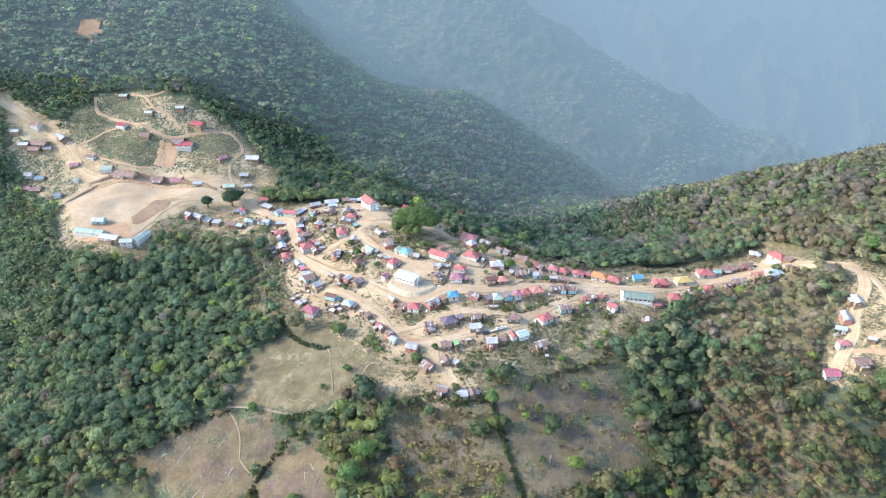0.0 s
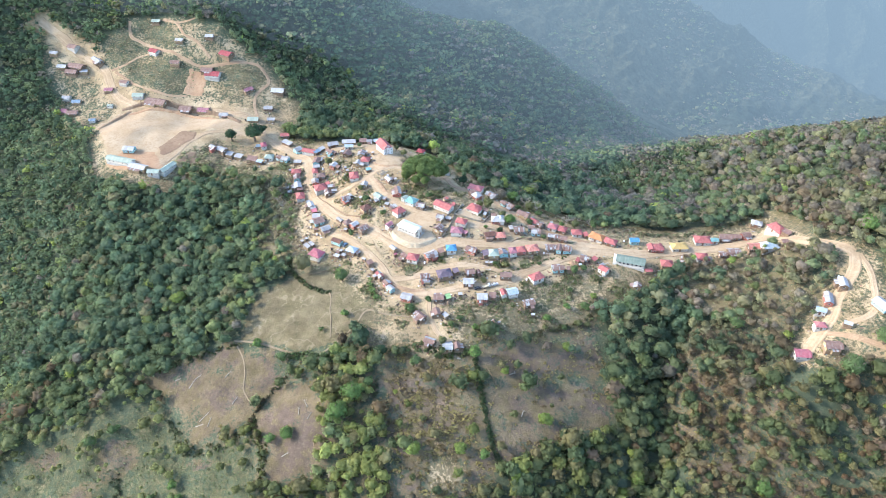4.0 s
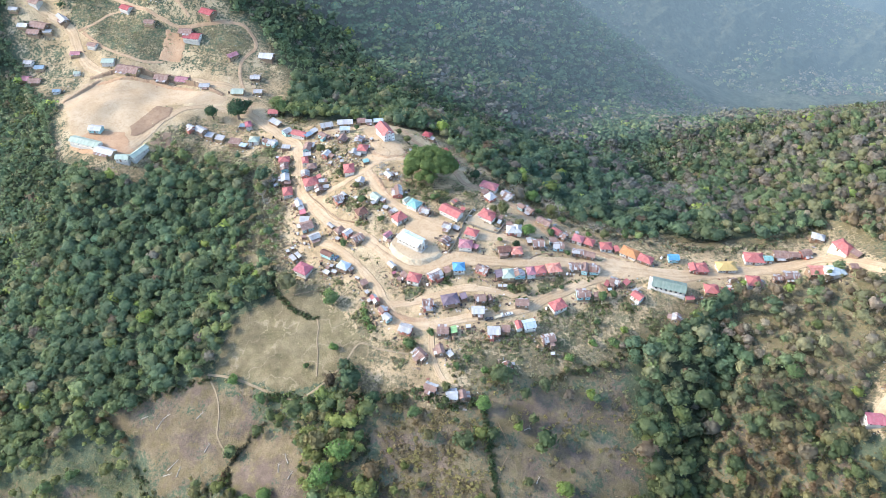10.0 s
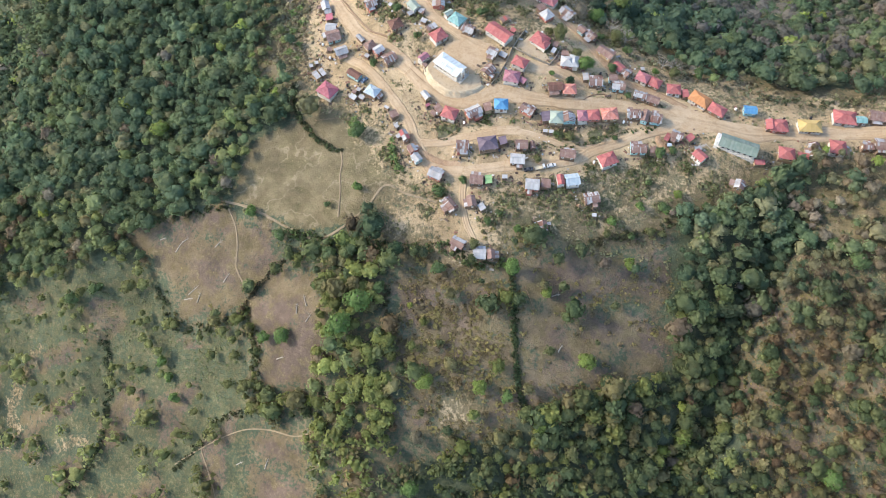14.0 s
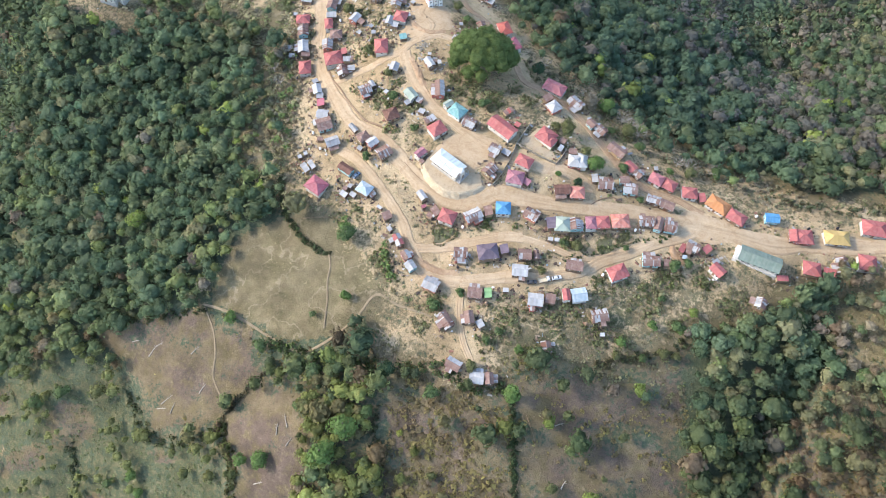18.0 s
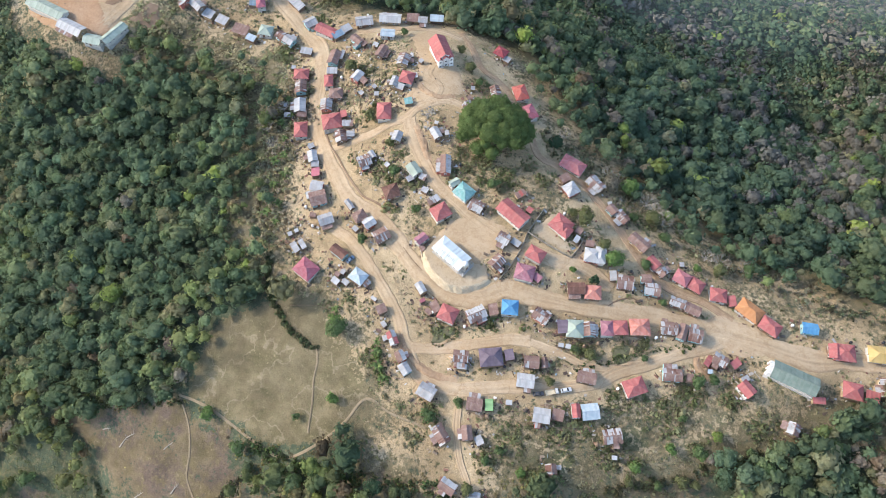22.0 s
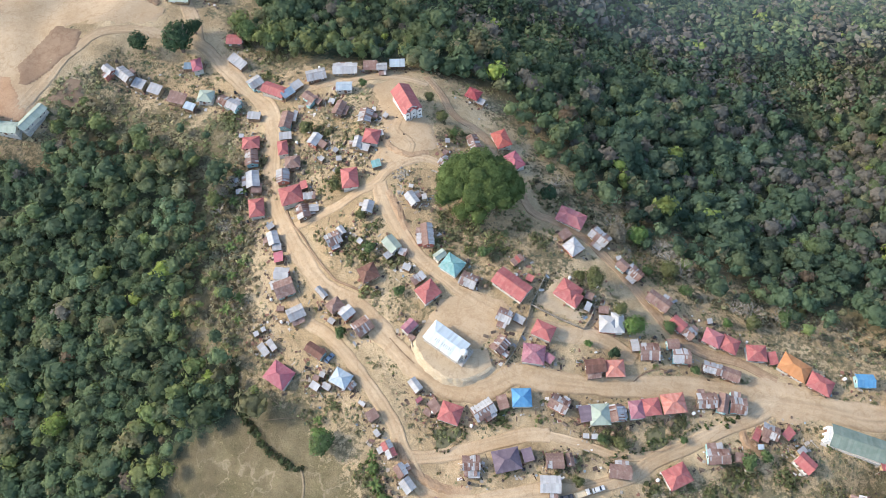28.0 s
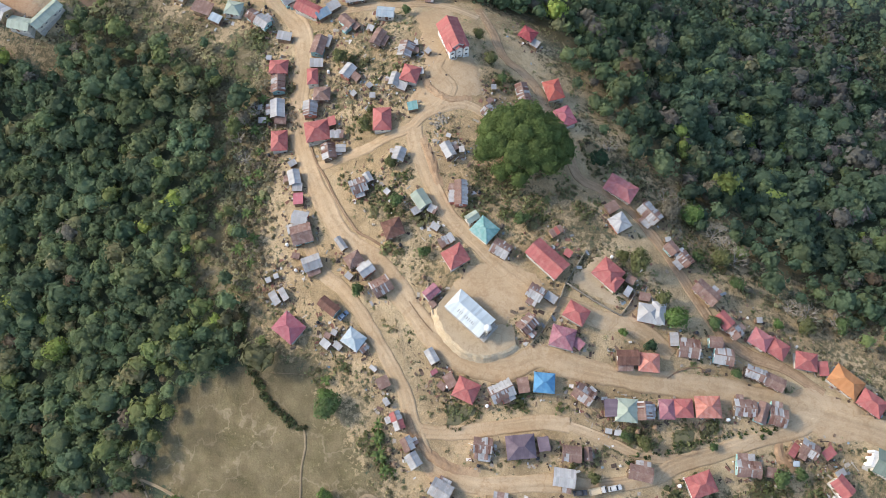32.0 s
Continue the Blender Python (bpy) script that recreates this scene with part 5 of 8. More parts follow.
hedge([(-8, 445), (8, 436), (24, 430), (38, 420)], 7.0, 1.2, (0.22, 0.22, 0.14), "scrub on the slope beside the lane", 0.7, 2.0)
hedge([(130, 384), (160, 385), (190, 398), (212, 407)], 3.0, 1.2, (0.17, 0.18, 0.105), "bushes above the main street", 0.7, 1.8)
hedge([(-118, 279), (-140, 274), (-167, 268), (-176, 256)], 2.2, 1.2, (0.11, 0.125, 0.06), "bushes along the upper edge of the fallow field", 0.6, 1.7)
hedge([(-97, 232), (-115, 224), (-134, 224), (-147, 238)], 2.6, 1.1, (0.11, 0.125, 0.06), "bushes along the lower edge of the fallow field", 0.6, 1.9)
hedge([(-43.4, 317.9), (-40.6, 313.4), (-38.1, 308.9), (-35.6, 305.6)], 1.5, 0.8, (0.13, 0.19, 0.06), "green banana clumps beside the lane", 0.6, 1.5)
hedge([(-23.5, 329.4), (-23.2, 333), (-14.5, 334), (-13, 330.4), (-17.6, 325.4), (-21.8, 325.2)], 0.6, 0.9, (0.11, 0.14, 0.055), "leafy edge of the fenced garden", 0.3, 0.7)
hedge([(37, 330), (50, 337), (65, 345), (78, 350)], 1.2, 1.6, (0.09, 0.13, 0.05), "green bushes along the lower street", 0.5, 1.2)
hedge([(-25, 356), (-18, 352), (-11, 353)], 1.0, 1.8, (0.13, 0.135, 0.07), "dry weeds above the cut bank", 0.4, 0.8)

# ---------------------------------------------------------------- building helpers
def part(name, bm, mat, parent, label=""):
    me = bpy.data.meshes.new(name)
    bm.to_mesh(me)
    bm.free()
    me.materials.append(mat)
    ob = new(name, me)
    ob.parent = parent
    return tagged(ob, label) if label else ob


def piece(name, me, parent, m, mat=None, label=""):
    """A part that shares its mesh with others like it."""
    ob = new(name, me)
    ob.parent = parent
    ob.matrix_basis = m
    if mat is not None:
        ob.material_slots[0].link = "OBJECT"
        ob.material_slots[0].material = mat
    return tagged(ob, label) if label else ob


def thing(name, x, y, z, yaw, label, category, group=""):
    ob = new(name)
    ob.matrix_basis = pose(x, y, z, 0, 0, yaw)
    ob.empty_display_size = 0.5
    return tagged(ob, label, category, group)


def box(bm, x0, x1, y0, y1, z0, z1):
    v = [bm.verts.new(p) for p in ((x0, y0, z0), (x1, y0, z0), (x1, y1, z0), (x0, y1, z0), (x0, y0, z1), (x1, y0, z1), (x1, y1, z1), (x0, y1, z1))]
    for f in ((3, 2, 1, 0), (4, 5, 6, 7), (0, 1, 5, 4), (1, 2, 6, 5), (2, 3, 7, 6), (3, 0, 4, 7)):
        bm.faces.new([v[i] for i in f])
    return v


def slabs(polys, thick):
    """Roof planes with a thickness, mapped in metres along the eave and up the slope."""
    bm = bmesh.new()
    uv = bm.loops.layers.uv.new("UVMap")
    for poly in polys:
        pts = [Vector(p) for p in poly]
        along = (pts[1] - pts[0]).normalized()
        nrm = along.cross(pts[-1] - pts[0]).normalized()
        up = nrm.cross(along)
        top = [bm.verts.new(p) for p in pts]
        low = [bm.verts.new(p - Vector((0, 0, thick))) for p in pts]
        faces = [bm.faces.new(top), bm.faces.new(low[::-1])]
        for i in range(len(pts)):
            j = (i + 1) % len(pts)
            faces.append(bm.faces.new((top[j], top[i], low[i], low[j])))
        for f in faces:
            for lp in f.loops:
                d = lp.vert.co - pts[0]
                lp[uv].uv = (d.dot(along), d.dot(up))
    return bm


def beam(bm, a, b, w, h):
    """A square bar from a to b."""
    a, b = Vector(a), Vector(b)
    d = (b - a).normalized()
    side = d.cross(Vector((0, 0, 1)))
    side = side.normalized() * w / 2 if side.length > 1e-4 else Vector((w / 2, 0, 0))
    up = side.cross(d).normalized() * h / 2
    v = [bm.verts.new(p + s * side + u * up) for p in (a, b) for s, u in ((-1, -1), (1, -1), (1, 1), (-1, 1))]
    for f in ((0, 1, 2, 3), (7, 6, 5, 4), (0, 4, 5, 1), (1, 5, 6, 2), (2, 6, 7, 3), (3, 7, 4, 0)):
        bm.faces.new([v[i] for i in f])


def tube(bm, a, b, ra, rb, n=7):
    """A tapered round bar from a to b."""
    a, b = Vector(a), Vector(b)
    d = (b - a).normalized()
    s = d.cross(Vector((0.31, 0.2, 0.93))).normalized()
    u = d.cross(s)
    ring = [[bm.verts.new(p + (s * math.cos(6.2832 * i / n) + u * math.sin(6.2832 * i / n)) * r) for i in range(n)] for p, r in ((a, ra), (b, rb))]
    for i in range(n):
        j = (i + 1) % n
        bm.faces.new((ring[0][i], ring[0][j], ring[1][j], ring[1][i]))
    bm.faces.new(ring[0][::-1])
    bm.faces.new(ring[1])


def window_mesh(w, h):
    """Two meshes: a window's frame, and its dark pane."""
    bm = bmesh.new()
    t = 0.1
    rings = []
    for yy in (-0.07, 0.03):
        for k in (0.0, t):
            rings.append([bm.verts.new(p) for p in ((-w / 2 + k, yy, k), (w / 2 - k, yy, k), (w / 2 - k, yy, h - k), (-w / 2 + k, yy, h - k))])
    for a, b in ((0, 1), (1, 3), (3, 2), (2, 0)):
        for i in range(4):
            j = (i + 1) % 4
            bm.faces.new((rings[a][i], rings[a][j], rings[b][j], rings[b][i]))
    f = bpy.data.meshes.new("window_frame")
    bm.to_mesh(f)
    bm.free()
    f.materials.append(WHITE_PAINT)
    bm = bmesh.new()
    box(bm, -w / 2 + t, w / 2 - t, -0.03, -0.01, t, h - t)
    g = bpy.data.meshes.new("pane")
    bm.to_mesh(g)
    bm.free()
    g.materials.append(DARK_OPENING)
    return f, g


def door_mesh():
    bm = bmesh.new()
    box(bm, -0.55, 0.55, -0.05, 0.02, 0, 2.05)
    for z in (0.25, 1.15):
        box(bm, -0.38, 0.38, -0.075, -0.05, z, z + 0.7)
    me = bpy.data.meshes.new("door")
    bm.to_mesh(me)
    bm.free()
    me.materials.append(DOOR_WOOD)
    return me


WINDOW, DOOR = window_mesh(1.1, 1.0), door_mesh()
WIDE_WINDOW = window_mesh(1.5, 1.3)


def add_window(parent, m, kind=WINDOW):
    w = piece("window", kind[0], parent, m)
    piece("pane", kind[1], w, Matrix())
    return w


WORDS = {"red": "faded red", "scarlet": "bright red", "darkred": "dark red", "rose": "dull rose-red", "pink": "pink", "mauve": "faded mauve", "salmon": "salmon pink",
         "orange": "bright orange", "yellow": "yellow", "blue": "bright blue", "sky": "pale blue", "teal": "teal green", "mint": "pale green", "green": "green",
         "slate": "slate blue", "purple": "grey purple", "brown": "brown", "rust": "rusty brown", "tin": "weathered grey tin", "white": "bright tin",
         "stripe": "striped rust and white sheet", "patch": "patched tin and rust", "halfred": "half red, half tin", "halfrust": "half rusty, half white",
         "torn": "torn white and rusty sheet", "longred": "red"}
MIXES = {"stripe": ("rust", "white", "rust", "tin", "rust", "white"), "patch": ("tin", "rust", "white", "tin", "rust", "tin"), "halfred": ("red", "sky"),
         "halfrust": ("rust", "white"), "torn": ("white", "white", "white", "rust")}
dice = random.Random(7)


def seat(x, y, yaw, length, width):
    """Floor height for a house on the slope, and how far its base must reach down."""
    c, s = math.cos(radians(yaw)), math.sin(radians(yaw))
    hs = [height(x + c * a * length / 2 - s * b * width / 2, y + s * a * length / 2 + c * b * width / 2) for a in (-1, 0, 1) for b in (-1, 0, 1)]
    mid = sum(hs) / len(hs)
    floor = (mid * 0.6 + max(hs) * 0.4 + 0.25) if y < 500 else (mid + 0.2)
    return floor, floor - min(hs) + 0.3


def sheeted(parent, length, slope, x_ridge, z_ridge, side, rise_angle, choice, gap=0.48):
    """One slope covered by separate sheets, some slipped or of another metal."""
    n = max(3, round(length / gap))
    w = length / n
    kinds = []
    for lo, hi in ((0, 1), (0, 0.55), (0.5, 1)):
        bm = slabs([((0, slope * lo, 0), (w * 1.04, slope * lo, 0), (w * 1.04, slope * hi, 0), (0, slope * hi, 0))], 0.03)
        me = bpy.data.meshes.new("roof_sheet")
        bm.to_mesh(me)
        bm.free()
        me.materials.append(ROOF["tin"])
        kinds.append(me)
    mat = choice(0, n, side)
    for i in range(n):
        keep_on = dice.random() < 0.45
        mat = mat if keep_on else choice(i, n, side)
        tilt = pose(0, 0, 0, math.degrees(rise_angle), 0, 0)
        slip = dice.uniform(-0.22, 0.22)
        if side > 0:
            m = Matrix.Translation((-length / 2 + i * w, -x_ridge + slip, z_ridge + 0.012 * (i % 2))) @ tilt
        else:
            m = Matrix.Translation((length / 2 - i * w, x_ridge - slip, z_ridge + 0.012 * (i % 2))) @ pose(0, 0, 0, 0, 0, 180) @ tilt
        if dice.random() < 0.3:
            piece("roof_sheet", kinds[1], parent, m, ROOF[mat])
            piece("roof_sheet", kinds[2], parent, m @ Matrix.Translation((0, dice.uniform(-0.1, 0.1), 0.035)), ROOF[choice(i, n, side)])
        else:
            piece("roof_sheet", kinds[0], parent, m, ROOF[mat])


def annex(root, lx, wy, eave, wall):
    """A low lean-to of boards and odd sheets against one side of a house."""
    side, run, out = dice.choice((-1, 1)), dice.uniform(0.35, 0.85), dice.uniform(1.3, 2.3)
    x0 = -lx + dice.uniform(0, 1 - run) * 2 * lx
    x1 = x0 + run * 2 * lx
    top = min(eave - 0.35, 2.2)
    low = top - dice.uniform(0.3, 0.6)
    y0, y1 = wy + 0.03, wy + out
    bm = bmesh.new()
    box(bm, x0, x1, y0 if side > 0 else -y1, y1 if side > 0 else -y0, -1.2, low - 0.08)
    part("lean_to", bm, WALL[wall], root)
    n = max(2, round((x1 - x0) / 1.1))
    w = (x1 - x0) / n
    for i in range(n):
        a, e = x0 + i * w - 0.06, x0 + (i + 1) * w + 0.02
        s = dice.uniform(-0.15, 0.2)
        pts = [(a, -y1 - 0.25 - s, low), (e, -y1 - 0.25 - s, low), (e, -y0, top), (a, -y0, top)] if side < 0 else [(e, y1 + 0.25 + s, low), (a, y1 + 0.25 + s, low), (a, y0, top), (e, y0, top)]
        part("lean_to_sheet", slabs([pts], 0.03), ROOF[dice.choice(("tin", "rust", "tin", "white", "rust", "rust"))], root)


def house(x, y, yaw, length, width, colour, form, eave=2.7, wall=None, pitch=None, name="house", label=None, category="house"):
    """A village house: base, walls with door and windows, and a hipped, gabled or lean-to sheet roof."""
    if y > 500:
        colour = {"teal": "mint", "blue": "slate", "pink": "rust", "red": "darkred", "rose": "mauve", "sky": "tin"}.get(colour, colour)
        length, width, eave, wall = length * 1.1, width * 1.1, min(eave, 1.9), wall or dice.choice(("wood", "bamboo", "wood", "plaster"))
    small = min(length, width) < 3.4 or form == "shed"
    if length < width:
        length, width, yaw = width, length, yaw + 90
    eave = eave if not small else min(eave, 2.2)
    if length * width < 14:
        eave = 1.7
    over = min(0.55, 0.09 * width)
    lx, wy = length / 2 - over, width / 2 - over
    z, deep = seat(x, y, yaw, length, width)
    painted = colour in ("red", "scarlet", "salmon", "orange", "yellow", "blue", "mauve", "pink", "mint", "teal", "sky", "rose", "longred", "glasshouse")
    wall = wall or ("plaster" if painted and form != "shed" and dice.random() < 0.75 else dice.choice(("wood", "wood", "bamboo", "red", "teal") if not small else ("wood", "bamboo", "wood")))
    kind = {"hipped": "hipped", "gabled": "gabled", "shed": "lean-to"}[form]
    cat = category if not small else "shed"
    text = label or (f"village house with a {WORDS.get(colour, colour)} {kind} sheet-metal roof" if not small else f"small hut with a {WORDS.get(colour, colour)} lean-to sheet roof")
    root = thing(name if not small else "hut", x, y, z, yaw, text, cat, "village houses" if not small else "village huts")
    pitch = radians(pitch or {"hipped": 27, "gabled": 24, "shed": 9}[form])
    rise = wy * math.tan(pitch)
    # base and walls
    bm = bmesh.new()
    box(bm, -lx - 0.15, lx + 0.15, -wy - 0.15, wy + 0.15, -deep, 0.0)
    part("base", bm, CONCRETE if wall == "plaster" else TIMBER, root)
    bm = bmesh.new()
    if form == "gabled":
        v = [(-lx, -wy, 0.002), (lx, -wy, 0.002), (lx, wy, 0.002), (-lx, wy, 0.002), (-lx, -wy, eave), (lx, -wy, eave), (lx, wy, eave), (-lx, wy, eave), (-lx, 0, eave + rise), (lx, 0, eave + rise)]
        v = [bm.verts.new(p) for p in v]
        for f in ((0, 1, 5, 4), (2, 3, 7, 6), (1, 2, 6, 9, 5), (3, 0, 4, 8, 7), (4, 5, 9, 8), (6, 7, 8, 9), (3, 2, 1, 0)):
            bm.faces.new([v[i] for i in f])
    else:
        box(bm, -lx, lx, -wy, wy, 0.002, eave)
    part("wall", bm, WALL[wall], root)
    # roof
    ex, ey = length / 2, width / 2
    drop = (ey - wy) * math.tan(pitch)
    ze, zr = eave - drop + 0.12, eave + rise + 0.12
    if form == "hipped":
        k = max(0.0, ex - ey * 1.0)
        k = max(k, 0.12 * ex)
        a, b, c, d = (-ex, -ey, ze), (ex, -ey, ze), (ex, ey, ze), (-ex, ey, ze)
        p, q = (-k, 0, zr), (k, 0, zr)
        part("roof", slabs([(a, b, q, p), (c, d, p, q), (b, c, q), (d, a, p)], 0.09), ROOF[colour], root)
        bm = bmesh.new()
        for s, t in ((p, q), (a, p), (d, p), (b, q), (c, q)):
            beam(bm, Vector(s) + Vector((0, 0, 0.03)), Vector(t) + Vector((0, 0, 0.03)), 0.22, 0.07)
        part("ridge_cap", bm, ROOF[colour], root)
    elif form == "gabled":
        if colour in MIXES:
            mixed = MIXES[colour]
            if colour == "halfred":
                choice = lambda i, n, s: "red" if i < n / 2 else "white"
            elif colour == "halfrust":
                choice = lambda i, n, s: "rust" if s > 0 else "white"
            elif colour == "stripe":
                choice = lambda i, n, s: dice.choice(("rust", "rust", "rust", "white", "brown", "rust", "tin"))
            else:
                choice = lambda i, n, s: dice.choice(mixed)
            sl = ey / math.cos(pitch)
            bm = bmesh.new()
            for yy, zz in ((-ey * 0.95, ze + 0.0), (-ey * 0.5, (ze + zr) / 2 - 0.02), (0, zr - 0.12), (ey * 0.5, (ze + zr) / 2 - 0.02), (ey * 0.95, ze + 0.0)):
                beam(bm, (-ex, yy, zz - 0.1), (ex, yy, zz - 0.1), 0.1, 0.12)
            roof = part("roof_frame", bm, TIMBER, root)
            for side in (1, -1):
                sheeted(roof, length, sl, ey, ze, side, pitch, choice)
        else:
            polys = [((-ex, -ey, ze), (ex, -ey, ze), (ex, 0, zr), (-ex, 0, zr)), ((ex, ey, ze), (-ex, ey, ze), (-ex, 0, zr), (ex, 0, zr))]
            part("roof", slabs(polys, 0.07), ROOF["red" if colour == "longred" else colour], root)
        bm = bmesh.new()
        beam(bm, (-ex, 0, zr + 0.05), (ex, 0, zr + 0.05), 0.34, 0.06)
        part("ridge_cap", bm, ROOF["rust" if colour in MIXES else "red" if colour == "longred" else colour], root)
    else:
        z0, z1 = eave + 0.03, eave + 0.03 + width * math.tan(pitch)
        if colour in MIXES or colour == "redframe":
            sl = width / math.cos(pitch)
            bm = bmesh.new()
            for yy in (-ey * 0.9, ey * 0.9):
                beam(bm, (-ex, yy, eave + (yy + ey) * math.tan(pitch) - 0.03), (ex, yy, eave + (yy + ey) * math.tan(pitch) - 0.03), 0.1, 0.1)
            roof = part("roof_frame", bm, TIMBER, root)
            mixed = MIXES.get(colour, ("scarlet", "scarlet", "rust"))
            sheeted(roof, length, sl, ey, z0, 1, pitch, lambda i, n, s: dice.choice(mixed))
        else:
            part("roof", slabs([((-ex, -ey, z0), (ex, -ey, z0), (ex, ey, z1), (-ex, ey, z1))], 0.06), ROOF[colour], root)
        bm = bmesh.new()
        v = [bm.verts.new(p) for p in ((-lx, wy - 0.02, eave), (lx, wy - 0.02, eave), (lx, wy, eave + (wy + ey) * math.tan(pitch) - 0.1), (-lx, wy, eave + (wy + ey) * math.tan(pitch) - 0.1))]
        bm.faces.new(v)
        v2 = [bm.verts.new((p.co.x, p.co.y - 0.08, p.co.z)) for p in v]
        bm.faces.new(v2[::-1])
        part("back_board", bm, WALL[wall], root)
    if form == "gabled" and not small and colour in ("stripe", "patch", "tin", "rust", "white", "halfrust", "torn", "halfred", "brown") and dice.random() < 0.8:
        annex(root, lx, wy, eave, wall if wall != "plaster" else "wood")
    # openings
    front = dice.choice((-1, 1))
    turn = 0 if front < 0 else 180
    if eave >= 2.1:
        piece("door", DOOR, root, pose(dice.uniform(-0.2, 0.2) * lx, front * (wy + 0.02), 0, 0, 0, turn))
    if not small:
        for sy in (-1, 1):
            for fx in ((-0.62, 0.62) if lx < 4.5 else (-0.72, -0.36, 0.36, 0.72)):
                add_window(root, pose(fx * lx, sy * (wy + 0.03), 0.95, 0, 0, 0 if sy < 0 else 180))
        for sx in (-1, 1):
            add_window(root, pose(sx * (lx + 0.03), 0, 0.95, 0, 0, 90 * sx))
    return root


def wing(root, x, y, yaw, length, width, colour, eave=2.6):
    """A hipped wing built onto a house."""
    home = Matrix.Translation(root.location).to_4x4() @ root.rotation_euler.to_matrix().to_4x4()
    m = home.inverted() @ pose(x, y, root.location.z, 0, 0, yaw)
    ex, ey = length / 2, width / 2
    zr = eave + ey * math.tan(radians(27))
    bm = bmesh.new()
    box(bm, -ex + 0.4, ex - 0.4, -ey + 0.4, ey - 0.4, -0.8, eave + 0.1)
    bm.transform(m)
    part("wing_wall", bm, WALL["plaster"], root)
    k = max(ex - ey, 0.15)
    a, b, c, d, p, q = (-ex, -ey, eave), (ex, -ey, eave), (ex, ey, eave), (-ex, ey, eave), (-k, 0, zr), (k, 0, zr)
    bm = slabs([(a, b, q, p), (c, d, p, q), (b, c, q), (d, a, p)], 0.09)
    bm.transform(m)
    roof = part("wing_roof", bm, ROOF[colour], root)
    bm = bmesh.new()
    for s, t in ((p, q), (a, p), (d, p), (b, q), (c, q)):
        beam(bm, Vector(s) + Vector((0, 0, 0.03)), Vector(t) + Vector((0, 0, 0.03)), 0.22, 0.07)
    bm.transform(m)
    part("ridge_cap", bm, ROOF[colour], roof)


def hipped(x, y, yaw, length, width, colour):
    return house(x, y, yaw, length, width, colour, "hipped")


def gabled(x, y, yaw, length, width, colour):
    return house(x, y, yaw, length, width, colour, "gabled")


def shed(x, y, yaw, length, width, colour):
    return house(x, y, yaw, length, width, colour, "shed")

# ---------------------------------------------------------------- village hall on its terrace
bank = catmull([(-34.5, 361.5), (-33.6, 358.0), (-30.6, 354.0), (-26.7, 350.9), (-21.3, 348.6), (-14.7, 348.9), (-9.0, 352.3), (-6.5, 355.0)], 1.0)
TERRACE_Z = 9.0
terrace = thing("terrace", -22, 357, 0, 0, "earth terrace with a pale cut bank under the village hall", "terrace")
r = np.random.RandomState(11)
bm = bmesh.new()
rows = []
for k, (px, py) in enumerate(bank):
    gz = height(px, py)
    wob = r.uniform(-0.25, 0.25, 4)
    d = Vector((px + 20, py - 360, 0)).normalized()
    col = []
    for s, (f, out) in enumerate(((1.0, -0.2), (0.8, 0.5), (0.35, 1.2), (-0.1, 2.2))):
        col.append(bm.verts.new((px + 22 + d.x * (out + wob[s]), py - 357 + d.y * (out + wob[s]), gz - 0.2 + (TERRACE_Z - gz + 0.2) * f)))
    rows.append(col)
for a, b in zip(rows, rows[1:]):
    for s in range(3):
        bm.faces.new((a[s], a[s + 1], b[s + 1], b[s]))
edge = [(c[0].co.x, c[0].co.y) for c in rows]
part("bank", bm, PALE_CLAY, terrace, "pale yellow cut earth bank")
bm = bmesh.new()
rim = [bm.verts.new((ex, ey, TERRACE_Z)) for ex, ey in edge] + [bm.verts.new((p[0] + 22, p[1] - 357, TERRACE_Z)) for p in ((-9, 362), (-20, 369), (-31, 369))]
top = bm.faces.new(rim)
for v in rim:
    bm.verts.new((v.co.x, v.co.y, TERRACE_Z - 3))
bm.verts.ensure_lookup_table()
n = len(rim)
for i in range(len(bank), n):
    j = (i + 1) % n
    bm.faces.new((bm.verts[i], bm.verts[j], bm.verts[n + j], bm.verts[n + i]))
bmesh.ops.recalc_face_normals(bm, faces=bm.faces)
part("terrace_top", bm, YARD, terrace)

hall = thing("village_hall", -22.7, 359.9, TERRACE_Z, -28, "long white village hall with bright tin roof and small dome", "hall")
bm = bmesh.new()
box(bm, -8.0, 6.3, -3.7, 3.7, 0.0, 0.5)
part("base", bm, CONCRETE, hall)
bm = bmesh.new()
v = [bm.verts.new(p) for p in ((-7.6, -3.3, 0.5), (6.2, -3.3, 0.5), (6.2, 3.3, 0.5), (-7.6, 3.3, 0.5), (-7.6, -3.3, 4.0), (6.2, -3.3, 4.0), (6.2, 3.3, 4.0), (-7.6, 3.3, 4.0), (-5.7, 0, 5.5), (6.2, 0, 5.5))]
for f in ((0, 1, 5, 4), (2, 3, 7, 6), (1, 2, 6, 9, 5), (3, 0, 4, 8, 7), (4, 5, 9, 8), (6, 7, 8, 9), (3, 2, 1, 0)):
    bm.faces.new([v[i] for i in f])
part("wall", bm, WALL["plaster"], hall)
HALL_ROOF = sheet_roof("hall_roof", (0.40, 0.455, 0.48), (0.50, 0.545, 0.56), (0.42, 0.42, 0.41), 0.3)
part("roof", slabs([((-8.1, -4.0, 4.35), (7.0, -4.0, 4.35), (7.0, 0, 5.85), (-5.6, 0, 5.85)), ((7.0, 4.0, 4.35), (-8.1, 4.0, 4.35), (-5.6, 0, 5.85), (7.0, 0, 5.85)), ((-8.1, 4.0, 4.35), (-8.1, -4.0, 4.35), (-5.6, 0, 5.85))], 0.09), HALL_ROOF, hall)
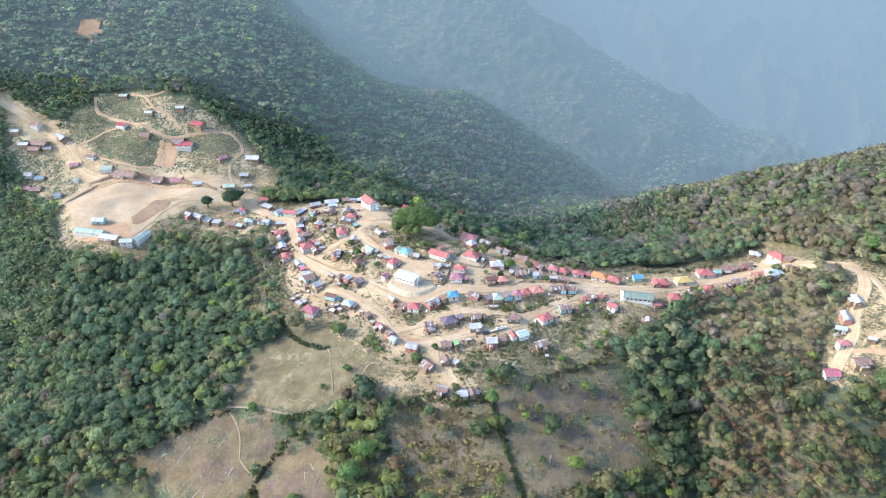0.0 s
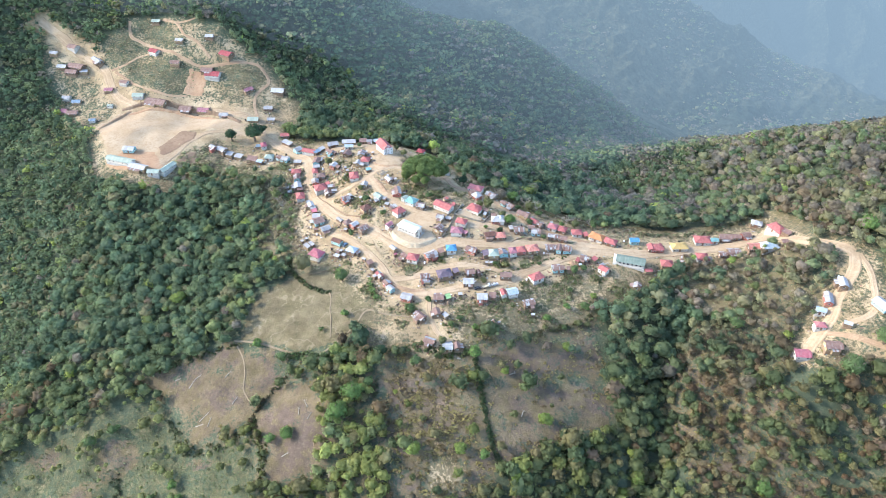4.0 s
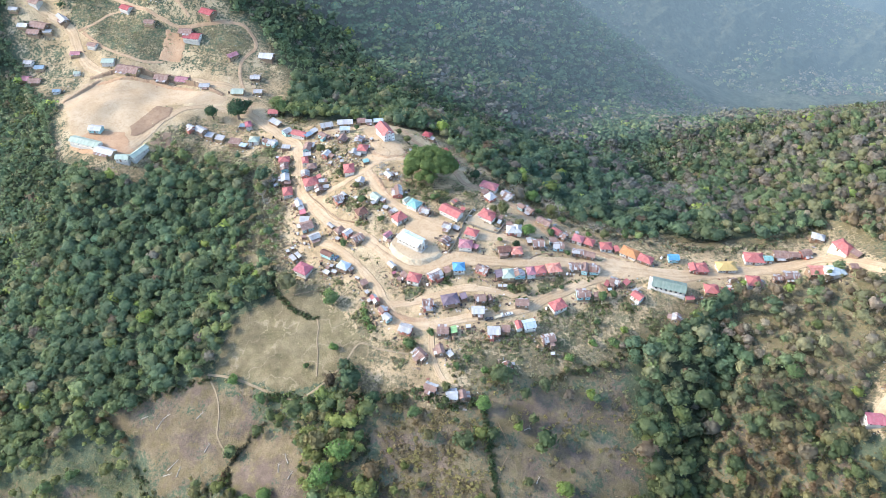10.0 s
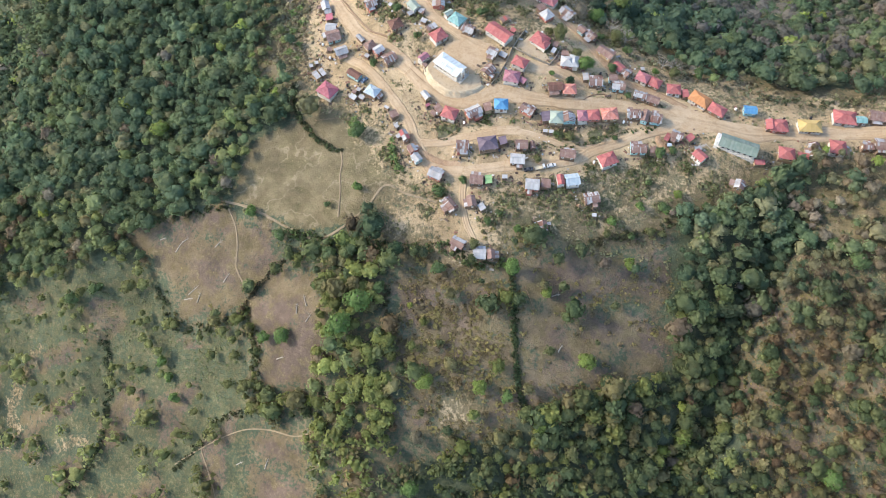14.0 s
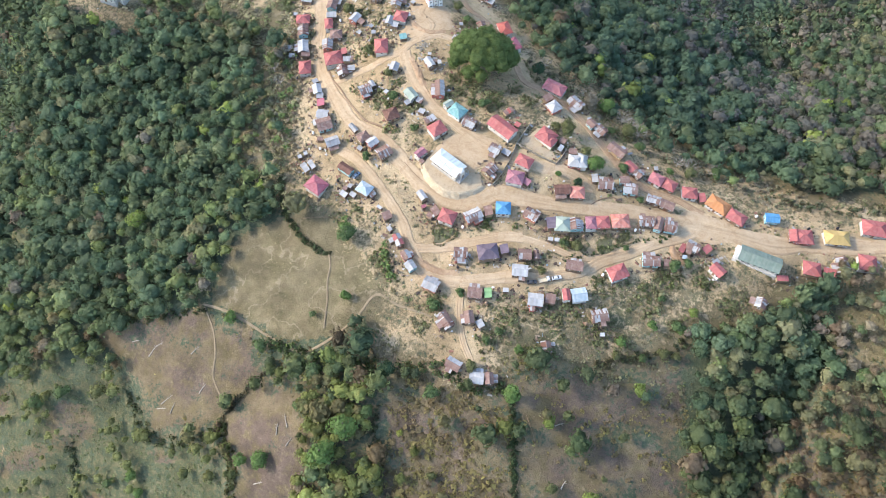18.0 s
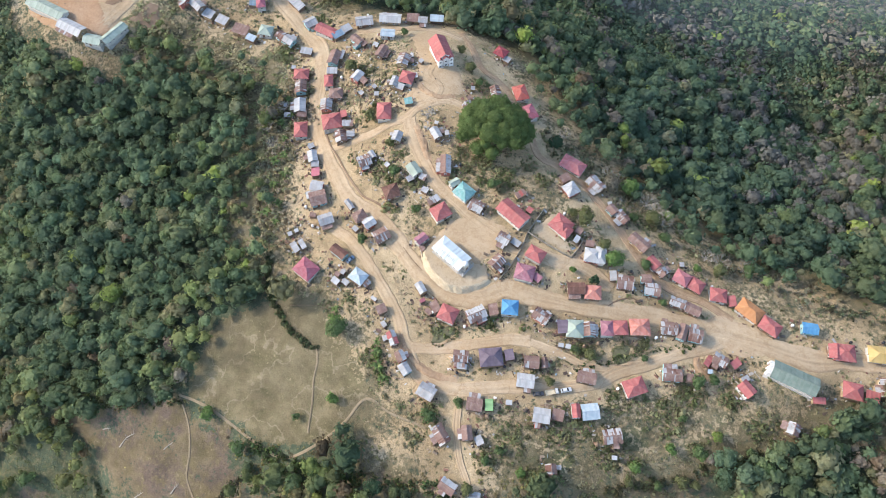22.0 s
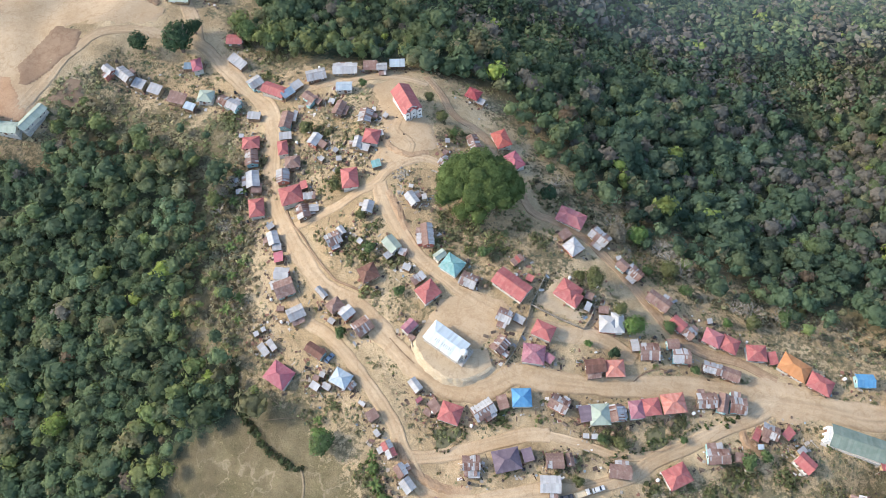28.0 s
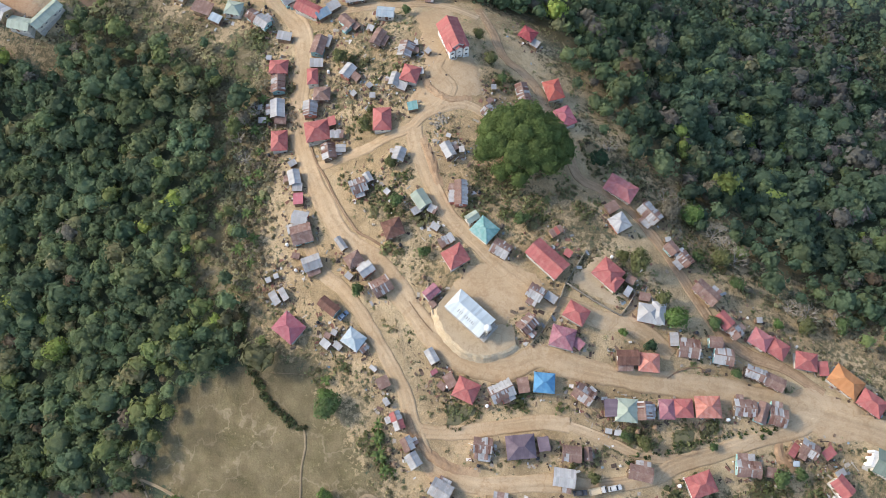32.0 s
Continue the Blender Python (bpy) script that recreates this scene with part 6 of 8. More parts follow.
bm = bmesh.new()
beam(bm, (-5.6, 0, 5.9), (7.0, 0, 5.9), 0.4, 0.07)
part("ridge_cap", bm, HALL_ROOF, hall)
for k, wdt in enumerate((0.5, 0.3, 0.45, 0.0, 0.35, 0.5, 0.4, 0.3, 0.5, 0.35)):
    if wdt:
        bm = bmesh.new()
        x0 = -3.8 + k * 0.72
        v = [bm.verts.new(p) for p in ((x0, -2.5, 4.945), (x0 + wdt * 0.6, -2.5, 4.945), (x0 + wdt * 0.6, -1.5, 5.32), (x0, -1.5, 5.32))]
        bm.faces.new(v)
        bmesh.ops.solidify(bm, geom=list(bm.faces), thickness=0.01)
        part("painted_mark", bm, ROOF["tin"], hall, "grey painted bar that cannot be read")
for sx in (-5.6, -3.2, -0.8, 1.6, 4.0):
    for sy in (-1, 1):
        add_window(hall, pose(sx, sy * 3.33, 1.5, 0, 0, 0 if sy < 0 else 180), WIDE_WINDOW)
bm = bmesh.new()
box(bm, 6.2, 7.9, -1.3, 1.3, 0.5, 5.2)
tower = part("tower", bm, WALL["plaster"], hall)
bm = bmesh.new()
bmesh.ops.create_uvsphere(bm, u_segments=16, v_segments=8, radius=1.15, matrix=Matrix.Translation((7.0, 0, 5.6)) @ Matrix.Diagonal((1, 1, 0.9, 1)))
part("dome", bm, WHITE_PAINT, tower, "small white dome")
bm = bmesh.new()
box(bm, 6.4, 8.8, -3.4, 3.4, 0.3, 0.5)
porch = part("porch", bm, CONCRETE, hall, "open concrete porch")
for px, py in ((6.6, -3.2), (6.6, 3.2), (8.6, -3.2), (8.6, 3.2)):
    bm = bmesh.new()
    box(bm, px - 0.1, px + 0.1, py - 0.1, py + 0.1, -0.5, 2.95)
    part("post", bm, CONCRETE, porch)
for py in (-3.2, -1.6, 1.6, 3.2):
    bm = bmesh.new()
    beam(bm, (6.4, py, 3.02), (8.8, py, 3.02), 0.14, 0.12)
    part("beam", bm, CONCRETE, porch)
for px in (7.4, 8.6):
    bm = bmesh.new()
    beam(bm, (px, -3.3, 3.14), (px, 3.3, 3.14), 0.14, 0.1)
    part("beam", bm, CONCRETE, porch)
piece("door", DOOR, hall, pose(7.93, 0, 0.5, 0, 0, 90))

# ---------------------------------------------------------------- church at the top of the village
cz, cdeep = seat(-55.5, 460.8, -55, 13, 8)
church = thing("church", -55.5, 460.8, cz, -55, "two-storey white church with a red gabled roof and three front gables", "church")
bm = bmesh.new()
box(bm, -6.2, 7.6, -3.8, 3.8, -cdeep - 0.5, 0.0)
part("base", bm, CONCRETE, church)
bm = bmesh.new()
v = [bm.verts.new(p) for p in ((-6.0, -3.6, 0), (6.0, -3.6, 0), (6.0, 3.6, 0), (-6.0, 3.6, 0), (-6.0, -3.6, 5.2), (6.0, -3.6, 5.2), (6.0, 3.6, 5.2), (-6.0, 3.6, 5.2), (-6.0, 0, 7.9), (6.0, 0, 7.9))]
for f in ((0, 1, 5, 4), (2, 3, 7, 6), (1, 2, 6, 9, 5), (3, 0, 4, 8, 7), (4, 5, 9, 8), (6, 7, 8, 9), (3, 2, 1, 0)):
    bm.faces.new([v[i] for i in f])
part("wall", bm, WHITE_PAINT, church)
part("roof", slabs([((-6.7, -4.3, 4.85), (6.3, -4.3, 4.85), (6.3, 0, 8.05), (-6.7, 0, 8.05)), ((6.3, 4.3, 4.85), (-6.7, 4.3, 4.85), (-6.7, 0, 8.05), (6.3, 0, 8.05))], 0.1), ROOF["red"], church)
for dy in (-2.7, 0.0, 2.7):
    bm = bmesh.new()
    w, t = (1.0, 6.3) if dy else (1.15, 7.0)
    box(bm, 6.0, 7.0, dy - w, dy + w, 0.0, t - 1.0)
    bay = part("bay", bm, WHITE_PAINT, church, "white projecting front bay")
    part("bay_roof", slabs([((7.2, dy - w - 0.2, t - 1.15), (7.2, dy, t), (3.6, dy, t), (3.6, dy - w - 0.2, t - 1.15)), ((7.2, dy, t), (7.2, dy + w + 0.2, t - 1.15), (3.6, dy + w + 0.2, t - 1.15), (3.6, dy, t))], 0.08), ROOF["red"], bay)
    for zz in (0.9, 3.4):
        add_window(church, pose(7.03, dy, zz, 0, 0, 90))
for fx in (-4.4, -2.2, 0.0, 2.2, 4.4):
    for sy in (-1, 1):
        for zz in (0.9, 3.3):
            add_window(church, pose(fx, sy * 3.63, zz, 0, 0, 0 if sy < 0 else 180))
bm = bmesh.new()
for k in range(4):
    box(bm, 7.6 + 0.4 * k, 8.0 + 0.4 * k, -3.4, 3.4, -cdeep, -0.25 * k)
part("front_steps", bm, CONCRETE, church)
for y0, y1 in ((-3.4, -1.2), (1.2, 3.4)):
    bm = bmesh.new()
    box(bm, 7.45, 7.6, y0, y1, 0.0, 0.95)
    part("parapet", bm, WHITE_PAINT, church)

# ---------------------------------------------------------------- assembly building with the grey-green roof
sz, sdeep = seat(117.4, 347.6, -11, 18, 8)
school = thing("assembly_building", 117.4, 347.6, sz, -11, "long white building with a grey-green gabled sheet roof", "building")
bm = bmesh.new()
box(bm, -10.6, 8.9, -3.7, 3.7, -sdeep, 0.0)
part("base", bm, CONCRETE, school)
bm = bmesh.new()
v = [bm.verts.new(p) for p in ((-8.2, -3.2, 0), (8.2, -3.2, 0), (8.2, 3.2, 0), (-8.2, 3.2, 0), (-8.2, -3.2, 3.2), (8.2, -3.2, 3.2), (8.2, 3.2, 3.2), (-8.2, 3.2, 3.2), (-8.2, 0, 4.7), (8.2, 0, 4.7))]
for f in ((0, 1, 5, 4), (2, 3, 7, 6), (1, 2, 6, 9, 5), (3, 0, 4, 8, 7), (4, 5, 9, 8), (6, 7, 8, 9), (3, 2, 1, 0)):
    bm.faces.new([v[i] for i in f])
part("wall", bm, WALL["plaster"], school)
part("roof", slabs([((-8.9, -3.9, 2.95), (8.9, -3.9, 2.95), (8.9, 0, 4.85), (-8.9, 0, 4.85)), ((8.9, 3.9, 2.95), (-8.9, 3.9, 2.95), (-8.9, 0, 4.85), (8.9, 0, 4.85))], 0.09), ROOF["glasshouse"], school)
bm = bmesh.new()
beam(bm, (-8.9, 0, 4.9), (8.9, 0, 4.9), 0.4, 0.07)
part("ridge_cap", bm, ROOF["glasshouse"], school)
for fx in (-6.4, -3.9, -1.3, 1.3, 3.9, 6.4):
    for sy in (-1, 1):
        add_window(school, pose(fx, sy * 3.23, 1.1, 0, 0, 0 if sy < 0 else 180), WIDE_WINDOW)
bm = bmesh.new()
box(bm, -9.9, -8.2, -2.6, 2.6, 0.0, 3.4)
porch = part("entrance_front", bm, WHITE_PAINT, school, "white stepped entrance front")
for yy in (-2.0, 0.0, 2.0):
    bm = bmesh.new()
    box(bm, -10.5, -9.9, yy - 0.35, yy + 0.35, 0.0, 3.9)
    part("pillar", bm, WHITE_PAINT, porch)
piece("door", DOOR, school, pose(-9.93, 1.0, 0, 0, 0, -90))

# ---------------------------------------------------------------- long house with the white arcade beside the square
house(-3.2, 384.2, -30, 13.4, 7.4, "longred", "gabled", 3.2, "plaster", 27, "community_house", "long white house with a faded red gabled roof", "building")

# ---------------------------------------------------------------- houses of the village core
hipped(-147.7, 462.4, 3, 7.1, 6.4, "mint")
gabled(-137.7, 460.0, -23, 6.6, 4.8, "stripe")
gabled(-133.4, 458.4, -23, 6.0, 5.3, "tin")
gabled(-116.4, 467.0, -14, 11.0, 6.0, "red")
shed(-109.7, 465.8, 50, 5.9, 3.7, "slate")
shed(-106.9, 470.3, 50, 5.0, 3.9, "tin")
gabled(-98.7, 463.0, -29, 6.3, 4.2, "rust")
shed(-95.3, 462.1, -29, 3.9, 2.8, "rust")
gabled(-84.8, 469.6, 9, 7.0, 4.7, "sky")
shed(-88.6, 461.6, -8, 2.7, 2.5, "white")
gabled(-83.9, 456.8, 80, 7.2, 4.5, "rust")
gabled(-106.4, 450.7, 91, 8.4, 5.4, "rust")
shed(-103.4, 453.6, 91, 5.5, 1.8, "tin")
shed(-122.3, 453.4, 3, 5.9, 3.6, "tin")
shed(-125.5, 443.3, 15, 2.0, 2.1, "white")
hipped(-119.6, 439.3, 15, 7.4, 6.1, "red")
gabled(-117.6, 432.4, -71, 7.5, 5.6, "stripe")
shed(-104.9, 443.1, 15, 5.2, 3.5, "tin")
hipped(-104.6, 437.2, -71, 7.0, 4.3, "red")
gabled(-91.0, 440.8, 71, 5.9, 4.6, "white")
shed(-87.4, 439.1, -28, 3.7, 2.9, "rust")
gabled(-71.8, 439.0, 89, 5.6, 3.8, "tin")
hipped(-98.4, 430.4, 15, 6.4, 5.8, "rust")
gabled(-71.4, 452.5, 89, 6.7, 5.6, "patch")
shed(-68.6, 437.3, -8, 3.8, 3.2, "tin")
gabled(-114.5, 422.5, -71, 7.8, 5.6, "white")
shed(-111.9, 418.6, 15, 4.3, 4.4, "rust")
shed(-119.4, 417.3, 15, 3.0, 2.4, "tin")
hipped(-109.4, 409.8, -71, 8.5, 6.3, "red")
gabled(-101.2, 424.0, 15, 5.5, 6.2, "patch")
hipped(-95.3, 415.3, 26, 9.1, 8.5, "red")
shed(-91.2, 420.3, -63, 3.8, 2.9, "red")
shed(-87.3, 414.9, 15, 5.0, 3.0, "patch")
gabled(-88.2, 407.8, -63, 6.4, 5.3, "stripe")
gabled(-84.1, 410.0, 15, 3.7, 3.2, "tin")
hipped(-71.7, 422.5, -73, 9.2, 6.7, "red")
gabled(-61.6, 410.0, 88, 5.2, 4.4, "tin")
shed(-101.3, 402.0, 48, 2.9, 2.3, "tin")
gabled(-98.1, 396.0, -62, 5.9, 4.5, "white")
shed(-95.8, 392.6, 15, 3.7, 2.9, "tin")
gabled(-72.6, 395.9, 37, 5.9, 5.6, "patch")
gabled(-70.4, 400.0, -46, 3.9, 2.8, "white")
shed(-93.7, 388.1, -71, 4.4, 3.7, "pink")
gabled(-90.4, 381.0, 4, 5.7, 5.1, "white")
gabled(-87.7, 375.2, 31, 7.4, 7.3, "rust")
shed(-92.9, 376.5, -62, 3.7, 2.2, "white")
gabled(-80.6, 365.8, 36, 6.5, 5.4, "tin")
shed(-87.5, 367.4, 5, 2.8, 2.0, "rust")
shed(-94.7, 357.1, 36, 1.9, 1.9, "white")
shed(-92.3, 359.0, 36, 1.7, 1.7, "white")
shed(-90.1, 351.3, -42, 5.2, 2.7, "tin")
shed(-87.5, 353.4, -43, 4.8, 2.3, "tin")
gabled(-72.7, 374.7, -40, 5.4, 2.5, "tin")
hipped(-66.3, 369.8, 47, 5.7, 4.9, "rust")
gabled(-61.1, 367.4, 52, 5.3, 4.4, "white")
shed(-66.5, 364.2, -25, 2.6, 2.1, "tin")
gabled(-54.3, 362.9, 46, 6.7, 5.9, "stripe")
hipped(-56.0, 383.0, 36, 6.9, 6.6, "brown")
gabled(-70.0, 352.5, -24, 7.5, 4.1, "brown")
hipped(-81.6, 342.6, -24, 9.2, 7.8, "pink")
hipped(-58.4, 343.8, -20, 6.9, 5.9, "sky")
shed(-67.8, 343.3, -15, 2.3, 1.9, "rust")
shed(-65.8, 344.7, -15, 2.1, 1.9, "tin")
shed(-67.7, 340.4, -24, 3.5, 2.6, "white")
shed(-63.3, 340.7, -24, 3.1, 2.2, "tin")
gabled(-54.6, 342.2, 56, 3.3, 3.0, "patch")
shed(-49.5, 336.4, -24, 2.6, 1.3, "white")
shed(-45.0, 332.8, 40, 4.0, 3.7, "rust")
shed(-42.4, 327.3, -43, 2.6, 1.8, "tin")
gabled(-37.2, 322.5, -53, 6.0, 3.6, "halfred")
gabled(-32.1, 316.4, -48, 4.5, 3.9, "halfrust")
gabled(-29.0, 312.1, -43, 4.8, 4.2, "tin")
gabled(-18.3, 305.7, -14, 6.9, 5.7, "tin")
hipped(-66.6, 442.2, -2, 6.7, 7.0, "red")
shed(-63.1, 444.7, -66, 2.9, 1.5, "white")
hipped(-29.6, 478.7, -20, 6.4, 5.6, "darkred")
shed(-26.1, 476.0, -20, 3.7, 3.0, "tin")
gabled(-25.1, 446.3, -64, 8.4, 4.6, "stripe")
hipped(-14.6, 453.6, -60, 8.5, 6.5, "scarlet")
shed(-62.3, 429.8, 26, 3.7, 3.2, "teal")
gabled(-34.5, 433.5, -29, 5.9, 4.8, "patch")
hipped(-8.2, 442.6, -51, 8.0, 6.5, "pink")
gabled(-45.1, 415.0, -48, 6.0, 4.0, "white")
shed(-46.5, 420.9, -7, 1.8, 1.5, "white")
gabled(-36.6, 400.3, -75, 9.2, 4.6, "halfrust")
gabled(-49.3, 395.0, -42, 6.6, 5.1, "mint")
shed(-50.0, 390.9, 47, 3.1, 2.5, "tin")
shed(-44.6, 392.5, -17, 3.1, 2.8, "patch")
shed(-42.1, 386.7, -17, 3.1, 2.4, "tin")
hipped(-25.5, 389.1, -27, 7.7, 7.1, "teal")
gabled(-30.6, 392.5, 47, 4.6, 3.4, "mint")
hipped(-32.6, 377.8, 46, 7.6, 7.0, "red")
shed(-37.1, 382.7, 46, 5.4, 3.2, "patch")
gabled(-18.7, 383.9, -17, 6.3, 5.5, "patch")
shed(3.1, 388.3, -21, 2.6, 2.4, "red")
gabled(-37.3, 364.5, 56, 5.2, 3.8, "mauve")
shed(-35.9, 361.1, -36, 2.6, 1.9, "rust")
gabled(-4.3, 372.2, -17, 5.4, 4.9, "patch")
shed(0.9, 372.0, -22, 4.0, 2.7, "tin")
shed(-2.3, 395.0, 46, 4.7, 2.7, "redframe")
gabled(-4.5, 361.7, 60, 6.3, 5.0, "stripe")
shed(-2.4, 359.0, 45, 2.2, 1.8, "red")
hipped(7.3, 360.4, -0, 7.8, 7.0, "mauve")
shed(12.6, 359.9, -27, 3.5, 3.0, "mauve")
gabled(-31.8, 344.7, -45, 5.1, 3.3, "white")
shed(-29.8, 340.1, 45, 2.2, 1.5, "pink")
hipped(-18.3, 337.0, -10, 7.5, 6.8, "red")
shed(-24.1, 338.6, -45, 4.7, 3.3, "rust")
shed(-26.2, 336.5, -25, 2.9, 2.2, "rust")
gabled(-7.4, 339.5, 40, 7.9, 5.6, "torn")
shed(-1.2, 343.0, -67, 4.9, 3.6, "rust")
hipped(5.0, 345.3, 10, 6.7, 6.4, "blue")
gabled(17.7, 345.1, -21, 6.8, 5.1, "stripe")
hipped(9.8, 369.0, -17, 7.4, 6.0, "red")
gabled(-9.0, 322.1, 10, 6.0, 4.8, "stripe")
shed(-7.6, 318.5, 10, 3.9, 2.0, "white")
hipped(2.5, 324.6, 20, 9.1, 7.4, "purple")
shed(9.2, 327.3, -67, 4.4, 3.5, "purple")
gabled(18.2, 326.7, 10, 5.9, 5.0, "stripe")
gabled(23.2, 328.0, -74, 4.3, 2.4, "stripe")
gabled(17.6, 319.2, 7, 6.9, 5.6, "white")
hipped(16.6, 418.8, -19, 10.9, 7.0, "rose")
shed(14.5, 409.9, 46, 4.5, 3.6, "rust")
hipped(18.0, 404.6, 45, 6.0, 6.2, "white")
gabled(28.2, 412.6, -35, 8.1, 5.5, "patch")
shed(35.7, 404.6, 25, 2.0, 1.6, "white")
gabled(37.0, 401.0, -38, 4.5, 4.1, "rust")
gabled(41.7, 398.9, -38, 6.3, 4.5, "stripe")
gabled(50.4, 388.3, -32, 8.9, 5.2, "rust")
wing(hipped(17.1, 384.9, -28, 8.3, 7.8, "red"), 19.6, 382.2, 64, 5.6, 4.4, "red")
shed(24.9, 385.0, -17, 2.9, 2.8, "rust")
shed(24.7, 380.8, 72, 3.5, 2.1, "white")
wing(hipped(32.2, 375.2, 4, 6.6, 6.4, "white"), 35.4, 376.2, -86, 7.4, 4.6, "white")
shed(30.4, 380.6, 4, 3.6, 2.7, "rust")
gabled(57.3, 380.4, -38, 5.6, 4.7, "red")
gabled(61.0, 377.9, -38, 5.2, 4.3, "stripe")
gabled(28.7, 359.6, 15, 7.1, 5.0, "brown")
hipped(35.5, 359.9, 10, 6.7, 6.1, "salmon")
gabled(47.2, 367.9, 7, 6.7, 6.3, "stripe")
shed(42.2, 369.6, -76, 4.4, 2.7, "tin")
gabled(55.4, 372.2, 10, 4.3, 3.7, "rust")
gabled(58.5, 368.4, 5, 6.3, 5.5, "torn")
shed(27.0, 343.3, -74, 5.5, 4.3, "purple")
hipped(31.6, 343.7, -80, 7.3, 7.0, "mint")
gabled(37.1, 345.0, -75, 5.8, 4.9, "stripe")
hipped(43.8, 347.3, -76, 6.2, 4.9, "mauve")
hipped(48.7, 349.0, 15, 6.3, 5.9, "red")
hipped(56.2, 351.4, 15, 8.1, 6.9, "salmon")
shed(27.8, 336.3, 5, 2.1, 1.6, "white")
shed(30.7, 336.5, 5, 2.2, 1.7, "white")
gabled(40.0, 326.6, 3, 7.4, 4.7, "rust")
hipped(58.7, 328.2, 33, 8.5, 6.7, "red")
gabled(67.7, 354.2, 10, 6.9, 5.3, "stripe")
shed(69.6, 384.6, 15, 1.9, 1.9, "tin")
hipped(69.9, 377.5, -20, 6.5, 5.9, "rose")
hipped(76.1, 376.1, -20, 6.1, 5.9, "red")
gabled(69.5, 365.9, -8, 6.4, 4.1, "patch")
gabled(75.8, 364.8, -12, 6.4, 4.5, "rust")
hipped(85.6, 374.6, 5, 7.0, 6.0, "red")
shed(91.4, 373.8, -75, 4.7, 3.0, "red")
hipped(98.6, 371.4, -27, 10.2, 7.1, "orange")
hipped(106.8, 366.5, -24, 8.3, 6.2, "red")
gabled(73.1, 354.2, 82, 6.9, 3.7, "rust")
gabled(78.1, 354.2, -0, 5.7, 5.7, "stripe")
shed(84.7, 345.7, 68, 4.4, 2.4, "red")
gabled(88.8, 347.1, -17, 5.7, 4.7, "stripe")
shed(95.1, 347.6, 50, 4.1, 3.1, "red")
shed(86.0, 341.9, 10, 2.1, 1.7, "sky")
gabled(71.9, 336.5, 10, 7.5, 5.0, "stripe")
shed(80.0, 337.4, 5, 5.1, 3.1, "rust")
gabled(100.2, 338.7, -40, 6.1, 5.1, "red")
shed(99.4, 342.6, 42, 3.3, 2.2, "tin")
# houses along the upper street
shed(128.3, 342.3, 11, 4.9, 2.5, "red")
gabled(132.5, 363.0, 6, 5.4, 5.9, "red")
gabled(122.5, 370.2, 6, 6.3, 4.8, "blue")
gabled(-99.4, 476.3, 24, 8.7, 6.1, "tin")
gabled(-87.5, 481.7, 11, 10.9, 6.1, "white")
shed(-77.0, 485.8, 11, 6.3, 4.8, "rust")
gabled(-71.7, 485.6, 11, 4.7, 4.1, "tin")
shed(-65.9, 490.6, 11, 6.9, 4.1, "sky")
gabled(-126.6, 471.0, 50, 6.4, 5.9, "tin")
shed(-138.2, 481.9, -33, 9.7, 4.6, "tin")
hipped(-156.6, 478.1, -63, 7.1, 4.7, "pink")
shed(-161.1, 477.8, 11, 3.8, 3.5, "slate")
shed(-161.0, 460.5, -7, 8.5, 5.7, "rust")
shed(-173.1, 464.4, -13, 6.5, 5.0, "tin")
shed(-180.8, 465.7, -13, 6.0, 5.0, "tin")
gabled(-187.7, 468.2, -31, 8.7, 5.6, "tin")
gabled(-194.8, 468.8, -31, 6.0, 3.9, "tin")
shed(-153.9, 456.7, -12, 5.2, 3.6, "sky")
# houses below the lower street
gabled(26.5, 308.2, 6, 6.6, 5.8, "white")
shed(32.5, 310.1, 1, 4.5, 4.2, "rust")
gabled(38.9, 313.5, -73, 5.4, 3.3, "red")
gabled(44.1, 314.6, 21, 6.7, 6.2, "sky")
gabled(0.8, 305.6, 6, 6.2, 5.0, "rust")
shed(6.3, 306.8, -76, 4.6, 3.1, "green")
shed(13.4, 309.8, 11, 2.5, 1.9, "white")
gabled(54.2, 308.2, 21, 7.1, 5.6, "stripe")
shed(56.8, 301.2, 11, 2.1, 1.6, "white")
gabled(-8.7, 291.6, -44, 7.7, 4.9, "stripe")
gabled(0.7, 294.7, -70, 5.7, 4.1, "rust")
shed(5.8, 293.3, -50, 3.6, 2.9, "tin")
gabled(34.6, 289.9, -72, 5.1, 4.1, "stripe")
gabled(-1.3, 274.5, -18, 6.4, 4.7, "halfrust")
gabled(9.1, 270.9, 6, 6.0, 4.9, "white")
gabled(14.2, 271.8, -75, 4.9, 3.6, "rust")
gabled(120.0, 329.1, -11, 4.7, 4.9, "patch")
hipped(140.3, 349.3, -0, 7.7, 6.8, "red")
shed(148.0, 348.9, -0, 5.3, 5.0, "red")
# houses on the eastern street
hipped(136.0, 363.6, 8, 8.5, 7.1, "red")
hipped(150.5, 366.6, 8, 10.9, 7.1, "yellow")
gabled(153.2, 354.0, -82, 7.6, 5.8, "stripe")
hipped(163.6, 357.4, 2, 7.7, 7.6, "red")
# eastern end, hill school and hillside houses
hipped(167.2, 375.5, 2, 11.0, 8.0, "red")
gabled(174.5, 375.3, 6, 5.3, 4.0, "teal")
gabled(182.2, 378.7, 2, 8.4, 6.0, "rust")
gabled(189.0, 378.6, 2, 5.8, 4.4, "rust")
gabled(195.3, 380.2, 17, 6.5, 4.8, "rust")
hipped(205.9, 394.8, -19, 7.4, 5.6, "white")
hipped(213.2, 379.5, -61, 11.5, 8.6, "red")
shed(216.2, 372.7, -46, 5.4, 4.1, "rust")
hipped(202.9, 360.1, 13, 10.0, 7.4, "sky")
